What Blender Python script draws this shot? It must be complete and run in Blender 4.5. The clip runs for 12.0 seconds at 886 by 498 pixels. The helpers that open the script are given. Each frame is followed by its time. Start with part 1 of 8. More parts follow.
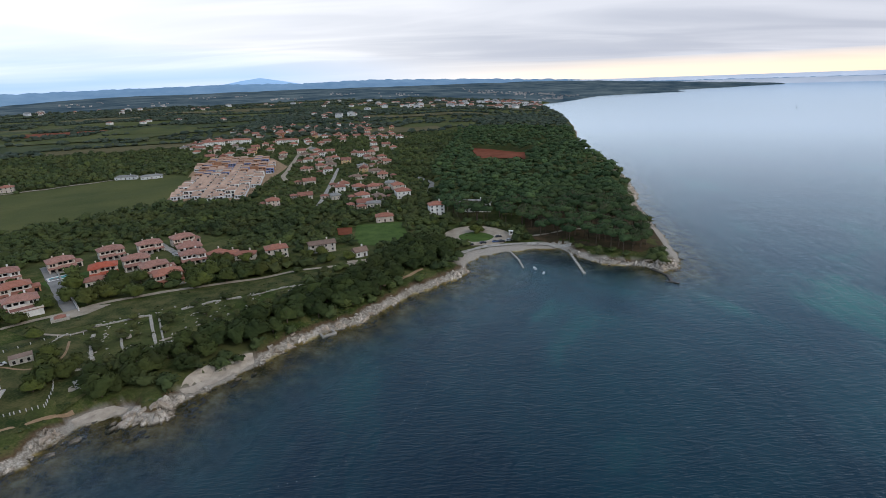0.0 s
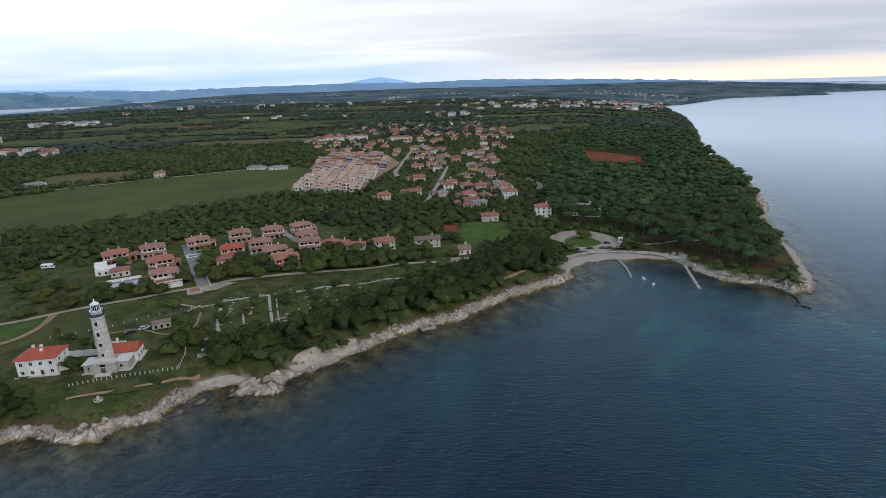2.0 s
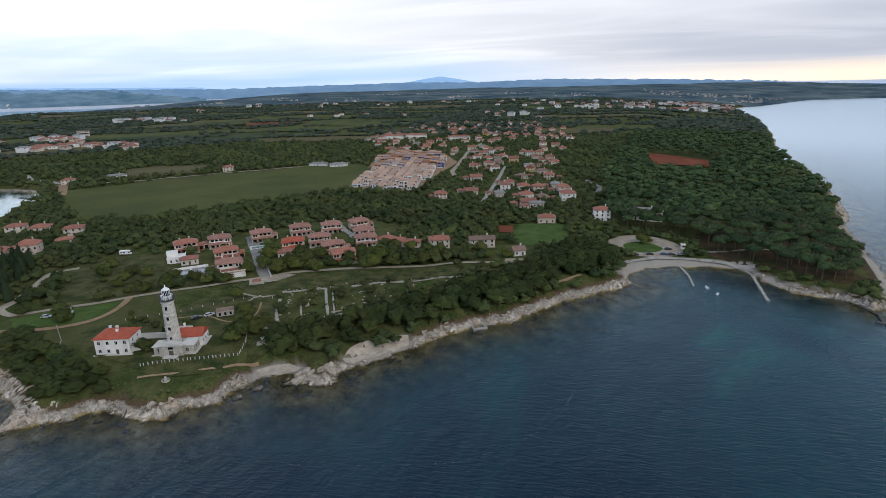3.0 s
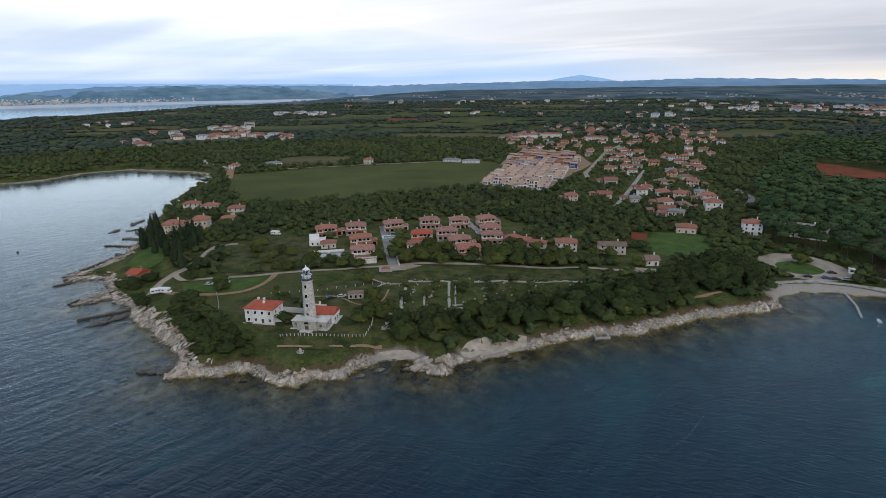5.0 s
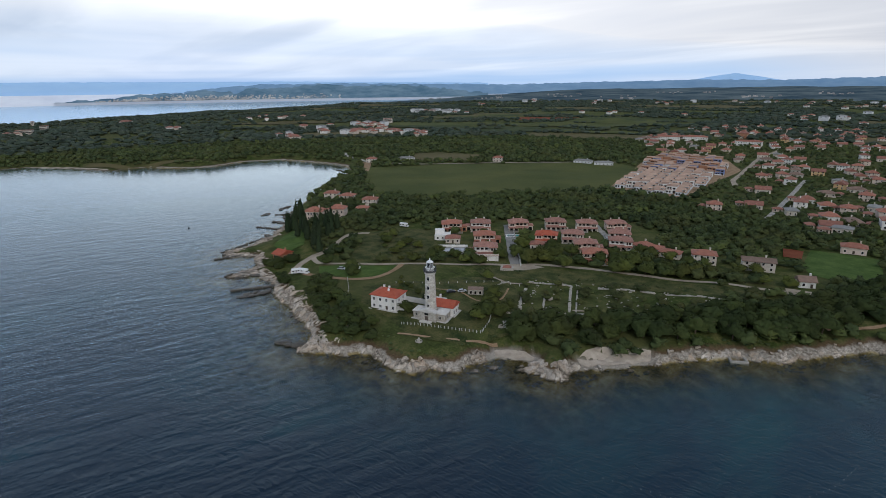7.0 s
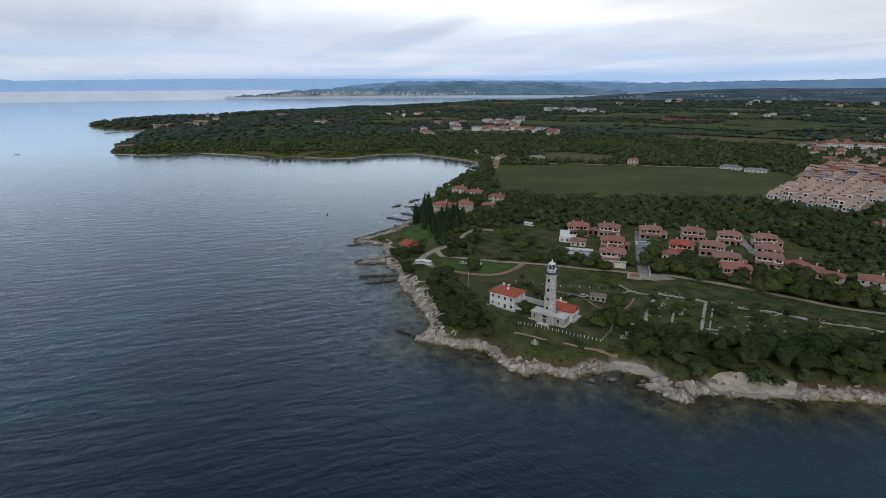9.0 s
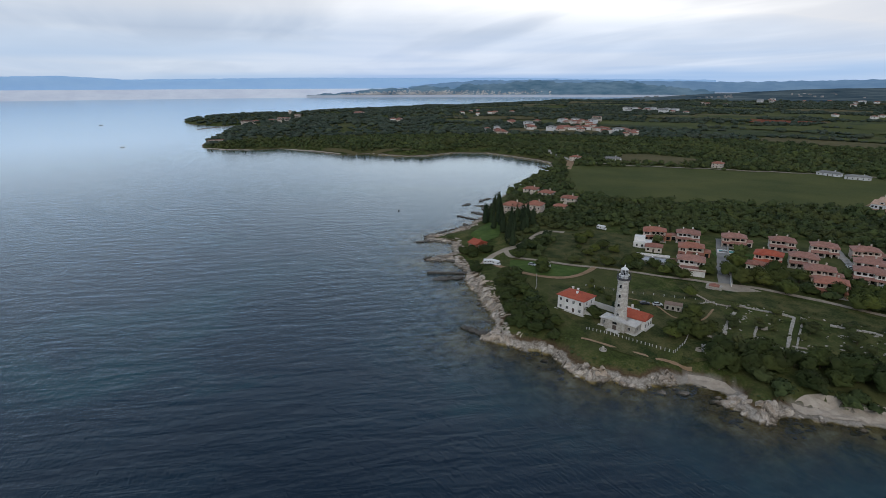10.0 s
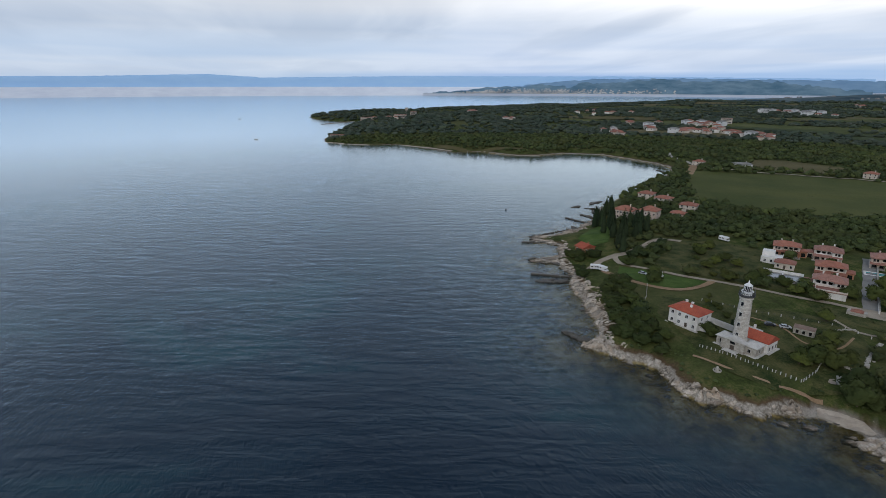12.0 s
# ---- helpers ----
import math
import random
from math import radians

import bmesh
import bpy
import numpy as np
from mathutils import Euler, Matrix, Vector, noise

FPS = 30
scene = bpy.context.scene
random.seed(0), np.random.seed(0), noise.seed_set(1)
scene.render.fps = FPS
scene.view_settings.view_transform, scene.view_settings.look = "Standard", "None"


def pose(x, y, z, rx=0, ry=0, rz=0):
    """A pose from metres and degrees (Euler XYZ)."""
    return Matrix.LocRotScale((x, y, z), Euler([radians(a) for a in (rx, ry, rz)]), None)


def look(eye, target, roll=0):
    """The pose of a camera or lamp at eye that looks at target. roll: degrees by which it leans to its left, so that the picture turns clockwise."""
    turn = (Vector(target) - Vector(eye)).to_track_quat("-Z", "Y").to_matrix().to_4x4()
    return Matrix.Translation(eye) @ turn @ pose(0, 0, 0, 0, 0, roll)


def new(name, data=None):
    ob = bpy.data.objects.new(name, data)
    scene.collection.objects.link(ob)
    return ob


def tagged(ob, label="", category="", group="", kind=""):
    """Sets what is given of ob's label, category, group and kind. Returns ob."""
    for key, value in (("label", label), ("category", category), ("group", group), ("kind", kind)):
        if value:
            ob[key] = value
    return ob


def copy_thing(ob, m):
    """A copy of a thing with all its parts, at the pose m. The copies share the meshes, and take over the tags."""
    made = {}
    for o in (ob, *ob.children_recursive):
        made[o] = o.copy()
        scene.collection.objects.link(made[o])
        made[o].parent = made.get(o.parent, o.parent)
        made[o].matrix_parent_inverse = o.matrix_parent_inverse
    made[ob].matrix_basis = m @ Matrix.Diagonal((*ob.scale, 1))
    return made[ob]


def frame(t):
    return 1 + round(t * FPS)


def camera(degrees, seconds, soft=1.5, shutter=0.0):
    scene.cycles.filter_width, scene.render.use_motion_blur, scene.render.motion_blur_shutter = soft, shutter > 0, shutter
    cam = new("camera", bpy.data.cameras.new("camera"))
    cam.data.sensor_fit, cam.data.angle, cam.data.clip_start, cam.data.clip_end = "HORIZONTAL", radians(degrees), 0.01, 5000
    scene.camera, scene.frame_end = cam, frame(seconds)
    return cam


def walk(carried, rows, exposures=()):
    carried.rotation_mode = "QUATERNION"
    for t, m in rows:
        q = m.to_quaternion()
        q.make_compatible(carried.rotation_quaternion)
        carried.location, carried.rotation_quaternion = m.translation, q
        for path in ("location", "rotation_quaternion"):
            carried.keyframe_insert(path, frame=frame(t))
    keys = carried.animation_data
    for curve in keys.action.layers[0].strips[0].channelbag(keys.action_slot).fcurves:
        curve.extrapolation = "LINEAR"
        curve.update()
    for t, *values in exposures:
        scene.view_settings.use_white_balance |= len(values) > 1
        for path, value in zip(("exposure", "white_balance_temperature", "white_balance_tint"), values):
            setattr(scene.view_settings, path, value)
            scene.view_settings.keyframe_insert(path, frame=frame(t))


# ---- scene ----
EYE = 100.0
cam = camera(78.75, 12.0, soft=0.6)
ROWS = [
    (0.0, 0.000, -17.226, -2.071),
    (0.5, 2.699, -17.157, -2.000),
    (1.0, 5.512, -17.077, -1.900),
    (1.5, 8.438, -16.990, -1.820),
    (2.0, 11.424, -16.904, -1.670),
    (2.5, 14.451, -16.855, -1.567),
    (3.0, 17.447, -16.799, -1.399),
    (5.0, 31.224, -16.710, -0.899),
    (5.5, 34.792, -16.702, -0.781),
    (6.0, 38.121, -16.699, -0.833),
    (6.5, 41.468, -16.685, -0.732),
    (7.0, 44.756, -16.689, -0.652),
    (9.0, 58.260, -16.814, -0.246),
    (9.5, 62.224, -16.841, -0.167),
    (10.0, 65.843, -16.885, -0.160),
    (10.5, 68.884, -16.921, -0.117),
    (11.0, 71.686, -16.955, -0.078),
    (11.5, 74.582, -16.990, -0.008),
    (12.0, 77.400, -17.029, 0.071),
]
walk(cam, [(t, pose(0, 0, EYE, 90 + pitch, 0, yaw) @ pose(0, 0, 0, 0, 0, roll)) for t, yaw, pitch, roll in ROWS],
     [(0.0, 0.34), (2.5, 0.32), (5.0, 0.18), (7.0, 0.08), (9.0, -0.05), (12.0, -0.10)])

# ---- sky and light: a thick evening overcast, brighter low down to the west ----
SUN_AZ, SUN_EL = 118.0, 38.0          # degrees to the right of the first view, and up
world = bpy.data.worlds.new("overcast_sky")
scene.world = world
world.use_nodes = True


class Net:
    """Short hand for node trees."""

    def __init__(self, tree):
        self.t = tree
        tree.nodes.clear()

    def n(self, kind, **vals):
        nd = self.t.nodes.new(kind)
        for k, v in vals.items():
            if k.startswith("_"):
                nd.inputs[int(k[1:])].default_value = v
            else:
                setattr(nd, k, v)
        return nd

    def l(self, a, ai, b, bi):
        self.t.links.new(a.outputs[ai], b.inputs[bi])

    def math(self, op, a, b=None, c=None, clamp=False):
        nd = self.n("ShaderNodeMath", operation=op, use_clamp=clamp)
        for i, v in enumerate((a, b, c)):
            if v is None:
                continue
            if isinstance(v, (int, float)):
                nd.inputs[i].default_value = v
            else:
                self.t.links.new(v, nd.inputs[i])
        return nd.outputs[0]

    def mix(self, fac, a, b, blend="MIX"):
        nd = self.n("ShaderNodeMixRGB", blend_type=blend)
        for i, v in enumerate((fac, a, b)):
            if isinstance(v, (int, float)):
                nd.inputs[i].default_value = v
            elif isinstance(v, tuple):
                nd.inputs[i].default_value = (*v, 1) if len(v) == 3 else v
            else:
                self.t.links.new(v, nd.inputs[i])
        return nd.outputs[0]

    def ramp(self, fac, stops):
        nd = self.n("ShaderNodeValToRGB")
        el = nd.color_ramp.elements
        while len(el) < len(stops):
            el.new(0.5)
        for e, (p, c) in zip(el, stops):
            e.position = p
            e.color = (*c, 1) if isinstance(c, tuple) else (c, c, c, 1)
        self.t.links.new(fac, nd.inputs[0])
        return nd.outputs[0]

    def noise(self, vec, scale, detail=4.0, rough=0.55, dist=0.0):
        nd = self.n("ShaderNodeTexNoise")
        nd.inputs["Scale"].default_value = scale
        nd.inputs["Detail"].default_value = detail
        nd.inputs["Roughness"].default_value = rough
        nd.inputs["Distortion"].default_value = dist
        if vec is not None:
            self.t.links.new(vec, nd.inputs["Vector"])
        return nd.outputs["Fac"]

    def scaled(self, vec, s, loc=(0, 0, 0), rot=(0, 0, 0)):
        nd = self.n("ShaderNodeMapping")
        nd.inputs["Scale"].default_value = s
        nd.inputs["Location"].default_value = loc
        nd.inputs["Rotation"].default_value = rot
        self.t.links.new(vec, nd.inputs["Vector"])
        return nd.outputs[0]


def sky():
    k = Net(world.node_tree)
    out = k.n("ShaderNodeOutputWorld")
    bg = k.n("ShaderNodeBackground")
    tc = k.n("ShaderNodeTexCoord").outputs["Generated"]
    nis = k.n("ShaderNodeTexSky", sky_type="NISHITA", sun_disc=False, sun_elevation=radians(SUN_EL),
              sun_rotation=radians(SUN_AZ), air_density=1.0, dust_density=3.0, altitude=100)
    clear = k.mix(1.0, nis.outputs[0], (0.11, 0.11, 0.11), "MULTIPLY")
    sep = k.n("ShaderNodeSeparateXYZ")
    k.t.links.new(tc, sep.inputs[0])
    up = sep.outputs[2]
    # cloud deck: long flat streaks, laid out on the deck's plane
    h = k.math("ADD", k.math("MAXIMUM", up, 0.0), 0.09)
    comb = k.n("ShaderNodeCombineXYZ")
    k.t.links.new(k.math("DIVIDE", sep.outputs[0], h), comb.inputs[0])
    k.t.links.new(k.math("DIVIDE", sep.outputs[1], h), comb.inputs[1])
    deck = comb.outputs[0]
    streak = k.noise(k.scaled(deck, (0.34, 0.8, 1), rot=(0, 0, radians(28))), 1.0, 4, 0.5, 0.5)
    big = k.noise(k.scaled(deck, (0.12, 0.2, 1), loc=(3.1, 1.7, 0), rot=(0, 0, radians(28))), 1.0, 3, 0.5)
    tone = k.math("ADD", k.math("MULTIPLY", streak, 0.55), k.math("MULTIPLY", big, 0.55))
    cloud = k.ramp(tone, [(0.34, (0.70, 0.74, 0.83)), (0.48, (0.83, 0.85, 0.90)), (0.62, (1.10, 1.10, 1.11))])
    # overhead the deck is thick and dark
    thick = k.ramp(up, [(0.15, (1.0, 1.0, 1.0)), (0.36, (0.56, 0.67, 0.80)), (0.55, (0.42, 0.52, 0.66)), (0.85, (0.40, 0.48, 0.60))])
    cloud = k.mix(1.0, cloud, thick, "MULTIPLY")
    azi = k.math("ARCTAN2", sep.outputs[0], sep.outputs[1])
    side = k.math("ADD", k.math("MULTIPLY", azi, 0.32), 0.5)
    cloud = k.mix(1.0, cloud, k.ramp(side, [(0.0, (0.97, 0.97, 0.97)), (0.08, (1.06, 1.06, 1.06)), (0.22, (1.14, 1.14, 1.14)), (0.34, (1.04, 1.04, 1.05)), (0.44, (0.83, 0.84, 0.87)), (0.53, (0.62, 0.64, 0.70)), (0.7, (0.55, 0.57, 0.64)), (1.0, (0.78, 0.78, 0.78))]), "MULTIPLY")
    # low down it thins: a narrow warm strip to the west, broad cold blue to the north
    narrow = k.ramp(side, [(0.10, 0.0), (0.30, 0.10), (0.46, 0.45), (0.56, 1.0), (0.9, 1.0)])
    reach = k.math("ADD", 7.0, k.math("MULTIPLY", narrow, 29.0))
    low = k.math("POWER", k.math("SUBTRACT", 1.0, k.math("MULTIPLY", k.math("ABSOLUTE", up), reach, clamp=True), clamp=True), 0.65)
    west = k.ramp(side, [(0.0, (0.50, 0.66, 0.90)), (0.05, (0.47, 0.64, 0.91)), (0.10, (0.42, 0.59, 0.90)), (0.26, (0.43, 0.62, 0.93)), (0.40, (0.46, 0.65, 0.94)), (0.46, (0.66, 0.74, 0.88)),
                         (0.53, (0.93, 0.88, 0.84)), (0.60, (1.10, 0.92, 0.74)), (0.72, (1.10, 0.88, 0.66)), (0.9, (0.8, 0.76, 0.74)), (1.0, (0.70, 0.72, 0.82))])
    bands = k.noise(k.scaled(tc, (1.1, 1.1, 22)), 1.0, 3, 0.5, 0.3)
    lowmix = k.math("MULTIPLY", low, k.ramp(bands, [(0.38, 0.72), (0.58, 1.15)]), clamp=True)
    col = k.mix(lowmix, cloud, west)
    shelf = k.math("SUBTRACT", 1.0, k.math("DIVIDE", k.math("ABSOLUTE", k.math("SUBTRACT", up, 0.088)), 0.036), clamp=True)
    shelf = k.math("MULTIPLY", k.math("MULTIPLY", shelf, k.ramp(side, [(0.10, 0.75), (0.26, 0.0)])), k.ramp(streak, [(0.40, 1.0), (0.62, 0.3)]))
    col = k.mix(shelf, col, (0.47, 0.57, 0.74))
    col = k.mix(0.08, col, clear)
    k.t.links.new(col, bg.inputs[0])
    bg.inputs[1].default_value = 1.0
    k.l(bg, 0, out, 0)


sky()
lamp = bpy.data.lights.new("veiled_sun", "SUN")
lamp.energy, lamp.angle, lamp.color = 0.9, radians(25), (1.0, 0.95, 0.88)
sun = new("veiled_sun", lamp)
az, el = radians(SUN_AZ), radians(SUN_EL)
sun.matrix_world = look((Vector((math.sin(az) * math.cos(el), math.cos(az) * math.cos(el), math.sin(el))) * 300)[:], (0, 0, 0))

# ---- the lie of the land ----
COAST_NORTH = [(-3040, 3040), (-2600, 2032), (-2340, 1350), (-2130, 862), (-1970, 347), (-1870, 60), (-1794, -34), (-1647, -8),
               (-1536, 52), (-1564, 147), (-1403, 75), (-1196, 27), (-1050, 8), (-998, 7), (-964, 31), (-936, 77), (-935, 125),
               (-874, 163), (-806, 194), (-804, 238), (-756, 267), (-741, 305), (-757, 357), (-734, 400), (-692, 413), (-634, 425),
               (-598, 424), (-570, 408), (-520, 360), (-466, 294), (-400, 223)]
COAST_POINT = [(-368, 200), (-347, 177), (-334, 154), (-333, 138), (-323, 131), (-310, 145), (-289, 138), (-286, 120), (-283, 116),
               (-275, 130), (-260, 129), (-249, 125.5), (-236, 121), (-222, 118.5), (-200, 113), (-187, 109), (-181, 104), (-178, 96),
               (-169, 103), (-162, 108), (-158, 113), (-149, 115), (-139, 114), (-132, 117), (-128, 124), (-121, 129), (-119.5, 138),
               (-117, 147), (-111, 151), (-106, 153), (-101, 146), (-91, 148), (-89.5, 156), (-87.5, 162), (-82.5, 168), (-77.5, 175), (-73.5, 181), (-70, 183)]
COAST_SOUTH = [(-65, 193), (-57, 202), (-49, 210), (-40, 214), (-33, 224), (-25, 235), (-17, 246), (-8, 255), (4, 266), (15, 278),
               (11, 290), (22, 304), (36, 311), (49, 314), (61, 315), (71, 314), (76, 305), (81, 292), (87, 285), (98, 280),
               (109, 277), (115, 267), (122, 268), (131, 281), (136, 301), (142, 331), (145, 359), (152, 394), (157, 425), (171, 461),
               (186, 535), (196, 590), (203, 690), (209, 799), (245, 977), (282, 1150), (321, 1400), (350, 1641), (374, 1994),
               (420, 2245), (546, 2394), (846, 2931), (1029, 3035), (1400, 3147)]
COAST_FAR = [(1330, 3420), (1900, 3700), (2500, 4020), (2400, 4300), (1500, 5300), (-1500, 5300), (-3600, 3700)]
LAND = np.array(COAST_NORTH + COAST_POINT + COAST_SOUTH + COAST_FAR, float)


def inside(poly, x, y):
    """Which of the points lie in the polygon."""
    poly = np.asarray(poly, float)
    x, y = np.asarray(x, float), np.asarray(y, float)
    res = np.zeros(x.shape, bool)
    for (x0, y0), (x1, y1) in zip(poly, np.roll(poly, -1, 0)):
        if y0 != y1:
            res ^= ((y0 > y) != (y1 > y)) & (x < (x1 - x0) * (y - y0) / (y1 - y0) + x0)
    return res


def line_distance(line, x, y, closed=False):
    line = np.asarray(line, float)
    x, y = np.asarray(x, float), np.asarray(y, float)
    best = np.full(x.shape, 1e9)
    ends = np.roll(line, -1, 0) if closed else line[1:]
    for (x0, y0), (x1, y1) in zip(line, ends):
        dx, dy = x1 - x0, y1 - y0
        u = np.clip(((x - x0) * dx + (y - y0) * dy) / (dx * dx + dy * dy + 1e-9), 0, 1)
        np.minimum(best, np.hypot(x - x0 - u * dx, y - y0 - u * dy), out=best)
    return best


def waves(x, y, size, seed=0):
    """Smooth uneven values between about -1 and 1."""
    rng = np.random.RandomState(seed)
    s = np.zeros(np.shape(x))
    for i in range(7):
        a, f, p = rng.uniform(0, 6.28), rng.uniform(0.6, 2.2) / size * 6.28, rng.uniform(0, 6.28)
        s += np.sin((np.cos(a) * x + np.sin(a) * y) * f + p + 1.3 * np.sin((np.sin(a) * x - np.cos(a) * y) * f * 0.7 + p))
    return s / 3.2


def shore(x, y):
    """Metres inland of the waterline, below zero out at sea."""
    x, y = np.asarray(x, float), np.asarray(y, float)
    d = line_distance(LAND, x, y, True)
    d = np.where(inside(LAND, x, y), d, -d)
    return d + 1.1 * waves(x, y, 13, 3) + 0.5 * waves(x, y, 5, 4)


RISE_R = [0, 650, 1000, 1500, 2000, 2600, 3500, 4900]
RISE_Z = [6, 6, 12, 24, 33, 45, 64, 88]


def height(x, y, d=None):
    """The ground's height."""
    x, y = np.asarray(x, float), np.asarray(y, float)
    if d is None:
        d = shore(x, y)
    r = np.hypot(x, y)
    top = np.interp(r, RISE_R, RISE_Z)
    top = np.minimum(top, 6 + np.clip(d, 0, None) * 0.07) + 0.35 * waves(x, y, 60, 9) + np.clip((r - 900) / 600, 0, 1) * 2.5 * waves(x, y, 420, 11)
    top = top - 3.0 * np.exp(-(((x - 30) ** 2 + (y - 328) ** 2) / 46.0 ** 2) ** 2) - 2.2 * np.exp(-((x - 100) ** 2 + (y - 285) ** 2) / (2 * 30 ** 2))
    bank = np.interp(d, [-60, -25, -8, -2, 0, 2.5, 7, 13, 20], [-14, -4.0, -1.3, -0.5, 0.02, 0.42, 0.70, 0.93, 1.0])
    flat = np.interp(d, [0, 4, 10, 18, 32], [0.02, 0.16, 0.32, 0.62, 1.0])          # the western flats
    west = np.clip((-x - 235) / 25, 0, 1) * np.clip((236 - y) / 30, 0, 1)
    strand = np.interp(d, [0, 2.5, 5, 8, 12], [0.02, 0.14, 0.26, 0.62, 0.92])       # pebble beaches
    sand = np.maximum(*[np.clip(1.9 - line_distance(BEACHES[i], x, y) / 4.2, 0, 1) for i in (0, 1)])
    bank = np.where(bank < 0, bank, bank * (1 - west) + flat * west)
    bank = np.where(bank < 0, bank, bank * (1 - sand) + strand * sand)
    return np.where(bank < 0, bank, bank * top)


BEACHES = ([(-118, 148), (-113, 152), (-108, 155)], [(-90, 167), (-84, 173.5), (-77, 182)], [(12, 292), (20, 308), (38, 316), (56, 318), (70, 316)], [(84, 296), (100, 287), (122, 290)], [(140, 340), (138, 310), (128, 290)])


def beachy(x, y, d=None):
    """1 on the pebble beaches, falling to 0 beside them and inland."""
    v = np.zeros(np.shape(x))
    for b, w, reach in zip(BEACHES, (3.8, 4.4, 7.5, 4.5, 6.5), (5.0, 6.0, 11, 6.0, 9.0)):
        one = np.clip(1.6 - line_distance(b, x, y) / w, 0, 1)
        v = np.maximum(v, one if d is None else one * np.clip((reach - d) / 1.5, 0, 1))
    return v


SEG_A, SEG_B = LAND, np.roll(LAND, -1, 0)


def shore_at(x, y):
    """shore() for one point."""
    D = SEG_B - SEG_A
    u = np.clip(((x - SEG_A[:, 0]) * D[:, 0] + (y - SEG_A[:, 1]) * D[:, 1]) / ((D ** 2).sum(1) + 1e-9), 0, 1)
    d = np.hypot(x - SEG_A[:, 0] - u * D[:, 0], y - SEG_A[:, 1] - u * D[:, 1]).min()
    dy = np.where(D[:, 1] == 0, 1e-9, D[:, 1])
    cross = ((SEG_A[:, 1] > y) != (SEG_B[:, 1] > y)) & (x < D[:, 0] * (y - SEG_A[:, 1]) / dy + SEG_A[:, 0])
    d = d if cross.sum() % 2 else -d
    x, y = np.array([x], float), np.array([y], float)
    return float(d + 1.1 * waves(x, y, 13, 3)[0] + 0.5 * waves(x, y, 5, 4)[0])


def ground_at(x, y):
    return float(height(np.array([x]), np.array([y]), np.array([shore_at(x, y)]))[0])

# ---- materials ----
MATS = {}


def material(name):
    m = bpy.data.materials.new(name)
    m.use_nodes = True
    k = Net(m.node_tree)
    out = k.n("ShaderNodeOutputMaterial")
    b = k.n("ShaderNodeBsdfPrincipled")
    k.l(b, 0, out, 0)
    MATS[name] = m
    return m, k, b


def bump(k, b, fac, strength, distance):
    nd = k.n("ShaderNodeBump")
    nd.inputs["Strength"].default_value = strength
    nd.inputs["Distance"].default_value = distance
    k.t.links.new(fac, nd.inputs["Height"])
    k.l(nd, 0, b, "Normal")


def surface(name, dark, light, size=1.0, rough=0.85, fine=8.0, relief=0.02, spread=0.14, metal=0.0, per_object=0.0, stain=None):
    """A matt or glossy surface that varies at two scales; size in metres."""
    m, k, b = material(name)
    pos = k.n("ShaderNodeNewGeometry").outputs["Position"]
    a = k.noise(pos, 1.0 / size, 3)
    f = k.noise(pos, fine / size, 5, 0.65)
    t = k.math("ADD", k.math("MULTIPLY", a, 0.55), k.math("MULTIPLY", f, 0.45))
    c = k.ramp(t, [(0.5 - spread, dark), (0.5 + spread, light)])
    if stain:
        s = k.noise(k.scaled(pos, (1, 1, 0.25)), 0.7 / size, 4, 0.6)
        c = k.mix(k.ramp(s, [(0.52, 0.0), (0.72, 0.7)]), c, stain)
    if per_object:
        o = k.n("ShaderNodeObjectInfo").outputs["Random"]
        c = k.mix(1.0, c, k.ramp(o, [(0.0, 1 - per_object), (1.0, 1 + per_object)]), "MULTIPLY")
    k.t.links.new(c, b.inputs["Base Color"])
    b.inputs["Roughness"].default_value = rough
    b.inputs["Metallic"].default_value = metal
    if rough > 0.8:
        b.inputs["Specular IOR Level"].default_value = 0.12
    if relief:
        bump(k, b, f, 0.6, relief)
    return m


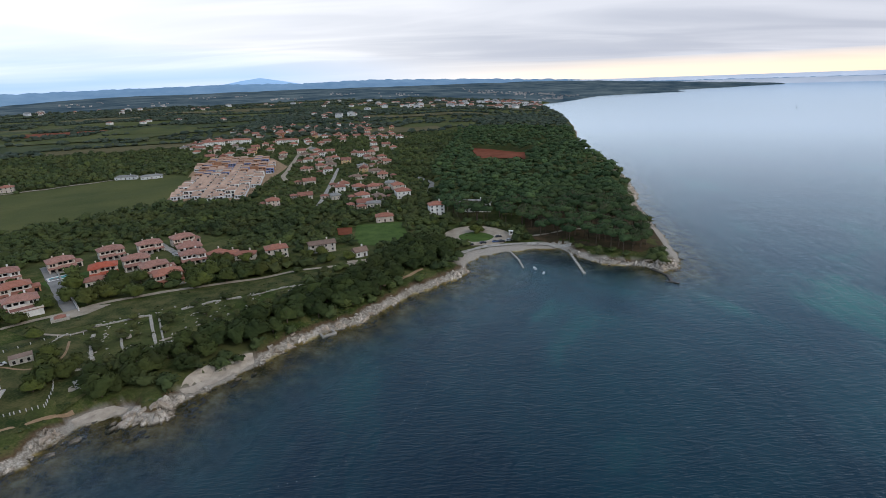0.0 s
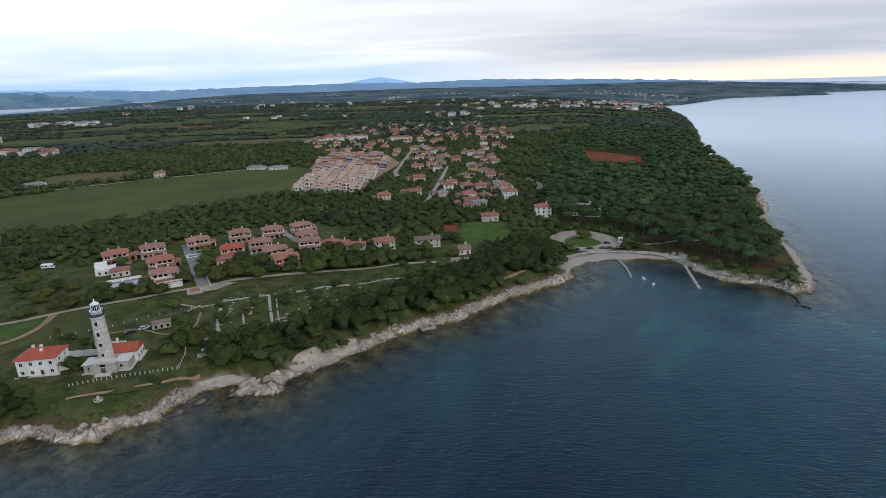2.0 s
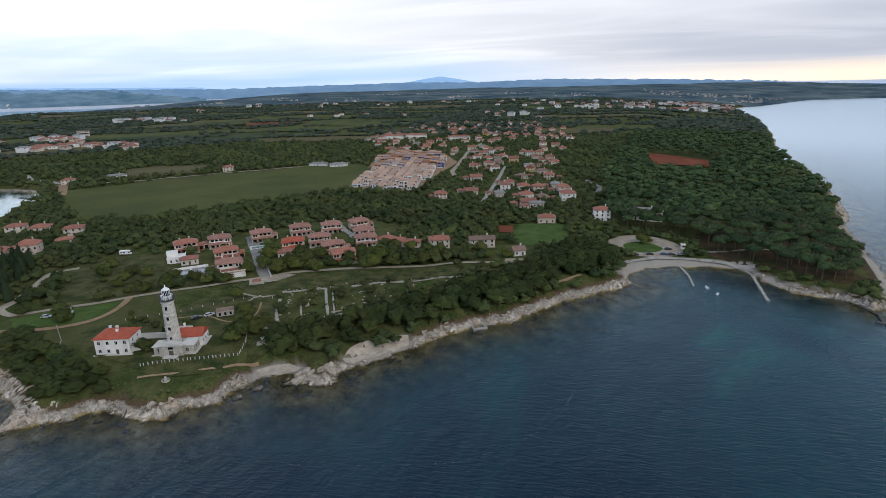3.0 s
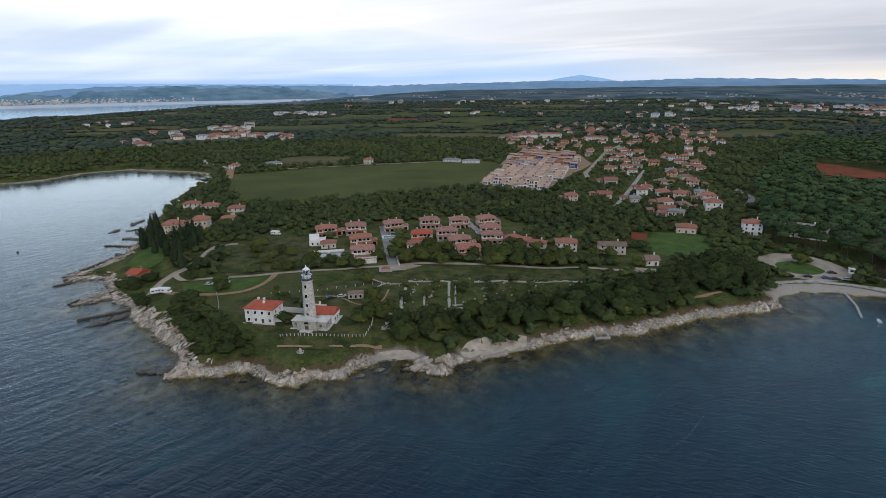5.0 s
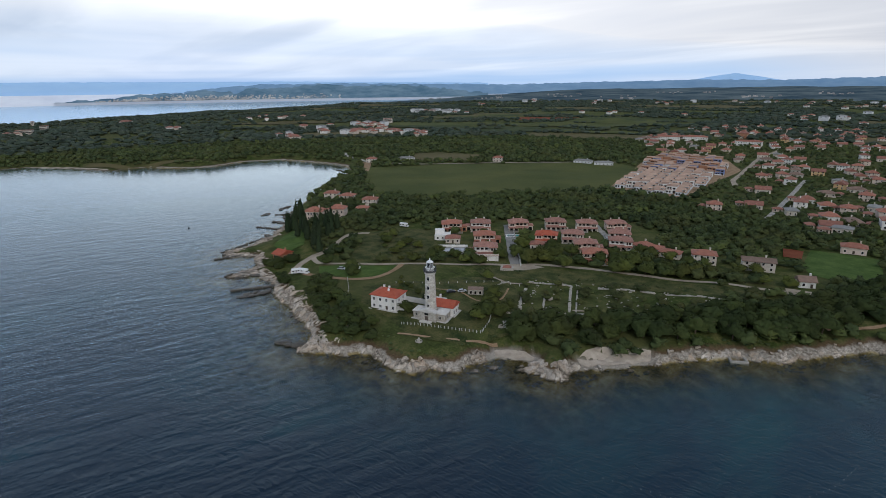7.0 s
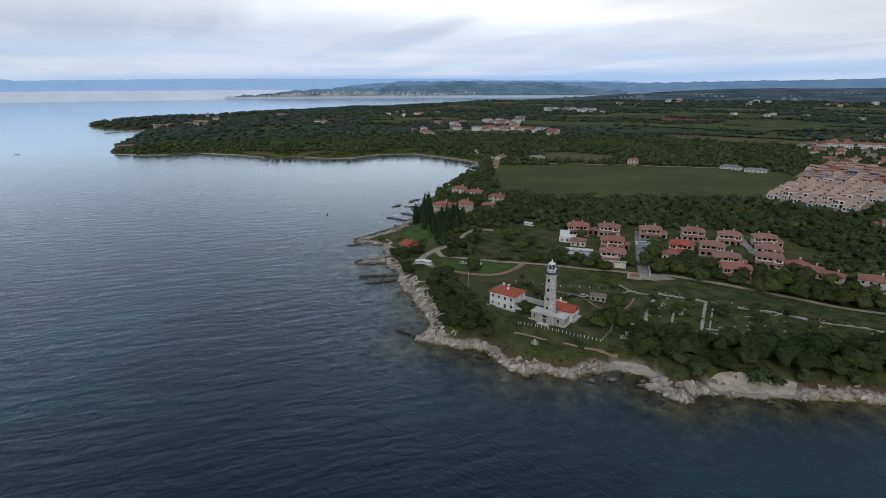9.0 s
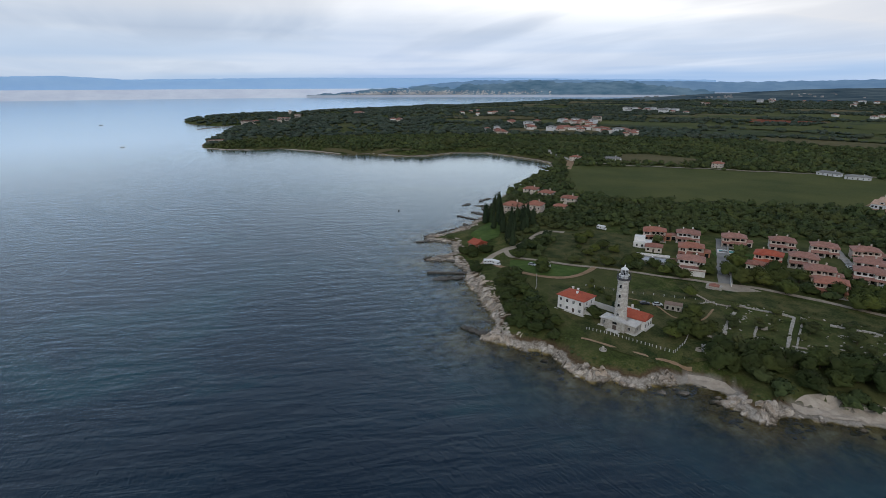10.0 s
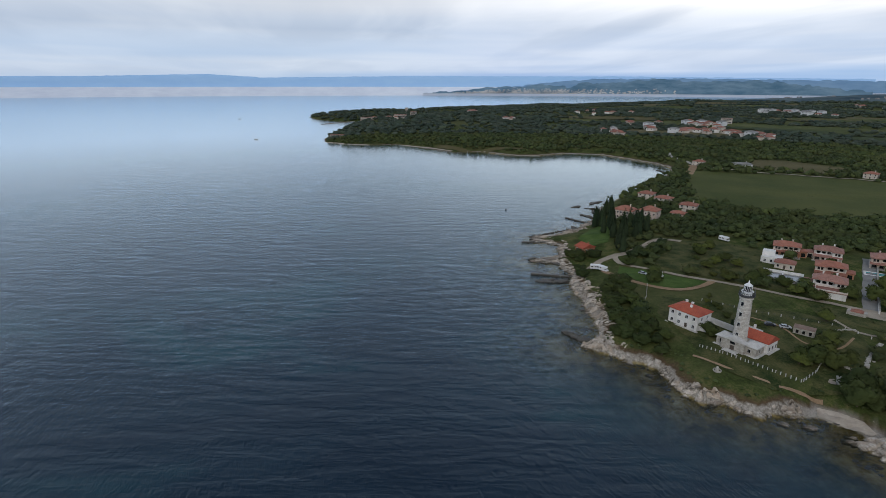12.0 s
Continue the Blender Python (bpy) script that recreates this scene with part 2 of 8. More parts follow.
def ground_material():
    m, k, b = material("grass_and_scrub_ground")
    pos = k.n("ShaderNodeNewGeometry").outputs["Position"]
    at = k.n("ShaderNodeAttribute", attribute_name="inland").outputs["Fac"]
    big = k.noise(pos, 0.02, 4, 0.6)
    mid = k.noise(pos, 0.13, 5, 0.65)
    fine = k.noise(pos, 1.1, 4, 0.7)
    grass = k.ramp(k.math("ADD", k.math("MULTIPLY", mid, 0.6), k.math("MULTIPLY", fine, 0.4)),
                   [(0.38, (0.019, 0.032, 0.008)), (0.50, (0.050, 0.069, 0.018)), (0.62, (0.120, 0.112, 0.044))])
    grass = k.mix(k.ramp(big, [(0.42, 0.0), (0.62, 0.65)]), grass, (0.085, 0.085, 0.036))
    soil = k.ramp(fine, [(0.3, (0.060, 0.042, 0.024)), (0.7, (0.125, 0.085, 0.050))])
    rock = k.ramp(k.math("ADD", k.math("MULTIPLY", mid, 0.4), k.math("MULTIPLY", fine, 0.6)),
                  [(0.36, (0.10, 0.082, 0.062)), (0.5, (0.27, 0.24, 0.20)), (0.62, (0.46, 0.42, 0.37))])
    bed = k.ramp(k.math("ADD", k.math("MULTIPLY", mid, 0.7), k.math("MULTIPLY", fine, 0.3)),
                 [(0.40, (0.040, 0.034, 0.014)), (0.52, (0.20, 0.145, 0.055)), (0.66, (0.40, 0.34, 0.20))])
    wob = k.math("ADD", at, k.math("MULTIPLY", k.math("SUBTRACT", mid, 0.5), 7.0))
    c = k.mix(k.math("DIVIDE", k.math("SUBTRACT", wob, 2.6), 1.2, clamp=True), rock, soil)
    c = k.mix(k.math("DIVIDE", k.math("SUBTRACT", wob, 4.2), 2.2, clamp=True), c, grass)
    peb = k.n("ShaderNodeAttribute", attribute_name="pebble").outputs["Fac"]
    stones = k.ramp(k.noise(pos, 2.6, 4, 0.7), [(0.32, (0.22, 0.195, 0.165)), (0.66, (0.42, 0.385, 0.34))])
    c = k.mix(k.math("MULTIPLY", peb, k.math("DIVIDE", k.math("SUBTRACT", 9.0, wob), 2.0, clamp=True), clamp=True), c, stones)
    c = k.mix(k.math("DIVIDE", k.math("SUBTRACT", at, -0.6), 1.0, clamp=True), bed, c)
    k.t.links.new(c, b.inputs["Base Color"])
    b.inputs["Roughness"].default_value = 0.95
    b.inputs["Specular IOR Level"].default_value = 0.06
    bump(k, b, fine, 0.7, 0.25)
    return m


def water_material():
    m, k, b = material("sea_water")
    out = next(n for n in k.t.nodes if n.type == "OUTPUT_MATERIAL")
    pos = k.n("ShaderNodeNewGeometry").outputs["Position"]
    s = k.n("ShaderNodeAttribute", attribute_name="offshore").outputs["Fac"]
    patch = k.noise(k.scaled(pos, (1, 0.55, 1), rot=(0, 0, 0.6)), 0.016, 4, 0.6, 0.6)
    deep = k.ramp(patch, [(0.38, (0.0011, 0.0145, 0.0290)), (0.55, (0.0013, 0.0220, 0.0380)), (0.68, (0.0020, 0.050, 0.058))])
    sep = k.n("ShaderNodeSeparateXYZ")
    k.t.links.new(pos, sep.inputs[0])
    south = k.math("DIVIDE", k.math("ADD", k.math("MULTIPLY", sep.outputs[0], 1.1), k.math("SUBTRACT", sep.outputs[1], 70.0)), 260.0, clamp=True)      # the water's body colour gets paler to the south
    deep = k.mix(1.0, deep, k.mix(south, (0.42, 0.62, 0.74), (5.0, 2.3, 1.75)), "MULTIPLY")
    shoal = k.ramp(k.noise(pos, 0.09, 4, 0.6), [(0.4, (0.005, 0.019, 0.026)), (0.62, (0.012, 0.046, 0.055))])
    shoal = k.mix(1.0, shoal, k.mix(south, (1.0, 1.0, 1.0), (2.4, 1.9, 1.6)), "MULTIPLY")
    c = k.mix(k.math("DIVIDE", s, 55.0, clamp=True), shoal, deep)
    weed = k.math("MULTIPLY", k.n("ShaderNodeAttribute", attribute_name="weed").outputs["Fac"], k.ramp(k.noise(pos, 0.07, 3, 0.6), [(0.36, 0.35), (0.56, 1.0)]))
    c = k.mix(weed, c, (0.0015, 0.0075, 0.009))
    swell = k.noise(k.scaled(pos, (0.16, 0.42, 0.3), rot=(0, 0, radians(-35))), 1.0, 3, 0.6, 0.4)
    chop = k.noise(k.scaled(pos, (0.32, 1.25, 1.0), rot=(0, 0, radians(-35))), 1.0, 4, 0.62)
    roll = k.noise(k.scaled(k.scaled(pos, (1, 1, 1), rot=(0, 0, radians(-76))), (0.045, 0.17, 0.3)), 1.0, 3, 0.6, 0.25)
    calm = k.ramp(k.noise(k.scaled(pos, (0.004, 0.011, 1), rot=(0, 0, 0.5)), 1.0, 3, 0.5), [(0.35, 0.7), (0.6, 1.0)])
    open_sea = k.n("ShaderNodeAttribute", attribute_name="ripple").outputs["Fac"]
    w = k.math("MULTIPLY", k.math("MULTIPLY", k.math("ADD", k.math("MULTIPLY", roll, 1.9), k.math("ADD", k.math("MULTIPLY", swell, 0.8), k.math("MULTIPLY", chop, 0.9))), calm), open_sea)
    nd = k.n("ShaderNodeBump")
    nd.inputs["Strength"].default_value = 0.5
    nd.inputs["Distance"].default_value = 1.0
    k.t.links.new(w, nd.inputs["Height"])
    body = k.n("ShaderNodeBsdfDiffuse")
    k.t.links.new(c, body.inputs[0])
    clear = k.n("ShaderNodeBsdfTransparent", _0=(0.92, 0.92, 0.80, 1))
    under = k.n("ShaderNodeMixShader")
    fac = k.ramp(k.math("DIVIDE", k.math("ADD", s, k.math("MULTIPLY", weed, 20.0)), 36.0, clamp=True), [(0.0, 0.97), (0.25, 0.80), (0.6, 0.26), (1.0, 0.0)])
    k.t.links.new(fac, under.inputs[0])
    k.l(body, 0, under, 1)
    k.l(clear, 0, under, 2)
    gloss = k.n("ShaderNodeBsdfGlossy", _0=(0.80, 0.92, 1.0, 1))
    gloss.inputs["Roughness"].default_value = 0.16
    k.l(nd, 0, gloss, "Normal")
    fre = k.n("ShaderNodeFresnel")
    fre.inputs["IOR"].default_value = 1.33
    k.l(nd, 0, fre, "Normal")
    mx = k.n("ShaderNodeMixShader")
    k.t.links.new(k.math("ADD", fre.outputs[0], k.math("MULTIPLY", k.math("MULTIPLY", fre.outputs[0], fre.outputs[0]), 1.25), clamp=True), mx.inputs[0])
    k.l(under, 0, mx, 1)
    k.l(gloss, 0, mx, 2)
    k.l(mx, 0, out, 0)
    k.t.nodes.remove(b)
    return m


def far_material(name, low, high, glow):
    """Distant country: the haze of kilometres of evening air put into its colour and glow."""
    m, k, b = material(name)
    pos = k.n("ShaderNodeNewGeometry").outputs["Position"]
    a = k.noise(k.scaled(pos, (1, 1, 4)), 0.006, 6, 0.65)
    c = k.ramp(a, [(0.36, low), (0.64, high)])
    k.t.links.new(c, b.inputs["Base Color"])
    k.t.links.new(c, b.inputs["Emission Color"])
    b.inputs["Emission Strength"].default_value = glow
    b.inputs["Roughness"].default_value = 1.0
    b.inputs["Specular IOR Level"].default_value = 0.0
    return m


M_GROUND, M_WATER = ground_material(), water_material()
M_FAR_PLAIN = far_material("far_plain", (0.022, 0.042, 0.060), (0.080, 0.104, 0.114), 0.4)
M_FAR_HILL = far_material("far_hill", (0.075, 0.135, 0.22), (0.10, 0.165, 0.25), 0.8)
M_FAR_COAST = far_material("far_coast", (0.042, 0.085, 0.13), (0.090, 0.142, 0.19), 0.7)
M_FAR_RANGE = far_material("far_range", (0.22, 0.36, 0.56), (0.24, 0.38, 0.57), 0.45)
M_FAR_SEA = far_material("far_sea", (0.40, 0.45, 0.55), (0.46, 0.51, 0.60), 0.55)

# ---- ground and sea ----
def sheet(name, X, Y, Z, mat, attrs=(), smooth=True, wrap=False):
    """A grid of points (rows x columns) as one mesh."""
    R_, C_ = X.shape
    verts = np.stack([X, Y, Z], -1).reshape(-1, 3)
    i = np.arange(R_ * C_).reshape(R_, C_)
    if wrap:
        i = np.concatenate([i, i[:, :1]], 1)
    f = np.stack([i[:-1, :-1], i[1:, :-1], i[1:, 1:], i[:-1, 1:]], -1).reshape(-1, 4)
    p, q = verts[f[:, 2]] - verts[f[:, 0]], verts[f[:, 3]] - verts[f[:, 1]]
    if (p[:, 0] * q[:, 1] - p[:, 1] * q[:, 0]).mean() < 0:
        f = f[:, ::-1]
    me = bpy.data.meshes.new(name)
    me.from_pydata(verts.tolist(), [], f.tolist())
    for nm, v in attrs:
        me.attributes.new(nm, "FLOAT", "POINT").data.foreach_set("value", np.ascontiguousarray(v.reshape(-1), np.float32))
    me.polygons.foreach_set("use_smooth", np.full(len(me.polygons), smooth))
    me.materials.append(mat)
    me.update()
    return new(name, me)


def polar(az, r):
    A, R_ = np.meshgrid(np.radians(az), r)
    return -R_ * np.sin(A), R_ * np.cos(A)


def build_ground():
    az = np.arange(132, -54, -0.34)
    r = 100 * 1.0155 ** np.arange(0, 206)
    X, Y = polar(az, r)
    d = shore(X, Y)
    far = np.clip(np.hypot(X, Y) / 360, 1, 3.5)
    ob = sheet("ground", X, Y, height(X, Y, d), M_GROUND, [("inland", np.where(d > 0, d * far, d)), ("pebble", beachy(X, Y, d))])
    tagged(ob, "green and brown coastal plain of grass, scrub and soil", "ground", kind="structure")
    r = np.linspace(r[-1] - 4, 4930, 60)
    X, Y = polar(np.arange(110, -46, -0.6), r)
    d = shore(X, Y)
    Z = height(X, Y, d) - 0.3
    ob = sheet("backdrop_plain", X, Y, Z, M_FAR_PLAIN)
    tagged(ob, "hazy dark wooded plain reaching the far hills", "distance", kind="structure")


def build_sea():
    az = np.concatenate([np.arange(135, -57, -0.5), np.arange(-57, -225, -4.0)])
    r = np.concatenate([[1, 30, 60], 100 * 1.021 ** np.arange(0, 188), [4990]])
    X, Y = polar(az, r)
    weed = np.clip(1.6 - line_distance([(52, 296), (70, 290), (86, 283), (92, 276)], X, Y) / 9.0, 0, 1)          # seagrass in the cove
    ob = sheet("water", X, Y, X * 0, M_WATER, [("weed", weed), ("offshore", np.clip(-shore(X, Y), 0, 400)), ("ripple", np.interp(np.hypot(X, Y), [130, 260, 400, 700, 1000, 1500, 3000], [0.78, 0.66, 0.44, 0.15, 0.07, 0.04, 0.02]) * np.interp(line_distance([(-480, 240), (-700, 330), (-620, 400)], X, Y), [60, 260], [0.35, 1.0]) * np.interp(line_distance([(190, 230), (260, 400), (330, 700)], X, Y), [50, 190], [0.4, 1.0]))], wrap=True)
    tagged(ob, "calm dark blue-green sea with small ripples", "sea", kind="structure")


build_ground()
build_sea()


def ridge(name, az0, az1, r, base, top, mat, label, seed, rough=1.0):
    """A far hill line: a rising slope with an uneven crest; base and top as functions of the azimuth give heights."""
    az = np.linspace(az0, az1, int(abs(az1 - az0) / 0.22) + 2)
    u = np.linspace(0, 1, 7)
    crest = np.array([top(a) for a in az]) + rough * 3.0 * waves(az * 40, az * 0, 60, seed) + rough * 1.6 * waves(az * 40, az * 0, 14, seed + 1)
    foot = np.array([base(a) for a in az])
    A, U = np.meshgrid(az, u)
    RR = r + U * 60
    Z = foot[None] + (np.maximum(crest, foot) - foot)[None] * np.sin(U * 1.57)
    ob = sheet(name, -RR * np.sin(np.radians(A)), RR * np.cos(np.radians(A)), Z, mat)
    return tagged(ob, label, "hills", kind="structure")


def steps(*pairs):
    xs, ys = [p[0] for p in pairs], [p[1] for p in pairs]
    return lambda a: float(np.interp(a, xs, ys))


def up(r, deg):
    return EYE + r * math.tan(radians(deg))


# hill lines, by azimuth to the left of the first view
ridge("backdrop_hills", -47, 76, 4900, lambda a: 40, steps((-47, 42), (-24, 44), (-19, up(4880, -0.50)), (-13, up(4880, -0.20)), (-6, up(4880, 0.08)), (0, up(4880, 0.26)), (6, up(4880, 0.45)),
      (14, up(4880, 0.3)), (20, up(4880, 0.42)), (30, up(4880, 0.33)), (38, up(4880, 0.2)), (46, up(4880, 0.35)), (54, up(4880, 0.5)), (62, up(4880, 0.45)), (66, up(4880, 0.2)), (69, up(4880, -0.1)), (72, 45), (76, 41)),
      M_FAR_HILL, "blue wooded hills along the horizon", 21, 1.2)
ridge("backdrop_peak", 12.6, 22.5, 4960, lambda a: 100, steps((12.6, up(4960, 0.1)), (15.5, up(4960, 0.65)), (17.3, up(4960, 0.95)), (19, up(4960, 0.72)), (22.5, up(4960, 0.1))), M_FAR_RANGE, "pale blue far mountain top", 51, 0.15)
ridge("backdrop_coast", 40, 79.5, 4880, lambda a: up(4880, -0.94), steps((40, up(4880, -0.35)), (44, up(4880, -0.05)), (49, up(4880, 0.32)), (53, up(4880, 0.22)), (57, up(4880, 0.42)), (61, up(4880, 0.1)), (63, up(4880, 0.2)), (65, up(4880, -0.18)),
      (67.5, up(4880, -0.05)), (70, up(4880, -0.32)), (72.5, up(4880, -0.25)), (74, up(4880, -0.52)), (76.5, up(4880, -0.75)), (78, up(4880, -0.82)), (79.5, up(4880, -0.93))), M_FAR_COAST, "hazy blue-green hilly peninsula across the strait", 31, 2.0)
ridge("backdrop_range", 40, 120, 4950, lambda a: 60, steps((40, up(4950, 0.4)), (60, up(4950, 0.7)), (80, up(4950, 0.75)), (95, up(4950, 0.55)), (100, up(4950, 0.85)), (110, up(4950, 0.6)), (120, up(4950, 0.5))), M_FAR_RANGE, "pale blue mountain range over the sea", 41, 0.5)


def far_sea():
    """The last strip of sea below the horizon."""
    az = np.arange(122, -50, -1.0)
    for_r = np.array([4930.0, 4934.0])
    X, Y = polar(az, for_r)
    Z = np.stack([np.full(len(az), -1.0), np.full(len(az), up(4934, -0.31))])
    # upright band; sky sheen of far water put into its colour and glow
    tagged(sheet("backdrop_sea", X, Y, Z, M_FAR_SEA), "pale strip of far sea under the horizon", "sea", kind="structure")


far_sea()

# ---- shared builders ----
def part(name, bm, mat, parent=None, label="", smooth=False, mats=()):
    """Links a bmesh as one mesh object, under parent if given."""
    me = bpy.data.meshes.new(name)
    bmesh.ops.recalc_face_normals(bm, faces=bm.faces)
    bm.to_mesh(me)
    bm.free()
    me.materials.append(mat)
    for m_ in mats:
        me.materials.append(m_)
    if smooth:
        me.polygons.foreach_set("use_smooth", np.full(len(me.polygons), True))
    ob = new(name, me)
    ob.parent = parent
    if label:
        ob["label"] = label
    return ob


def thing(name, label, category, group="", at=None, turn=0.0):
    ob = new(name)
    ob.empty_display_size = 0.5
    if at is not None:
        ob.matrix_basis = pose(at[0], at[1], at[2] if len(at) > 2 else ground_at(*at), 0, 0, turn)
    return tagged(ob, label, category, group)


def box(bm, x0, x1, y0, y1, z0, z1):
    v = [bm.verts.new(p) for p in ((x0, y0, z0), (x1, y0, z0), (x1, y1, z0), (x0, y1, z0), (x0, y0, z1), (x1, y0, z1), (x1, y1, z1), (x0, y1, z1))]
    for q in ((3, 2, 1, 0), (4, 5, 6, 7), (0, 1, 5, 4), (1, 2, 6, 5), (2, 3, 7, 6), (3, 0, 4, 7)):
        bm.faces.new([v[i] for i in q])
    return v


def boxes(*bs):
    bm = bmesh.new()
    for b_ in bs:
        box(bm, *b_)
    return bm


def ring_solid(bm, rings, n=16, cap=True, cx=0.0, cy=0.0, phase=0.0):
    """A turned solid through rings of (radius, z)."""
    rows = []
    for r_, z_ in rings:
        rows.append([bm.verts.new((cx + r_ * math.cos(6.2832 * i / n + phase), cy + r_ * math.sin(6.2832 * i / n + phase), z_)) for i in range(n)])
    for a, b_ in zip(rows, rows[1:]):
        for i in range(n):
            bm.faces.new((a[i], a[(i + 1) % n], b_[(i + 1) % n], b_[i]))
    if cap:
        bm.faces.new(rows[0][::-1])
        bm.faces.new(rows[-1])


def hip_roof(bm, w, d, z, h, over=0.5, thick=0.22, ridge_part=None, cx=0.0, cy=0.0):
    """A hipped roof slab over a w x d plan; ridge_part 1 makes a gable."""
    w2, d2 = w / 2 + over, d / 2 + over
    inset = min(d2, w2 * 0.98) if ridge_part is None else w2 * (1 - ridge_part)
    lo = [(-w2, -d2), (w2, -d2), (w2, d2), (-w2, d2)]
    a = [bm.verts.new((cx + x, cy + y, z)) for x, y in lo]
    b_ = [bm.verts.new((cx + x, cy + y, z + thick)) for x, y in lo]
    r0, r1 = bm.verts.new((cx - w2 + inset, cy, z + thick + h)), bm.verts.new((cx + w2 - inset, cy, z + thick + h))
    bm.faces.new(a[::-1])
    for i in range(4):
        bm.faces.new((a[i], a[(i + 1) % 4], b_[(i + 1) % 4], b_[i]))
    bm.faces.new((b_[0], b_[1], r1, r0))
    bm.faces.new((b_[2], b_[3], r0, r1))
    bm.faces.new((b_[1], b_[2], r1))
    bm.faces.new((b_[3], b_[0], r0))


def overlay(name, poly, mat, label, category, lift=0.10, step=9.0):
    """A patch of ground cover laid on the lie of the land."""
    bm = bmesh.new()
    f = bm.faces.new([bm.verts.new((x, y, 0)) for x, y in poly])
    P = np.array(poly, float)
    for axis in (0, 1):
        for c in np.arange(P[:, axis].min() + step, P[:, axis].max(), step):
            co, no = [0, 0, 0], [0, 0, 0]
            co[axis], no[axis] = c, 1
            bmesh.ops.bisect_plane(bm, geom=bm.verts[:] + bm.edges[:] + bm.faces[:], plane_co=co, plane_no=no)
    bmesh.ops.triangulate(bm, faces=[f for f in bm.faces if len(f.verts) > 4])
    X, Y = np.array([v.co.x for v in bm.verts]), np.array([v.co.y for v in bm.verts])
    Z = height(X, Y) + lift + 0.0005 * np.hypot(X, Y)
    for v, z in zip(bm.verts, Z):
        v.co.z = z
    for f in bm.faces:
        if f.normal.z < 0:
            f.normal_flip()
    me = bpy.data.meshes.new(name)
    bm.to_mesh(me)
    bm.free()
    me.materials.append(mat)
    return tagged(new(name, me), label, category, kind="structure")


def smooth_line(pts, step):
    """Points along a rounded line."""
    P = np.array(pts, float)
    t = np.r_[0, np.cumsum(np.hypot(*np.diff(P, axis=0).T))]
    u = np.linspace(0, t[-1], max(3, int(t[-1] / step)))
    x, y = np.interp(u, t, P[:, 0]), np.interp(u, t, P[:, 1])
    for _ in range(3):
        x[1:-1] = (x[:-2] + 2 * x[1:-1] + x[2:]) / 4
        y[1:-1] = (y[:-2] + 2 * y[1:-1] + y[2:]) / 4
    return np.stack([x, y], 1)


ROADS = []


def road(name, pts, width, mat, label, lift=0.16, step=4.0, category="road"):
    L = smooth_line(pts, step)
    ROADS.append((L, width))
    T = np.gradient(L, axis=0)
    T /= np.hypot(T[:, 0], T[:, 1])[:, None] + 1e-9
    N = np.stack([-T[:, 1], T[:, 0]], 1)
    w = width / 2 * (1 + 0.10 * waves(L[:, 0], L[:, 1], 15, 5))[:, None]
    cols = [L + N * w * u for u in (-1, -0.33, 0.33, 1)]
    X, Y = np.stack([c[:, 0] for c in cols], 1), np.stack([c[:, 1] for c in cols], 1)
    Z = height(X, Y) + lift + 0.0005 * np.hypot(X, Y)
    Z[:, 0] -= 0.05
    Z[:, 3] -= 0.05
    return tagged(sheet(name, X, Y, Z, mat), label, category, kind="structure")


M_MEADOW = surface("meadow_grass", (0.020, 0.036, 0.009), (0.100, 0.094, 0.036), 7, 0.95, 9, 0.15, 0.11)
M_LAWN = surface("mown_lawn", (0.036, 0.070, 0.014), (0.080, 0.122, 0.030), 7, 0.95, 9, 0.08, 0.13)
M_FIELD = surface("pasture_field", (0.044, 0.060, 0.015), (0.092, 0.098, 0.030), 60, 0.95, 40, 0.1, 0.14)
M_FIELD_BROWN = surface("stubble_field", (0.075, 0.070, 0.030), (0.125, 0.105, 0.050), 40, 0.95, 30, 0.1, 0.15)
M_FIELD_RED = surface("red_earth", (0.125, 0.036, 0.018), (0.23, 0.075, 0.040), 12, 0.95, 14, 0.1, 0.15)
M_FIELD_DARK = surface("vineyard_rows", (0.030, 0.045, 0.018), (0.060, 0.075, 0.030), 30, 0.95, 30, 0.2, 0.15)
M_GRAVEL = surface("pale_gravel", (0.23, 0.19, 0.145), (0.41, 0.355, 0.285), 5, 0.95, 14, 0.03, 0.15)
M_DIRT = surface("ochre_dirt", (0.20, 0.13, 0.075), (0.36, 0.25, 0.16), 4, 0.95, 12, 0.03, 0.15)
M_ASPHALT = surface("weathered_asphalt", (0.17, 0.165, 0.155), (0.27, 0.26, 0.245), 6, 0.9, 16, 0.01, 0.15)
M_PEBBLE = surface("beach_pebbles", (0.29, 0.245, 0.20), (0.50, 0.435, 0.36), 3, 0.95, 18, 0.05, 0.16)
M_CONCRETE = surface("weathered_concrete", (0.25, 0.235, 0.21), (0.42, 0.40, 0.365), 2.5, 0.9, 8, 0.01, 0.15, stain=(0.10, 0.09, 0.075))

BIGFIELD = [(-535, 402), (-451, 515), (-328, 634), (-269, 605), (-241, 478), (-269, 428), (-310, 381), (-344, 327), (-400, 310)]
FIELD2 = [(-528, 476), (-472, 531), (-498, 582), (-566, 563), (-581, 530)]
LAWN = [(-312, 160), (-330, 178), (-340, 190), (-334, 194), (-318, 190), (-292, 170), (-291, 160)]
MEADOW = [(-246, 172), (-282, 210), (-285, 236), (-254, 251), (-232, 228), (-196, 212), (-222, 188)]
GREENFIELD = [(-60, 368), (-28, 369), (-21, 330), (-32, 311), (-50, 316), (-56, 330)]
LIGHT_LAWN = [(-205, 150), (-190, 172), (-176, 196), (-159, 207), (-136, 190), (-120, 158), (-128, 139), (-146, 128), (-165, 134), (-188, 136)]
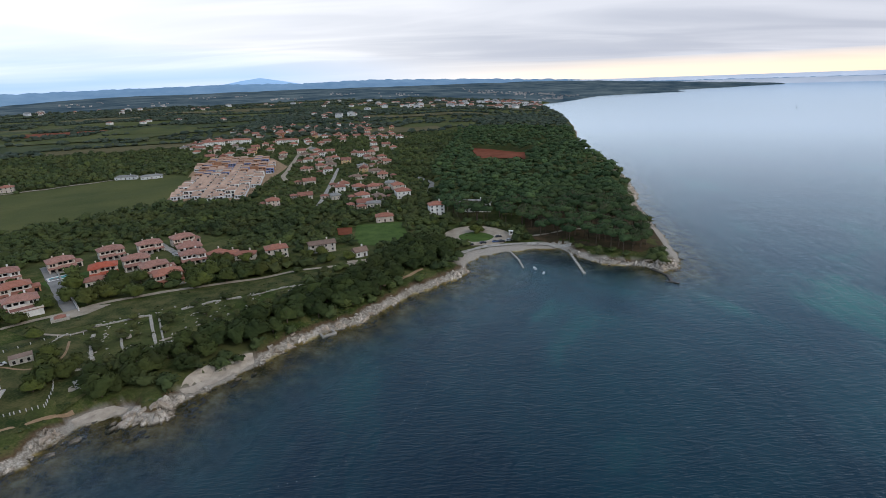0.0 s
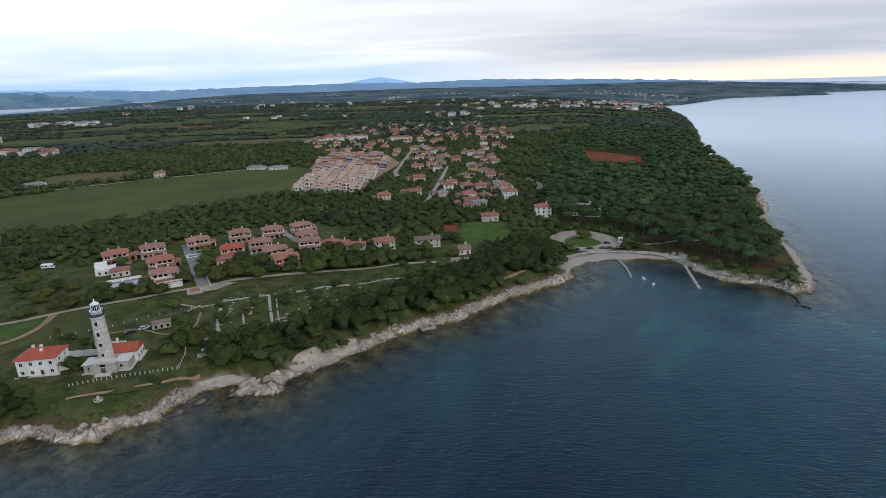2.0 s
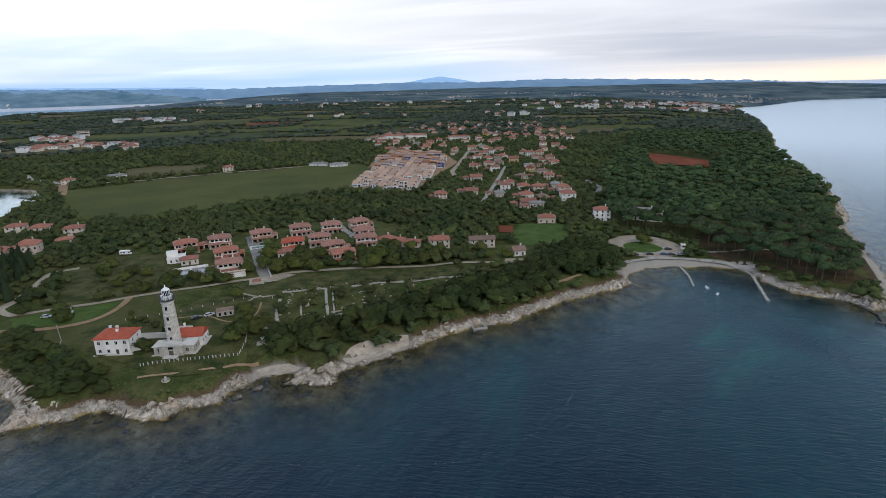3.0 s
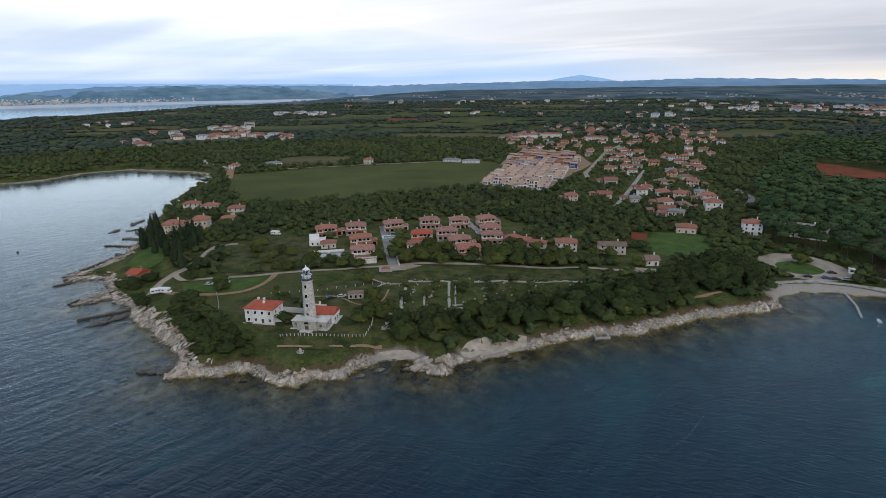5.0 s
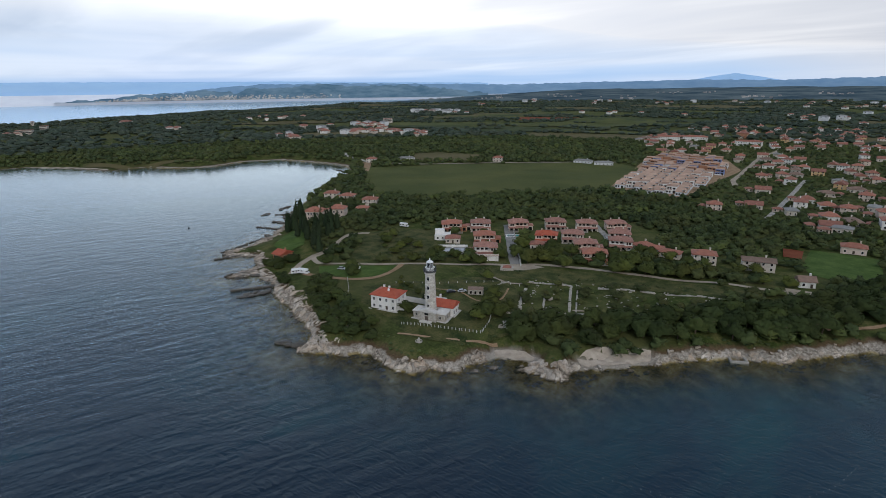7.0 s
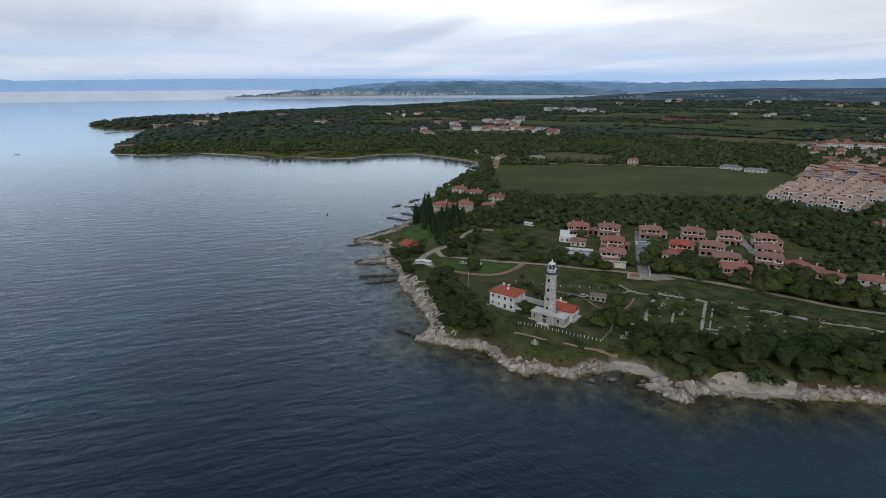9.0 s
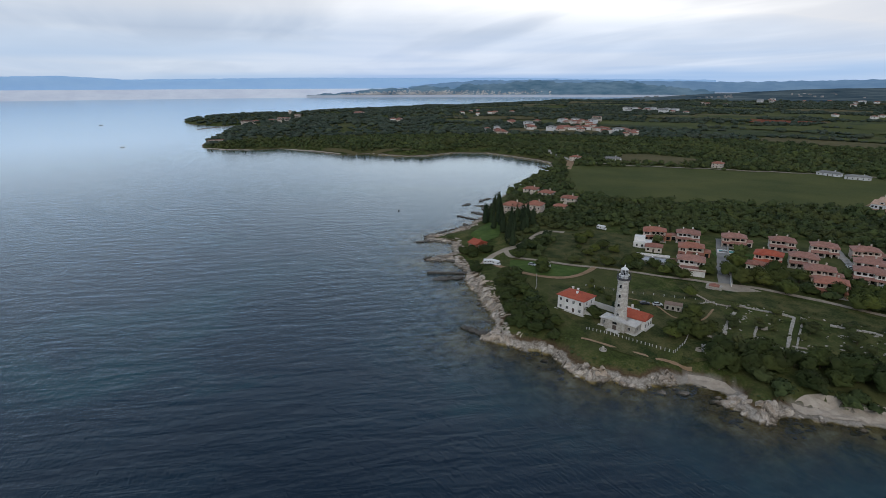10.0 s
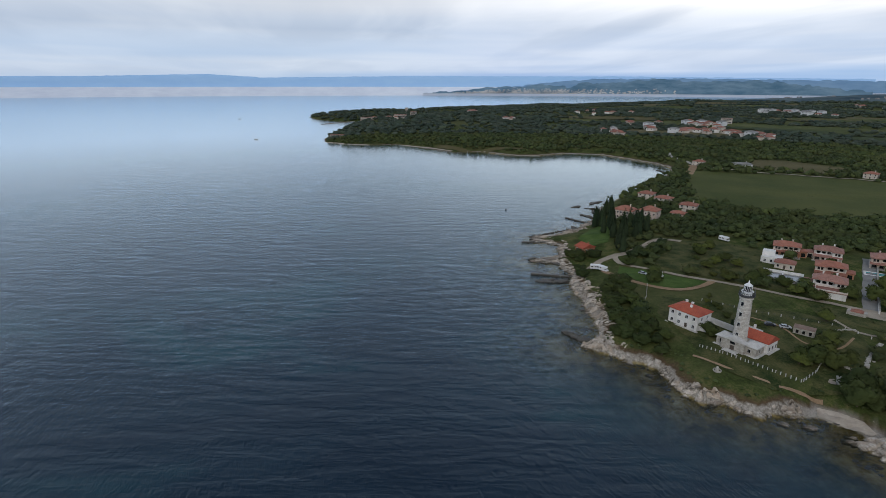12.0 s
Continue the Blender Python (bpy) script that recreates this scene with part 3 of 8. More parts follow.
RUINS = [(-150, 214), (-122, 232), (-95, 242), (-62, 256), (-74, 226), (-98, 197), (-132, 166), (-140, 185)]
ROADSIDE = [(-186, 210), (-150, 236), (-107, 257), (-60, 275), (-52, 262), (-100, 240), (-150, 214), (-168, 200)]
VILLAS_AREA = [(-252, 250), (-226, 212), (-172, 232), (-146, 258), (-122, 290), (-140, 345), (-176, 362), (-245, 292)]
GARDENS_AREA = [(-140, 305), (-130, 284), (-40, 286), (-38, 310), (-100, 322)]
LOOP_LAWN = [(-238, 146), (-219, 152), (-212, 164), (-216, 184), (-228, 173), (-250, 154)]
COMPLEX = [(-246, 474), (-170, 468), (-184, 610), (-186, 662), (-226, 738), (-312, 742), (-304, 676)]
TOWN = [(-160, 430), (-60, 405), (-20, 440), (-15, 520), (-60, 640), (-60, 960), (-120, 1200), (-330, 1200), (-420, 1110), (-430, 860), (-300, 740),
        (-190, 660), (-180, 600), (-160, 480)]
PLAZA = [(23 + 21 * math.cos(a / 14 * 6.2832) * (1 + 0.10 * math.cos(2 * a / 14 * 6.2832 + 1.0)), 339 + 22 * math.sin(a / 14 * 6.2832)) for a in range(14)]
PINES = [(58, 324), (80, 308), (114, 284), (132, 298), (138, 340), (147, 394), (164, 461), (180, 535), (196, 690), (203, 800), (236, 980),
         (275, 1150), (300, 1380), (120, 1300), (40, 1000), (10, 720), (-10, 560), (0, 440), (-2, 404), (8, 370), (42, 366), (56, 346)]
COURT_GAP = [(44, 774), (114, 712), (98, 605), (40, 625)]
RED_COURTS = [(44, 774), (112, 709), (104, 657), (48, 682)]
HOTEL_AREA = [(-395, 285), (-400, 262), (-350, 205), (-325, 215), (-345, 250), (-360, 292)]

overlay("pasture", BIGFIELD, M_FIELD, "wide green-brown pasture behind the wood", "field", step=16)
overlay("stubble_field", FIELD2, M_FIELD_BROWN, "dry brown field beside a farm track", "field", step=16)
overlay("lawn", LAWN, M_LAWN, "bright mown lawn above the rocks", "lawn", step=3.5)
overlay("beach_small", [(-120, 149), (-117, 152.6), (-114, 154.6), (-110, 155.8), (-105.5, 155.4), (-105, 153), (-108, 152), (-111, 150), (-115, 148), (-117.5, 146.5)], M_PEBBLE, "narrow strip of pale beach pebbles between rocks", "beach", lift=0.22, step=1.2)
overlay("beach_long", [(-92.5, 164), (-92, 169), (-89.5, 174), (-84.5, 179.5), (-78.5, 185.5), (-74.5, 187), (-73, 183.5), (-76.5, 177.5), (-81.5, 171), (-86.5, 165), (-89.5, 161.5)], M_PEBBLE, "pale sloping pebble beach below the trees", "beach", lift=0.22, step=1.2)
overlay("meadow", MEADOW, M_MEADOW, "rough grass meadow", "meadow")
overlay("kitchen_field", GREENFIELD, M_LAWN, "small bright green field among trees", "field")
overlay("lighthouse_lawn", LIGHT_LAWN, M_MEADOW, "rough green lawn round the lighthouse", "lawn", lift=0.06)
overlay("loop_lawn", LOOP_LAWN, M_LAWN, "grass inside the bend of the track", "lawn", lift=0.06)
overlay("roadside_verge", ROADSIDE, M_MEADOW, "grass strip along the road", "meadow", lift=0.05)
overlay("red_courts", RED_COURTS, M_FIELD_RED, "red earth courts in the pine wood", "court", lift=0.5)
overlay("red_patch", [(-72, 358), (-62, 360), (-59, 341), (-68, 341)], M_FIELD_RED, "small square of dug red earth", "field", lift=0.2)
BARE_PATCH = [(-74, 358), (-60, 362), (-54, 330), (-66, 328)]
M_NEEDLES = surface("needle_litter", (0.026, 0.030, 0.014), (0.100, 0.064, 0.036), 6, 0.95, 12, 0.06, 0.15)
overlay("pine_floor", [(58, 326), (80, 311), (112, 290), (130, 303), (137, 340), (145, 390), (60, 384), (56, 350)], M_NEEDLES, "brown needle litter under the pines", "ground", lift=0.04)
overlay("plaza", PLAZA, M_GRAVEL, "pale gravel turning place by the beach", "square", lift=0.10, step=6)
overlay("building_site", COMPLEX, M_DIRT, "bare pale ground of a building site", "site", lift=0.1, step=16)

road("road_shore", [(-266, 160), (-254, 155), (-230, 175), (-207, 196), (-184, 216), (-172, 226), (-161, 236), (-134, 250), (-106, 260), (-81, 272), (-57, 279), (-42, 287)], 3.0, M_GRAVEL, "pale narrow shore road")
road("road_villas", [(-228, 295), (-171, 229)], 6.0, M_ASPHALT, "straight grey street between the villas")
road("road_lane", [(-184, 338), (-164, 315), (-149, 303), (-136, 296), (-124, 289)], 4.2, M_CONCRETE, "pale lane between the villas")
road("road_loop", [(-246, 142), (-236, 142), (-219, 149), (-210, 162), (-212, 178), (-218, 188)], 3.2, M_DIRT, "ochre dirt track in a bend")
road("road_apron", [(-256, 140), (-265, 152), (-266, 165), (-280, 190), (-294, 207), (-284, 216)], 4.6, M_GRAVEL, "gravel drive to the car park")
road("path_coast", [(-152, 127), (-143, 132), (-128, 143), (-121, 152)], 1.3, M_DIRT, "trodden ochre footpath along the shore", lift=0.16, step=1.5, category="path")
road("path_wood", [(-30, 247), (-20, 259), (-11, 270)], 1.8, M_DIRT, "trodden ochre footpath along the shore", category="path")
road("path_yard", [(-176, 172), (-164, 178), (-150, 172), (-142, 180), (-150, 196)], 1.0, M_DIRT, "worn track round the lighthouse yard", category="path")
road("path_gardens", [(-170, 205), (-152, 199), (-146, 212)], 1.4, M_GRAVEL, "pale worn footpath", category="path")
road("road_town", [(-101, 436), (-104, 477), (-114, 579), (-120, 640)], 3.8, M_CONCRETE, "pale village street")
road("road_site", [(-160, 560), (-173, 591), (-183, 664), (-199, 775), (-200, 865)], 5.0, M_GRAVEL, "pale dusty street beside the building site")
road("road_pines", [(-24, 560), (-8, 520), (-10, 480)], 5.0, M_ASPHALT, "grey road at the edge of the pines")
road("road_farm", [(-575, 418), (-560, 430), (-535, 408), (-505, 382)], 8.0, M_DIRT, "broad ochre track beside the bay")
road("road_field", [(-560, 432), (-500, 470), (-440, 535), (-325, 640)], 4.0, M_GRAVEL, "pale farm track along the pasture")
road("beach_bay", [(-990, 12), (-957, 40), (-932, 82), (-930, 126), (-872, 167), (-812, 196)], 3.6, M_PEBBLE, "pale narrow shingle beach round the bay", lift=-0.1, step=6, category="beach")
road("beach_bay", [(-750, 275), (-736, 308), (-750, 355), (-729, 396), (-690, 409), (-634, 421), (-600, 420), (-572, 404), (-528, 358)], 4.2, M_PEBBLE, "pale narrow shingle beach round the bay", lift=-0.1, step=6, category="beach")
road("bank_bay", [(-860, 182), (-800, 216), (-790, 258), (-765, 290)], 12, M_FIELD_BROWN, "dry brown bank above the bay", lift=0.6, step=6, category="bank")
road("promenade", [(10, 303), (16, 311), (30, 318), (46, 321), (60, 320), (78, 313)], 2.8, M_CONCRETE, "pale paved walk above the beach", lift=0.3, category="path")
road("path_pines", [(52, 332), (70, 336), (90, 338), (112, 330)], 2.4, M_GRAVEL, "pale footpath under the pines", category="path")
road("path_bayshore", [(-560, 432), (-600, 445), (-640, 452), (-668, 470)], 5.0, M_CONCRETE, "pale shore road round the bay", category="road")


def patch(cx, cy, w, d, turn, mat, name, label):
    c, s = math.cos(radians(turn)), math.sin(radians(turn))
    FAR_FIELDS.append([(cx + c * x - s * y, cy + s * x + c * y) for x, y in ((-w / 2, -d / 2), (w / 2, -d / 2), (w / 2, d / 2), (-w / 2, d / 2))])
    overlay(name, FAR_FIELDS[-1], mat, label, "field", lift=0.8, step=30)


FAR_FIELDS = []
RNG_F = np.random.RandomState(31)
FIELD_LIST = [(-760, 1010, 260, 70, 40, M_FIELD), (-790, 1180, 150, 60, 35, M_FIELD_RED), (-650, 900, 190, 50, 38, M_FIELD_DARK), (-1120, 1500, 330, 110, 35, M_FIELD),
                                (-900, 1560, 260, 90, 30, M_FIELD_BROWN), (-960, 1240, 200, 60, 40, M_FIELD_BROWN), (-560, 1250, 260, 60, 20, M_FIELD_DARK), (-520, 1580, 300, 90, 15, M_FIELD),
                                (-700, 1800, 320, 110, 15, M_FIELD_BROWN), (-150, 1720, 260, 90, 0, M_FIELD), (60, 1480, 260, 70, -5, M_FIELD), (240, 1620, 150, 90, -8, M_FIELD_BROWN),
                                (-1250, 900, 170, 60, 45, M_FIELD_BROWN), (-1080, 760, 150, 40, 50, M_FIELD), (-300, 1900, 300, 100, 5, M_FIELD_DARK), (-1400, 1700, 300, 110, 35, M_FIELD_DARK),
                                (-860, 640, 150, 60, 55, M_FIELD_BROWN), (-700, 560, 80, 30, 50, M_FIELD)]
for _ in range(46):
    a_, r_ = radians(RNG_F.uniform(-8, 62)), RNG_F.uniform(1000, 2250)
    x_, y_ = -r_ * math.sin(a_), r_ * math.cos(a_)
    if ground_at(x_, y_) > 7 and not inside(TOWN, np.array([x_]), np.array([y_]))[0] and not inside(PINES, np.array([x_]), np.array([y_]))[0]:
        FIELD_LIST.append((x_, y_, RNG_F.uniform(120, 330), RNG_F.uniform(35, 110), math.degrees(a_) + RNG_F.uniform(-14, 14), (M_FIELD, M_FIELD_BROWN, M_FIELD_DARK, M_FIELD, M_FIELD_RED)[RNG_F.choice(5, p=(0.36, 0.27, 0.22, 0.13, 0.02))]))
for cx, cy, w, d, turn, mat in FIELD_LIST:
    patch(cx, cy, w, d, turn, mat, "field", {M_FIELD: "green field among hedges", M_FIELD_RED: "ploughed red-brown field", M_FIELD_DARK: "dark green vineyard field",
                                              M_FIELD_BROWN: "dull brown stubble field"}[mat])

# ---- trees ----
def leaf_material(name, dark, light, per_object):
    m, k, b = material(name)
    pos = k.n("ShaderNodeNewGeometry")
    isl = pos.outputs["Random Per Island"]
    t = k.n("ShaderNodeObjectInfo").outputs["Random"] if per_object else k.n("ShaderNodeAttribute", attribute_name="tint").outputs["Fac"]
    n = k.noise(pos.outputs["Position"], 0.55, 4, 0.65)
    v = k.math("ADD", k.math("ADD", k.math("MULTIPLY", t, 0.42), k.math("MULTIPLY", isl, 0.20)), k.math("MULTIPLY", n, 0.40))
    c = k.ramp(v, [(0.16, dark), (0.62, light), (0.84, tuple(c_ * q for c_, q in zip(light, (1.5, 1.4, 1.1)))), (1.0, tuple(c_ * q for c_, q in zip(light, (2.1, 1.7, 1.15))))])
    hue = k.noise(k.scaled(pos.outputs["Position"], (1, 1, 0.3), loc=(41, 7, 0)), 0.035, 2)
    c = k.mix(k.ramp(hue, [(0.46, 0.0), (0.66, 0.40)]), c, (light[0] * 1.25, light[1] * 0.92, light[2] * 0.85))
    k.t.links.new(c, b.inputs["Base Color"])
    b.inputs["Roughness"].default_value = 0.75
    b.inputs["Specular IOR Level"].default_value = 0.08
    return m


OAK = ((0.016, 0.027, 0.010), (0.050, 0.069, 0.023))
SCRUB = ((0.022, 0.035, 0.012), (0.072, 0.091, 0.027))
PINE = ((0.021, 0.043, 0.019), (0.060, 0.098, 0.042))
CYP = ((0.012, 0.023, 0.012), (0.027, 0.044, 0.021))
OLIVE = ((0.030, 0.045, 0.018), (0.080, 0.097, 0.040))
LEAF = {"oak": OAK, "scrub": SCRUB, "pine": PINE, "cypress": CYP, "olive": OLIVE}
M_LEAF = {k_: leaf_material(k_ + "_leaves", *v_, True) for k_, v_ in LEAF.items()}
# woods in the mass: haze put into bluer leaf colours, lighter for oak
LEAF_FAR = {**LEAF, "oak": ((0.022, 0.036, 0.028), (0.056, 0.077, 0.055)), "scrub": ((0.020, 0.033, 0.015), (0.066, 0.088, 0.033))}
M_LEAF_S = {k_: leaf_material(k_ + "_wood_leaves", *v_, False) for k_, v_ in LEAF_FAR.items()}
M_BARK = surface("bark", (0.05, 0.038, 0.028), (0.13, 0.10, 0.075), 0.6, 0.95, 10, 0.03, 0.15)

LOBES = {  # spread, height to width, foot of the crown, number of lobes
    "oak": (1.0, 0.86, 0.06, 20), "scrub": (1.0, 0.88, 0.02, 15), "pine": (1.0, 0.58, 0.55, 15), "cypress": (0.30, 3.2, 0.04, 9), "olive": (1.0, 0.80, 0.14, 12)}


def crown_lobes(kind, rng):
    """Centres and radii of the rounded masses that make a crown about 1 wide."""
    spread, tall, foot, lobes = LOBES[kind]
    C, Rr = [], []
    for i in range(lobes):
        if kind == "cypress":
            u = i / (lobes - 1)
            C.append((0.02 * rng.randn(), 0.02 * rng.randn(), 0.12 + u * 0.98))
            Rr.append((0.155 * (1 - u) ** 0.6 + 0.03, 0.16))
        else:
            a, q = rng.uniform(0, 6.28), math.sqrt(rng.uniform(0.0, 1.0)) * 0.36
            zz = foot + (tall * (0.16 + 0.62 * rng.uniform(0.0, 1.0) * (1 - 1.1 * q)) if kind != "pine" else tall * (0.25 + 0.3 * rng.uniform() * (1 - q)))
            C.append((q * math.cos(a), q * math.sin(a), zz))
            r_ = rng.uniform(0.13, 0.21)
            Rr.append((r_, r_ * (0.85 if kind != "pine" else 0.78)))
    return np.array(C), np.array(Rr)


def crown_quads(kind, n, rng, leaf):
    """n leaf clumps as quads, for a crown about 1 wide; the foot stands at z = 0. Returns (n, 4, 3), the soft normals (n, 3) and the lobes."""
    spread, tall, foot, lobes = LOBES[kind]
    C, Rr = crown_lobes(kind, rng)
    w = Rr[:, 0] ** 2
    k_ = rng.choice(lobes, n, p=w / w.sum())
    d = rng.randn(n, 3)
    d[:, 2] = np.abs(d[:, 2]) * np.where(rng.rand(n) < 0.86, 1, -0.6)
    d /= np.linalg.norm(d, axis=1)[:, None]
    P = C[k_] + d * np.stack([Rr[k_, 0], Rr[k_, 0], Rr[k_, 1]], 1) * rng.uniform(0.84, 1.10, (n, 1))
    nrm = d + rng.randn(n, 3) * 0.40
    nrm /= np.linalg.norm(nrm, axis=1)[:, None]
    t = np.cross(nrm, rng.randn(n, 3))
    t /= np.linalg.norm(t, axis=1)[:, None]
    b_ = np.cross(nrm, t)
    s = (leaf * rng.uniform(0.55, 1.15, n))[:, None]
    bend = nrm * s * 0.35
    out_ = P - np.array([0, 0, foot + 0.28 * tall])
    out_ /= np.linalg.norm(out_, axis=1)[:, None]
    soft = d * 0.7 + out_ * (0.4 if kind != "cypress" else 0.0) + nrm * 0.2 + np.array([0, 0, 0.2])
    soft /= np.linalg.norm(soft, axis=1)[:, None]
    return np.stack([P - t * s - bend * rng.rand(n, 1), P - b_ * s * 0.8, P + t * s - bend * rng.rand(n, 1), P + b_ * s * 0.8], 1), soft, (C, Rr)


def crown_body(lobes, around, rows, fill=0.88):
    """The closed inner foliage of a crown: a lumpy dome through its lobes. Vertices, triangles and normals."""
    C, Rr = lobes
    mid = np.array([0, 0, C[:, 2].min() - 0.02])
    D = [(0.0, 0.0, 1.0)]
    for j in range(1, rows + 1):
        e = math.pi / 2 * (1 - 1.12 * j / rows)
        for i in range(around):
            a = 6.2832 * (i + 0.5 * (j % 2)) / around
            D.append((math.cos(a) * math.cos(e), math.sin(a) * math.cos(e), math.sin(e)))
    D = np.array(D)
    S = np.stack([1 / Rr[:, 0], 1 / Rr[:, 0], 1 / Rr[:, 1]], 1)
    reach = np.full(len(D), 0.04)
    nrm = D.copy()
    for c, s in zip(C, S):
        o, dd = (mid - c) * s, D * s
        A, B, K = (dd ** 2).sum(1), (dd * o).sum(1), (o ** 2).sum() - 1
        q = B * B - A * K
        u = np.where(q > 0, (-B + np.sqrt(np.maximum(q, 0))) / A, 0)
        far = u > reach
        reach = np.where(far, u, reach)
        nrm = np.where(far[:, None], (mid + D * u[:, None] - c) * s * s, nrm)
    V = mid + D * (reach * fill)[:, None]
    nrm = nrm / (np.linalg.norm(nrm, axis=1)[:, None] + 1e-9) * 0.7 + D * 0.4 + np.array([0, 0, 0.15])
    F = [(0, 1 + i, 1 + (i + 1) % around) for i in range(around)]
    for j in range(rows - 1):
        a0, b0 = 1 + j * around, 1 + (j + 1) * around
        for i in range(around):
            i2 = (i + 1) % around
            F += [(a0 + i, b0 + i, b0 + i2), (a0 + i, b0 + i2, a0 + i2)]
    return V, np.array(F), nrm / np.linalg.norm(nrm, axis=1)[:, None]


def foliage_mesh(name, Q, soft, V, F, N, mat, tint=None, tint_v=None):
    """Leaf quads and the crowns' inner bodies as one mesh, with soft normals."""
    Q = np.asarray(Q, np.float32).reshape(-1, 4, 3)
    n, m_ = len(Q), len(F)
    me = bpy.data.meshes.new(name)
    me.vertices.add(n * 4 + len(V))
    me.loops.add(n * 4 + m_ * 3)
    me.polygons.add(n + m_)
    me.vertices.foreach_set("co", np.concatenate([Q.reshape(-1), np.asarray(V, np.float32).reshape(-1)]))
    me.loops.foreach_set("vertex_index", np.concatenate([np.arange(n * 4), np.asarray(F).reshape(-1) + n * 4]).astype(np.int32))
    me.polygons.foreach_set("loop_start", np.concatenate([np.arange(0, n * 4, 4), n * 4 + np.arange(0, m_ * 3, 3)]).astype(np.int32))
    me.polygons.foreach_set("loop_total", np.concatenate([np.full(n, 4), np.full(m_, 3)]).astype(np.int32))
    if tint is not None:
        me.attributes.new("tint", "FLOAT", "POINT").data.foreach_set("value", np.concatenate([np.repeat(tint, 4), tint_v]).astype(np.float32))
    me.materials.append(mat)
    me.update(calc_edges=True)
    me.polygons.foreach_set("use_smooth", np.full(n + m_, True))
    me.normals_split_custom_set_from_vertices(np.concatenate([np.repeat(np.asarray(soft), 4, 0), N]).astype(np.float32))
    return me


def limb(bm, p, q, r0, r1, n=6):
    p, q = Vector(p), Vector(q)
    ax = (q - p).normalized()
    u = ax.orthogonal().normalized()
    w = ax.cross(u)
    rows = [[bm.verts.new(c + (u * math.cos(6.2832 * i / n) + w * math.sin(6.2832 * i / n)) * r_) for i in range(n)] for c, r_ in ((p, r0), (q, r1))]
    for i in range(n):
        bm.faces.new((rows[0][i], rows[0][(i + 1) % n], rows[1][(i + 1) % n], rows[1][i]))
    bm.faces.new(rows[1])


TREE_LABEL = {"oak": ("oak_tree", "dark round-crowned evergreen oak by the shore"), "scrub": ("bushy_tree", "dense bushy green tree"), "pine": ("pine_tree", "tall dark umbrella pine with a bare trunk"),
              "cypress": ("cypress", "slim dark upright cypress"), "olive": ("orchard_tree", "small grey-green orchard tree on grass")}


def tree_proto(kind, seed):
    """A tree about 1 wide at the crown, as a thing to copy."""
    rng = np.random.RandomState(seed)
    name, label = TREE_LABEL[kind]
    ob = thing(name, label, "tree", TREE_LABEL[kind][0].replace("_", " ") + "s")
    n = {"cypress": 420, "pine": 700, "olive": 800, "scrub": 1200}.get(kind, 1600)
    Q, soft, lobes = crown_quads(kind, n, rng, {"cypress": 0.030, "pine": 0.036, "olive": 0.036, "scrub": 0.033}.get(kind, 0.029))
    me = foliage_mesh("crown", Q, soft, *crown_body(lobes, 14, 8, 0.80 if kind == "olive" else 0.87), M_LEAF[kind])
    c = new("crown", me)
    c.parent = ob
    bm = bmesh.new()
    foot = {"pine": 0.86, "cypress": 0.3, "scrub": 0.2}.get(kind, 0.42)
    limb(bm, (0, 0, -0.05), (0.01, 0.01, foot), 0.030, 0.020)
    for i in range(5):
        a = i * 1.257 + rng.uniform(-0.3, 0.3)
        q = 0.24 if kind != "cypress" else 0.05
        limb(bm, (0.01, 0.01, foot * rng.uniform(0.75, 1.0)), (q * math.cos(a), q * math.sin(a), foot + rng.uniform(0.1, 0.22)), 0.016, 0.006, 5)
    part("trunk", bm, M_BARK, ob, smooth=True)
    return ob


def scatter(x0, x1, y0, y1, step, seed, jitter=0.42):
    rng = np.random.RandomState(seed)
    X, Y = np.meshgrid(np.arange(x0, x1, step), np.arange(y0, y1, step * 0.9))
    X = X + (np.arange(X.shape[0]) % 2)[:, None] * step / 2
    X, Y = X + rng.uniform(-jitter, jitter, X.shape) * step, Y + rng.uniform(-jitter, jitter, X.shape) * step
    return X.ravel(), Y.ravel()


SHORE_BELT = [(-122, 163), (-118, 154), (-108, 160), (-92, 174), (-80, 187), (-62, 209), (-46, 222), (-24, 250), (-8, 272), (6, 292), (2, 318), (-14, 326), (-30, 296),
              (-44, 262), (-64, 234), (-84, 208), (-104, 188)]
WEST_BELT = [(-262, 132), (-240, 127), (-220, 122), (-198, 116), (-182, 110), (-168, 108), (-158, 116), (-151, 122), (-152, 127), (-166, 128), (-188, 128), (-206, 138), (-226, 142), (-250, 142)]
BOATHOUSE_TREES = [(-300, 150), (-292, 144), (-274, 136), (-268, 148), (-276, 156), (-290, 156)]
CLEAR = [[(-262, 146), (-240, 136), (-210, 134), (-190, 132), (-176, 128), (-150, 122), (-150, 108), (-108, 108), (-112, 142), (-122, 158), (-140, 190), (-170, 206), (-185, 216), (-215, 192), (-240, 172), (-262, 166)],
         [(-345, 130), (-264, 120), (-268, 160), (-292, 178), (-318, 192), (-342, 200), (-360, 190)]]          # open ground by the shore
BUILT = []          # plan circles kept free of trees: x, y, radius


def free_of(X, Y, d):
    """Where trees may stand at all."""
    ok = d > 5.2
    for L, w in ROADS:
        near = (X > L[:, 0].min() - 8) & (X < L[:, 0].max() + 8) & (Y > L[:, 1].min() - 8) & (Y < L[:, 1].max() + 8)
        if near.any():
            dd = np.full(X.shape, 1e9)
            dd[near] = line_distance(L, X[near], Y[near])
            ok &= dd > w / 2 + 2.0
    for bx, by, br in BUILT:
        ok &= np.hypot(X - bx, Y - by) > br
    return ok


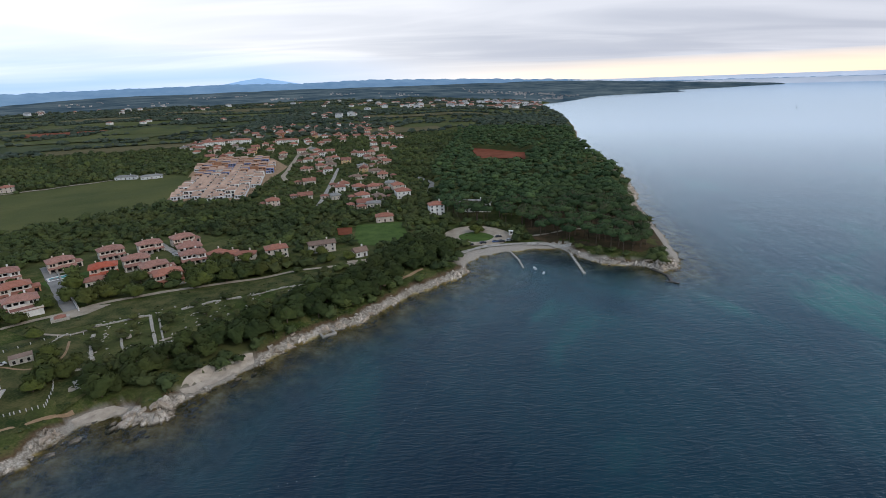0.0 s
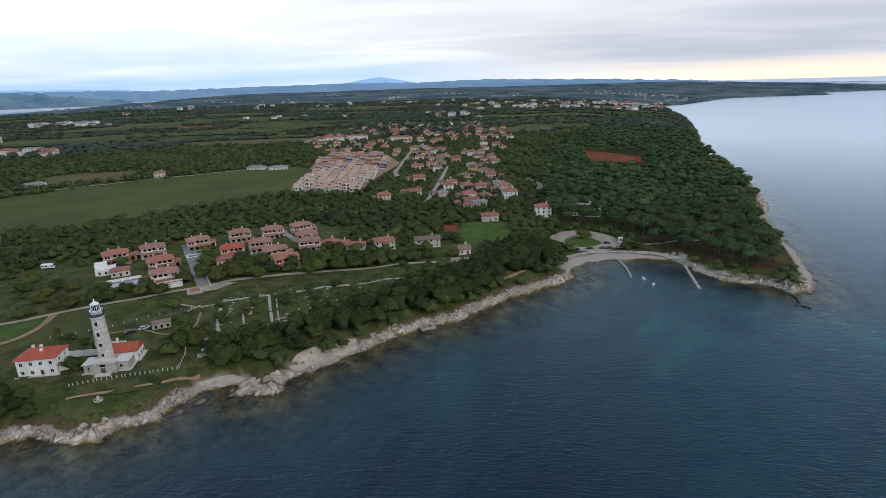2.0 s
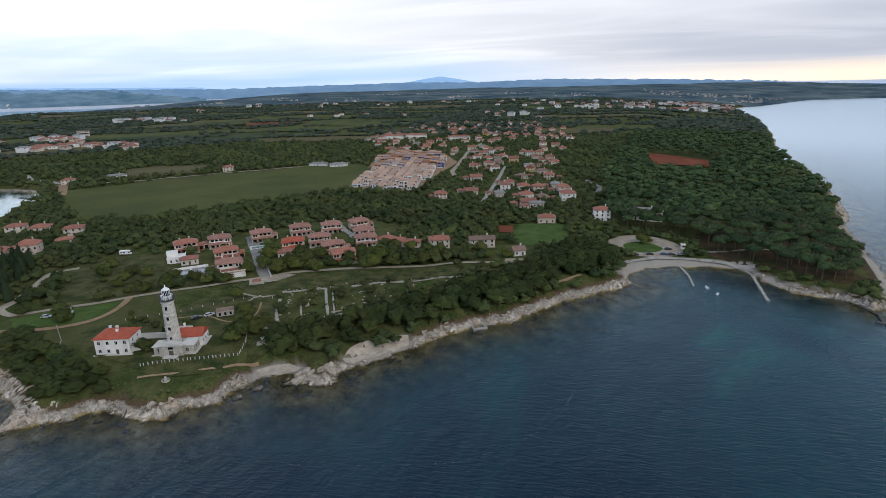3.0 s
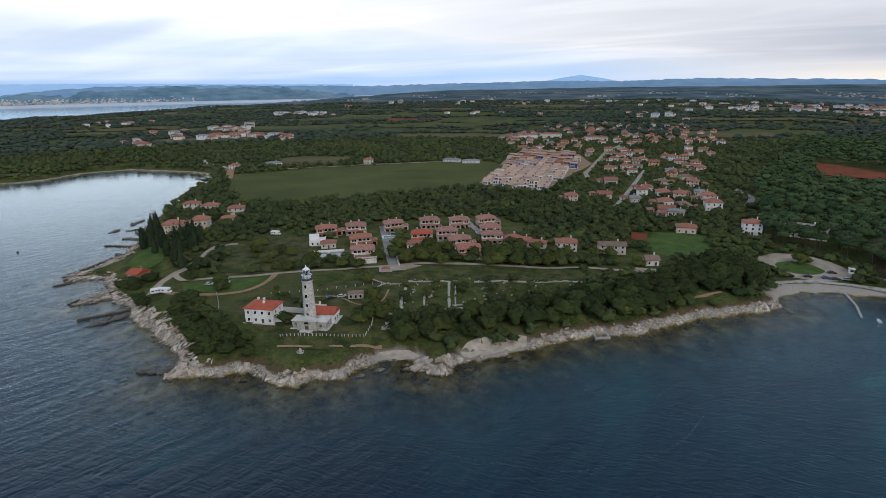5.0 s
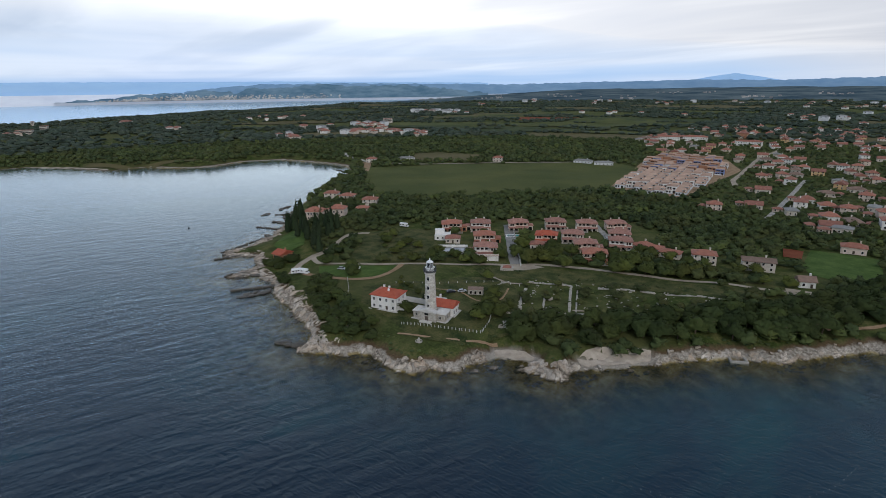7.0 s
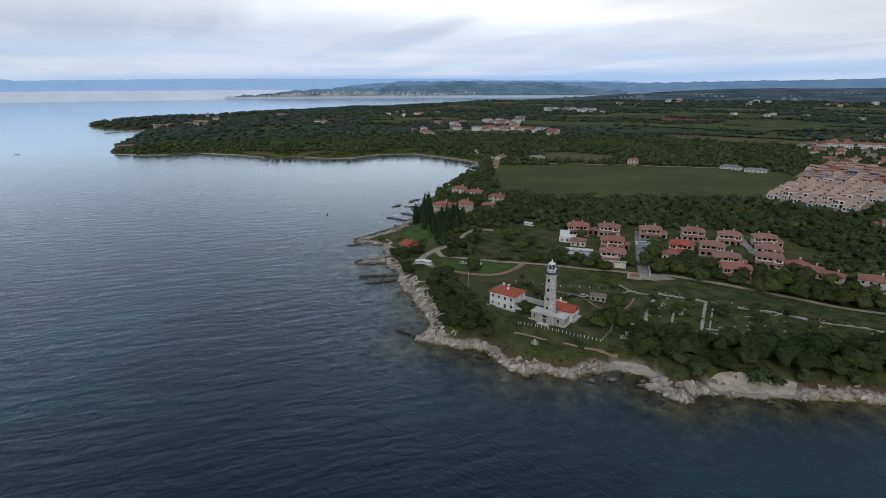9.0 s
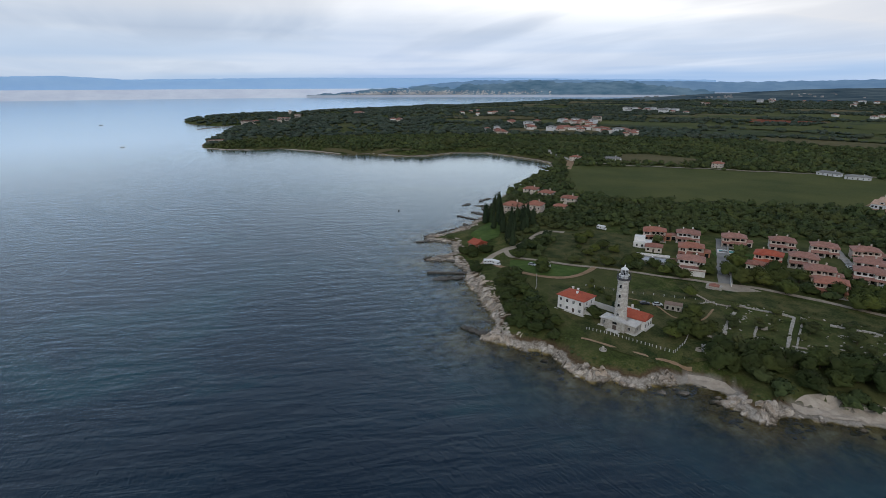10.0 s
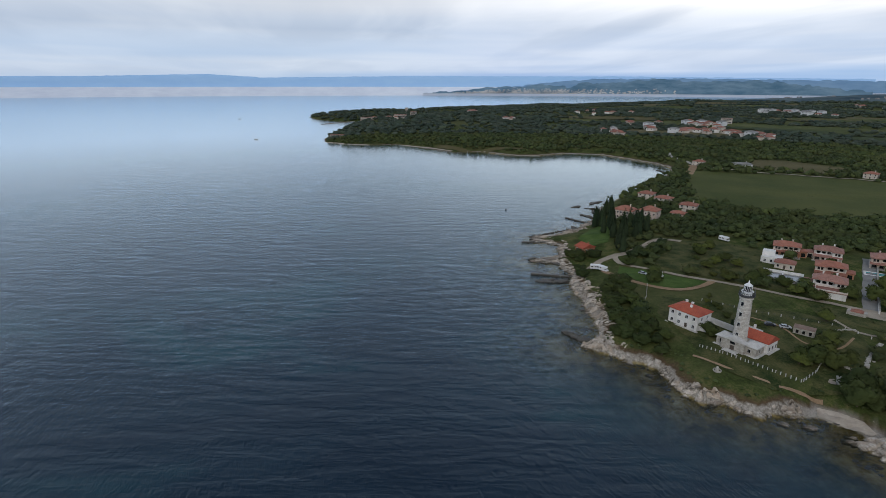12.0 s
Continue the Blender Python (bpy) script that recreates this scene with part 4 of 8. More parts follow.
def plant(trees, kind, seed):
    """Single trees, as copies of a few grown ones. trees: x, y, crown width, height stretch."""
    rng = np.random.RandomState(seed)
    protos = [tree_proto(kind, seed + i) for i in range(4)]
    used = set()
    T = np.array(trees)
    Z = height(T[:, 0], T[:, 1])
    for (x, y, w, s), z in zip(trees, Z):
        i = rng.randint(4)
        m = Matrix.LocRotScale((x, y, z - 0.1), Euler((0, 0, rng.uniform(0, 6.28))), (w, w, w * s))
        if i not in used:
            protos[i].matrix_basis = m
            used.add(i)
        else:
            o = protos[i]
            keep = o.matrix_basis.copy()
            o.matrix_basis = Matrix.Identity(4)
            copy_thing(o, m)
            o.matrix_basis = keep
    for i in range(4):
        if i not in used:
            for o in (*protos[i].children_recursive, protos[i]):
                bpy.data.objects.remove(o)


def wood(name, X, Y, W, S, kind, n, leaf, seed, label, around=8, rows=3):
    """Many trees as one mass of leaf clumps on rounded crowns."""
    if not len(X):
        return
    rng = np.random.RandomState(seed)
    Z = height(X, Y)
    which = rng.randint(0, 8, len(X))
    parts = {k_: [] for k_ in ("q", "soft", "tint", "v", "f", "nv", "tv")}
    tt = np.clip(0.46 + 0.20 * rng.randn(len(X)) + 0.22 * waves(X, Y, 55, seed) + 0.18 * waves(X, Y, 210, seed + 5), 0, 1)
    count = 0
    for k_ in range(8):
        sel = which == k_
        if not sel.any():
            continue
        Q, soft, lobes = crown_quads(kind, n, np.random.RandomState(seed * 7 + k_), leaf)
        V, F, NV = crown_body(lobes, around, rows)
        a = rng.uniform(0, 6.28, sel.sum())
        c, s = np.cos(a), np.sin(a)
        w, tall = W[sel], W[sel] * S[sel]

        def set_down(P):
            sh = (slice(None),) + (None,) * (P.ndim - 1)
            return np.stack([(P[..., 0] * c[sh] - P[..., 1] * s[sh]) * w[sh] + X[sel][sh], (P[..., 0] * s[sh] + P[..., 1] * c[sh]) * w[sh] + Y[sel][sh], P[..., 2] * tall[sh] + Z[sel][sh] - 0.1], -1)

        def turned(N_):
            return np.stack([N_[:, 0] * c[:, None] - N_[:, 1] * s[:, None], N_[:, 0] * s[:, None] + N_[:, 1] * c[:, None], np.repeat(N_[None, :, 2], len(a), 0)], -1).reshape(-1, 3)
        parts["q"].append(set_down(Q).reshape(-1, 4, 3))
        parts["soft"].append(turned(soft))
        parts["tint"].append(np.repeat(tt[sel], n))
        parts["v"].append(set_down(V).reshape(-1, 3))
        parts["nv"].append(turned(NV))
        parts["tv"].append(np.repeat(tt[sel], len(V)))
        parts["f"].append((F[None] + (count + np.arange(len(a)) * len(V))[:, None, None]).reshape(-1, 3))
        count += len(a) * len(V)
    g = {k_: np.concatenate(v) for k_, v in parts.items()}
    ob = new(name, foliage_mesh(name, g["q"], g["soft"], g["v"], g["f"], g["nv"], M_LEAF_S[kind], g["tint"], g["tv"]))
    tagged(ob, label, "trees", kind="stuff")


def any_in(polys, X, Y):
    r_ = np.zeros(X.shape, bool)
    for p in polys:
        r_ |= inside(p, X, Y)
    return r_


def grow():
    rng = np.random.RandomState(8)
    # single trees of the near shore
    X, Y = scatter(-130, 10, 145, 330, 6.4, 1)
    ok = inside(SHORE_BELT, X, Y) & free_of(X, Y, shore(X, Y) + 0.5)
    plant([(x, y, rng.uniform(8.5, 12.5), rng.uniform(0.8, 1.0)) for x, y in zip(X[ok], Y[ok])], "oak", 100)
    X, Y = scatter(-305, -150, 110, 160, 6.4, 2)
    ok = (inside(WEST_BELT, X, Y) | inside(BOATHOUSE_TREES, X, Y)) & free_of(X, Y, shore(X, Y) + 1) & (line_distance([(-252, 141), (-226, 128)], X, Y) > 5.5)
    plant([(x, y, rng.uniform(6.5, 9.0), rng.uniform(0.75, 0.95)) for x, y in zip(X[ok], Y[ok])], "oak", 120)
    # orchard and garden trees
    X, Y = scatter(-150, -40, 170, 290, 8.5, 3)
    ok = (inside(RUINS, X, Y) | inside([(-62, 292), (-34, 292), (-26, 262), (-56, 252), (-72, 262)], X, Y)) & free_of(X, Y, shore(X, Y)) & (rng.rand(len(X)) < 0.62)
    plant([(x, y, rng.uniform(4.0, 6.8), rng.uniform(0.75, 0.95)) for x, y in zip(X[ok], Y[ok])], "olive", 140)
    singles = [(-178, 162, 4.5), (-173, 166, 4.8), (-186, 158, 4.0), (-165.5, 143.5, 6.0), (-168, 169, 3.6), (-141, 172, 7.6), (-138, 165, 7.0), (-146, 178, 6.0), (-152, 187, 5.5), (-134, 176, 6.0), (-226, 159, 8.0),
               (-222, 156, 7.0), (-184, 231, 7.5), (-178, 240, 8.5), (-168, 246, 9.5), (-190, 262, 8), (-187, 256, 8.5), (-163, 255, 9.0), (-156, 262, 8), (-170, 262, 9), (-138, 262, 8.5), (-130, 266, 8),
               (-122, 268, 9), (-118, 275, 7.5), (-106, 271, 7.5), (-92, 277, 8), (-86, 281, 7), (-76, 283, 7), (-63, 286, 6.5), (-128, 276, 8), (-140, 280, 6), (-144, 252, 6), (-198, 221, 7), (-204, 215, 7), (-208, 208, 6.5),
               (-216, 215, 6), (-194, 213, 6), (-200, 240, 6), (-222, 262, 6.5), (-262, 212, 7.5), (-256, 208, 7), (-266, 222, 6.5), (-235, 196, 6.5), (-240, 205, 6), (-224, 192, 5), (-248, 200, 5), (-243, 214, 7), (-233, 213, 6.5), (-101, 290, 7), (-94, 293, 6), (-78, 297, 7), (-70, 299, 6.5), (-53, 290, 6.5), (-121, 290, 7), (-129, 293, 7), (-111, 290, 6.5), (-186, 165, 3.5), (-190, 166, 3.5), (-138, 159, 6.5), (-137, 163, 8.5), (-133, 169, 7.0), (-251, 160, 7), (-260, 177, 7), (-167, 235, 9), (-161, 243, 9), (-149, 242, 9), (-121, 256, 9), (-111, 260, 9), (-103, 266, 9), (-125, 253, 8), (-97, 270, 8), (-186, 216, 8), (-217, 195, 8), (-210, 202, 8), (-163, 144, 4.6), (-180.5, 139.0, 2.6), (-189, 166, 3.8), (-194, 165, 3.4), (-199, 170, 3.2), (-148, 181, 7), (-165, 199, 6)]
    plant([(x, y, w * (0.95 if w < 5.2 else 1.3) if y < 225 or x < -195 else min(w * 1.35, 11.5), rng.uniform(0.8, 1.0)) for x, y, w in singles], "scrub", 160)
    # pines at the near edge of the head, cypresses by the hotel
    X, Y = scatter(-8, 150, 285, 410, 8.6, 4)
    ok = inside(PINES, X, Y) & (shore(X, Y) > np.where(X > 96, 12.5, 7)) & (Y < 396) & ~inside(PLAZA, X, Y) & (np.hypot(X - 24, (Y - 400) * 1.6) > 12) & (np.hypot(X + 4, Y - 391) > 9)
    plant([(x, y, rng.uniform(8.5, 11.5), rng.uniform(0.95, 1.2)) for x, y in zip(X[ok], Y[ok])], "pine", 180)
    cyp = [(-341, 187), (-344, 190), (-348, 192), (-353, 196), (-358, 201), (-363, 206), (-369, 211), (-374, 217), (-380, 222), (-366, 212), (-338, 191), (-330, 192), (-322, 190), (-316, 186), (-310, 184), (-305, 181), (-300, 178), (-312, 178), (-306, 190),
           (-318, 196), (-311, 200), (-300, 196), (-324, 204), (-303, 186), (-296, 184), (-288, 176), (-283, 172), (-277, 170), (-271, 168), (-294, 190), (-316, 205), (-308, 207), (-321, 211), (-166.5, 155)]
    plant([(x, y, rng.uniform(10.5, 13.5), rng.uniform(1.0, 1.15)) if x < -200 else (x, y, 5.0, 1.0) for x, y in cyp], "cypress", 200)
    plant([(22, 345, 9.0, 1.1), (25, 349, 7, 0.8), (16, 339, 2.4, 0.7), (18, 338, 2.0, 0.7)], "scrub", 220)

    # low bushes on the bank above the rocks
    X, Y = scatter(-270, 20, 95, 300, 2.6, 15)
    d = shore(X, Y)
    ok = (d > 4.6) & (d < 8.5 + 2.5 * waves(X, Y, 20, 91)) & (beachy(X, Y) < 0.3) & (X > -262) & (np.hypot(X, Y) < 330) & (waves(X, Y, 14, 92) > -0.25)
    for L, w in ROADS:
        ok &= line_distance(L, X, Y) > w / 2 + 0.6
    wood("shore_bushes", X[ok], Y[ok], rng.uniform(1.2, 2.6, ok.sum()), rng.uniform(0.45, 0.7, ok.sum()), "scrub", 26, 0.085, 16, "low green bushes on the bank above the rocks")
    X, Y = scatter(-285, -40, 125, 285, 2.9, 25)
    ok = any_in([MEADOW, RUINS, ROADSIDE, LIGHT_LAWN], X, Y) & (waves(X, Y, 17, 93) + 0.6 * waves(X, Y, 6, 94) > 0.35) & (shore(X, Y) > 8) & (rng.rand(len(X)) < np.where(inside(LIGHT_LAWN, X, Y), 0.12, 0.5))
    for L, w in ROADS:
        ok &= line_distance(L, X, Y) > w / 2 + 0.9
    for bx, by, br in BUILT:
        ok &= np.hypot(X - bx, Y - by) > br
    wood("meadow_bushes", X[ok], Y[ok], rng.uniform(0.7, 2.3, ok.sum()), rng.uniform(0.5, 0.9, ok.sum()), "olive", 22, 0.10, 26, "low bushes and tall tufts in the rough grass", 7, 3)
    # the woods behind, in three depths
    done = [SHORE_BELT, WEST_BELT, BOATHOUSE_TREES]
    bare = [BARE_PATCH, BIGFIELD, FIELD2, LAWN, MEADOW, GREENFIELD, LIGHT_LAWN, RUINS, ROADSIDE, LOOP_LAWN, COMPLEX, PLAZA, COURT_GAP, *FAR_FIELDS]
    X, Y = scatter(-420, 200, 120, 480, 6.4, 5)
    d, r = shore(X, Y), np.hypot(X, Y)
    az = np.degrees(np.arctan2(-X, Y))
    p = np.where(any_in([VILLAS_AREA, GARDENS_AREA], X, Y), 0.10, np.where(inside(TOWN, X, Y), 0.70, 0.97))
    base = free_of(X, Y, d) & ~any_in(done + bare, X, Y) & (r < 480) & (rng.rand(len(X)) < p) & (az > -45)
    pine = inside(PINES, X, Y)
    ok = base & ~pine & ~any_in(CLEAR, X, Y) & ((X > -250) | (d > 16))
    cut = (X > -290) & (Y < 262) & (Y > 205) & (X < -200)
    ok &= ~(cut & (rng.rand(len(X)) < 0.55))
    W = rng.uniform(6.0, 9.5, len(X))
    wood("wood_near", X[ok], Y[ok], W[ok], rng.uniform(0.7, 1.0, ok.sum()), "scrub", 150, 0.052, 11, "dense mixed green wood behind the villas", 9, 5)
    ok = base & pine & (Y >= 396) & ((X < 90) | (d > 13 + 3 * waves(X, Y, 25, 95)))
    wood("pine_wood_near", X[ok], Y[ok], W[ok] * 1.2, rng.uniform(0.95, 1.25, ok.sum()), "pine", 150, 0.052, 12, "dense dark pine wood on the head", 9, 4)
    X, Y = scatter(-1000, 330, 0, 1000, 8.2, 6)
    d, r = shore(X, Y), np.hypot(X, Y)
    az = np.degrees(np.arctan2(-X, Y))
    p = np.where(inside(TOWN, X, Y), 0.72, np.where(any_in([HOTEL_AREA], X, Y), 0.6, np.where(waves(X, Y, 160, 77) > 0.75, 0.35, 0.95)))
    base = free_of(X, Y, d + 2) & ~any_in(bare, X, Y) & (r >= 480) & (r < 1000) & (rng.rand(len(X)) < p) & (az > -42) & (az < 112)
    pine = inside(PINES, X, Y)
    W = rng.uniform(7.0, 11.0, len(X)) * np.where(inside(TOWN, X, Y), 0.74, 1.0)
    ok = base & ~pine
    wood("wood_middle", X[ok], Y[ok], W[ok], rng.uniform(0.65, 1.0, ok.sum()), "scrub", 30, 0.085, 13, "dense mixed green wood and hedges of the plain", 8, 3)
    ok = base & pine & ((X < 90) | (d > 12 + 4 * waves(X, Y, 40, 95)))
    wood("pine_wood_middle", X[ok], Y[ok], W[ok] * 1.1, rng.uniform(0.95, 1.25, ok.sum()), "pine", 34, 0.085, 14, "dense dark pine wood along the shore", 8, 3)
    X, Y = scatter(-2000, 480, -60, 2300, 14.5, 7)
    d, r = shore(X, Y), np.hypot(X, Y)
    az = np.degrees(np.arctan2(-X, Y))
    p = np.where(waves(X, Y, 420, 78) + 0.5 * waves(X, Y, 150, 79) > 0.35, 0.25, 0.92)
    ok = (d > 8) & ~any_in(bare, X, Y) & (r >= 1000) & (r < 2330) & (rng.rand(len(X)) < p) & (az > -20) & (az < 112)
    W = rng.uniform(13, 20, len(X))
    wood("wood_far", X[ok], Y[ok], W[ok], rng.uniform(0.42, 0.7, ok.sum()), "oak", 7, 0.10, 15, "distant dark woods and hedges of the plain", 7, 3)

# ---- buildings ----
def tile_material(name, dark, light, per_object=0.12):
    m, k, b = material(name)
    tc = k.n("ShaderNodeTexCoord").outputs["Object"]
    pos = k.n("ShaderNodeNewGeometry").outputs["Position"]
    row = k.n("ShaderNodeTexWave", wave_type="BANDS", bands_direction="X")
    row.inputs["Scale"].default_value = 1.3
    row.inputs["Distortion"].default_value = 0.6
    k.t.links.new(tc, row.inputs["Vector"])
    a, f = k.noise(pos, 0.45, 4, 0.6), k.noise(pos, 3.5, 4, 0.7)
    t = k.math("ADD", k.math("ADD", k.math("MULTIPLY", a, 0.5), k.math("MULTIPLY", f, 0.4)), k.math("MULTIPLY", row.outputs["Fac"], 0.12))
    c = k.ramp(t, [(0.36, dark), (0.66, light)])
    c = k.mix(k.ramp(k.noise(pos, 1.2, 4, 0.7), [(0.56, 0.0), (0.75, 0.55)]), c, (0.16, 0.13, 0.10))
    o = k.n("ShaderNodeObjectInfo").outputs["Random"]
    c = k.mix(1.0, c, k.ramp(o, [(0.0, 1 - per_object), (1.0, 1 + per_object)]), "MULTIPLY")
    k.t.links.new(c, b.inputs["Base Color"])
    b.inputs["Roughness"].default_value = 0.85
    bump(k, b, k.math("ADD", row.outputs["Fac"], f), 0.5, 0.05)
    return m


def masonry_material():
    m, k, b = material("ashlar_masonry")
    geo = k.n("ShaderNodeTexCoord").outputs["Object"]
    sep = k.n("ShaderNodeSeparateXYZ")
    k.t.links.new(geo, sep.inputs[0])
    comb = k.n("ShaderNodeCombineXYZ")
    ang = k.math("ARCTAN2", sep.outputs[1], sep.outputs[0])
    k.t.links.new(k.math("MULTIPLY", ang, 2.4), comb.inputs[0])
    k.t.links.new(sep.outputs[2], comb.inputs[1])
    br = k.n("ShaderNodeTexBrick")
    br.inputs["Color1"].default_value = (0.62, 0.585, 0.535, 1)
    br.inputs["Color2"].default_value = (0.40, 0.37, 0.33, 1)
    br.inputs["Mortar"].default_value = (0.22, 0.205, 0.185, 1)
    br.inputs["Scale"].default_value = 1.0
    br.inputs["Mortar Size"].default_value = 0.025
    br.inputs["Brick Width"].default_value = 1.15
    br.inputs["Row Height"].default_value = 0.55
    k.t.links.new(comb.outputs[0], br.inputs["Vector"])
    n = k.noise(geo, 0.8, 5, 0.65)
    c = k.mix(k.ramp(n, [(0.45, 0.0), (0.75, 0.6)]), br.outputs["Color"], (0.23, 0.205, 0.175))
    k.t.links.new(c, b.inputs["Base Color"])
    b.inputs["Roughness"].default_value = 0.9
    bump(k, b, br.outputs["Color"], 0.5, 0.04)
    return m


M_TILE = tile_material("old_terracotta_tiles", (0.16, 0.062, 0.044), (0.33, 0.145, 0.104))
M_TILE_VILLA = tile_material("worn_rosy_tiles", (0.19, 0.088, 0.066), (0.39, 0.205, 0.160))
M_TILE_BRIGHT = tile_material("bright_red_tiles", (0.28, 0.050, 0.026), (0.45, 0.105, 0.052), 0.04)
M_TILE_ORANGE = tile_material("orange_tiles", (0.22, 0.080, 0.052), (0.38, 0.160, 0.108))
M_TILE_BROWN = tile_material("brown_tiles", (0.13, 0.085, 0.065), (0.25, 0.165, 0.125))
M_TILE_PEACH = tile_material("new_peach_roofing", (0.33, 0.22, 0.165), (0.50, 0.355, 0.275), 0.16)
M_TILE_GREY = tile_material("grey_roofing", (0.17, 0.17, 0.165), (0.28, 0.28, 0.27))
M_WHITE = surface("white_render", (0.62, 0.61, 0.59), (0.82, 0.81, 0.79), 3, 0.85, 8, 0.004, 0.16, stain=(0.48, 0.46, 0.42))
M_CREAM = surface("cream_render", (0.46, 0.41, 0.36), (0.66, 0.60, 0.54), 3, 0.85, 8, 0.004, 0.16, per_object=0.1, stain=(0.36, 0.31, 0.25))
M_PINKWALL = surface("rosy_render", (0.48, 0.40, 0.34), (0.68, 0.58, 0.51), 3, 0.85, 8, 0.004, 0.16, per_object=0.1, stain=(0.32, 0.25, 0.2))
M_OCHREWALL = surface("ochre_render", (0.50, 0.33, 0.17), (0.64, 0.46, 0.26), 3, 0.85, 8, 0.004, 0.16)
M_GREYWALL = surface("grey_white_render", (0.52, 0.54, 0.57), (0.70, 0.71, 0.73), 3, 0.85, 8, 0.004, 0.16, per_object=0.08)
M_BRICKWALL = surface("raw_clay_blocks", (0.30, 0.145, 0.085), (0.45, 0.24, 0.15), 1.5, 0.9, 8, 0.01, 0.16, per_object=0.15)
M_BLUE = surface("blue_sheeting", (0.12, 0.16, 0.32), (0.22, 0.27, 0.46), 1.5, 0.6, 6, 0.01, 0.16)
M_STONEWALL = surface("rubble_stone", (0.25, 0.23, 0.20), (0.48, 0.45, 0.40), 0.9, 0.9, 6, 0.05, 0.14)
M_SLATE = surface("pale_stone_slabs", (0.42, 0.405, 0.38), (0.60, 0.585, 0.56), 1.4, 0.85, 6, 0.02, 0.15)
M_DARKWOOD = surface("dark_painted_wood", (0.05, 0.035, 0.028), (0.10, 0.075, 0.055), 0.7, 0.7, 9, 0.004, 0.15)
M_MASONRY = masonry_material()
M_WHITEMETAL = surface("white_painted_metal", (0.66, 0.67, 0.68), (0.80, 0.81, 0.82), 1.0, 0.4, 6, 0.0, 0.16)
M_DARKMETAL = surface("dark_iron", (0.05, 0.052, 0.055), (0.11, 0.11, 0.115), 0.8, 0.5, 6, 0.0, 0.16, metal=0.6)


def glass_material(name, tint, rough=0.06):
    m, k, b = material(name)
    b.inputs["Base Color"].default_value = (*tint, 1)
    b.inputs["Roughness"].default_value = rough
    b.inputs["IOR"].default_value = 1.5
    b.inputs["Coat Weight"].default_value = 0.3
    return m


M_PANE = glass_material("dark_window_glass", (0.012, 0.014, 0.018))
M_POOL = glass_material("pool_water", (0.10, 0.42, 0.44), 0.04)
M_POOL_GREY = glass_material("covered_pool_water", (0.07, 0.09, 0.11), 0.10)


def window(parent, x, y, z, w, h, face, frame_mat=None, single=False):
    """A window on a wall: face is the outward side, one of '-y', '+y', '-x', '+x'. single: frame and pane as one piece."""
    frame_mat = frame_mat or M_WHITEMETAL
    t, out, p = 0.09, 0.05, 0.02
    s = -1 if face[0] == "-" else 1

    def slab(bm, a0, a1, b0, b1, o):
        if face[1] == "y":
            return box(bm, x + a0, x + a1, min(y, y + s * o), max(y, y + s * o), z + b0, z + b1)
        return box(bm, min(x, x + s * o), max(x, x + s * o), y + a0, y + a1, z + b0, z + b1)
    bm = bmesh.new()
    for q in ((-w / 2 - t, w / 2 + t, -t, 0), (-w / 2 - t, w / 2 + t, h, h + t), (-w / 2 - t, -w / 2, 0, h), (w / 2, w / 2 + t, 0, h)):
        slab(bm, *q, out)
    if single:
        k_ = len(bm.faces)
        slab(bm, -w / 2, w / 2, 0, h, p)
        bm.faces.ensure_lookup_table()
        for f in bm.faces[k_:]:
            f.material_index = 1
        return part("window", bm, frame_mat, parent, mats=(M_PANE,))
    slab(bm, -0.03, 0.03, 0, h, out)
    win = part("window", bm, frame_mat, parent)
    bm = bmesh.new()
    slab(bm, -w / 2, w / 2, 0, h, p)
    part("pane", bm, M_PANE, win)
    return win


def house(name, label, w, d, eave, rise, wall_mat, roof_mat, group="", hip=True, windows=3, storeys=2, chimney=True, category="house", near=False):
    """A plain house: front towards -y, foot at z = 0."""
    ob = thing(name, label, category, group)
    part("wall", boxes((-w / 2, w / 2, -d / 2, d / 2, -0.6, eave), (-w / 2 - 0.06, w / 2 + 0.06, -d / 2 - 0.06, d / 2 + 0.06, -0.6, 0.35)), wall_mat, ob)
    bm = bmesh.new()
    hip_roof(bm, w, d, eave, rise, 0.6, 0.2, None if hip else 1.0)
    part("roof", bm, roof_mat, ob)
    if not hip:
        bm = bmesh.new()
        for s in (-1, 1):
            v = [bm.verts.new((s * (w / 2 - 0.01), y, z)) for y, z in ((-d / 2, eave), (d / 2, eave), (0, eave + rise))]
            v2 = [bm.verts.new((s * (w / 2 - 0.25), y, z)) for y, z in ((-d / 2, eave), (d / 2, eave), (0, eave + rise))]
            bm.faces.new(v)
            bm.faces.new(v2)
        part("gable", bm, wall_mat, ob)
    if chimney:
        part("chimney", boxes((w * 0.2, w * 0.2 + 0.7, 0.4, 1.1, eave + 0.3, eave + rise + 1.0), (w * 0.2 - 0.1, w * 0.2 + 0.8, 0.3, 1.2, eave + rise + 1.0, eave + rise + 1.15)), wall_mat, ob)
    for s in range(storeys):
        z = 0.95 + s * (eave / storeys)
        for i in range(windows):
            x = (i + 0.5) / windows * w - w / 2
            if s == 0 and i == windows // 2:
                part("door", boxes((x - 0.55, x + 0.55, -d / 2 - 0.06, -d / 2, 0, 2.1)), M_DARKWOOD, ob)
            else:
                window(ob, x, -d / 2, z, 1.0, 1.3, "-y", single=not near)
        for y in (-d / 5, d / 5):
            window(ob, w / 2, y, z, 0.9, 1.2, "+x", single=not near)
            window(ob, -w / 2, y, z, 0.9, 1.2, "-x", single=not near)
    return ob


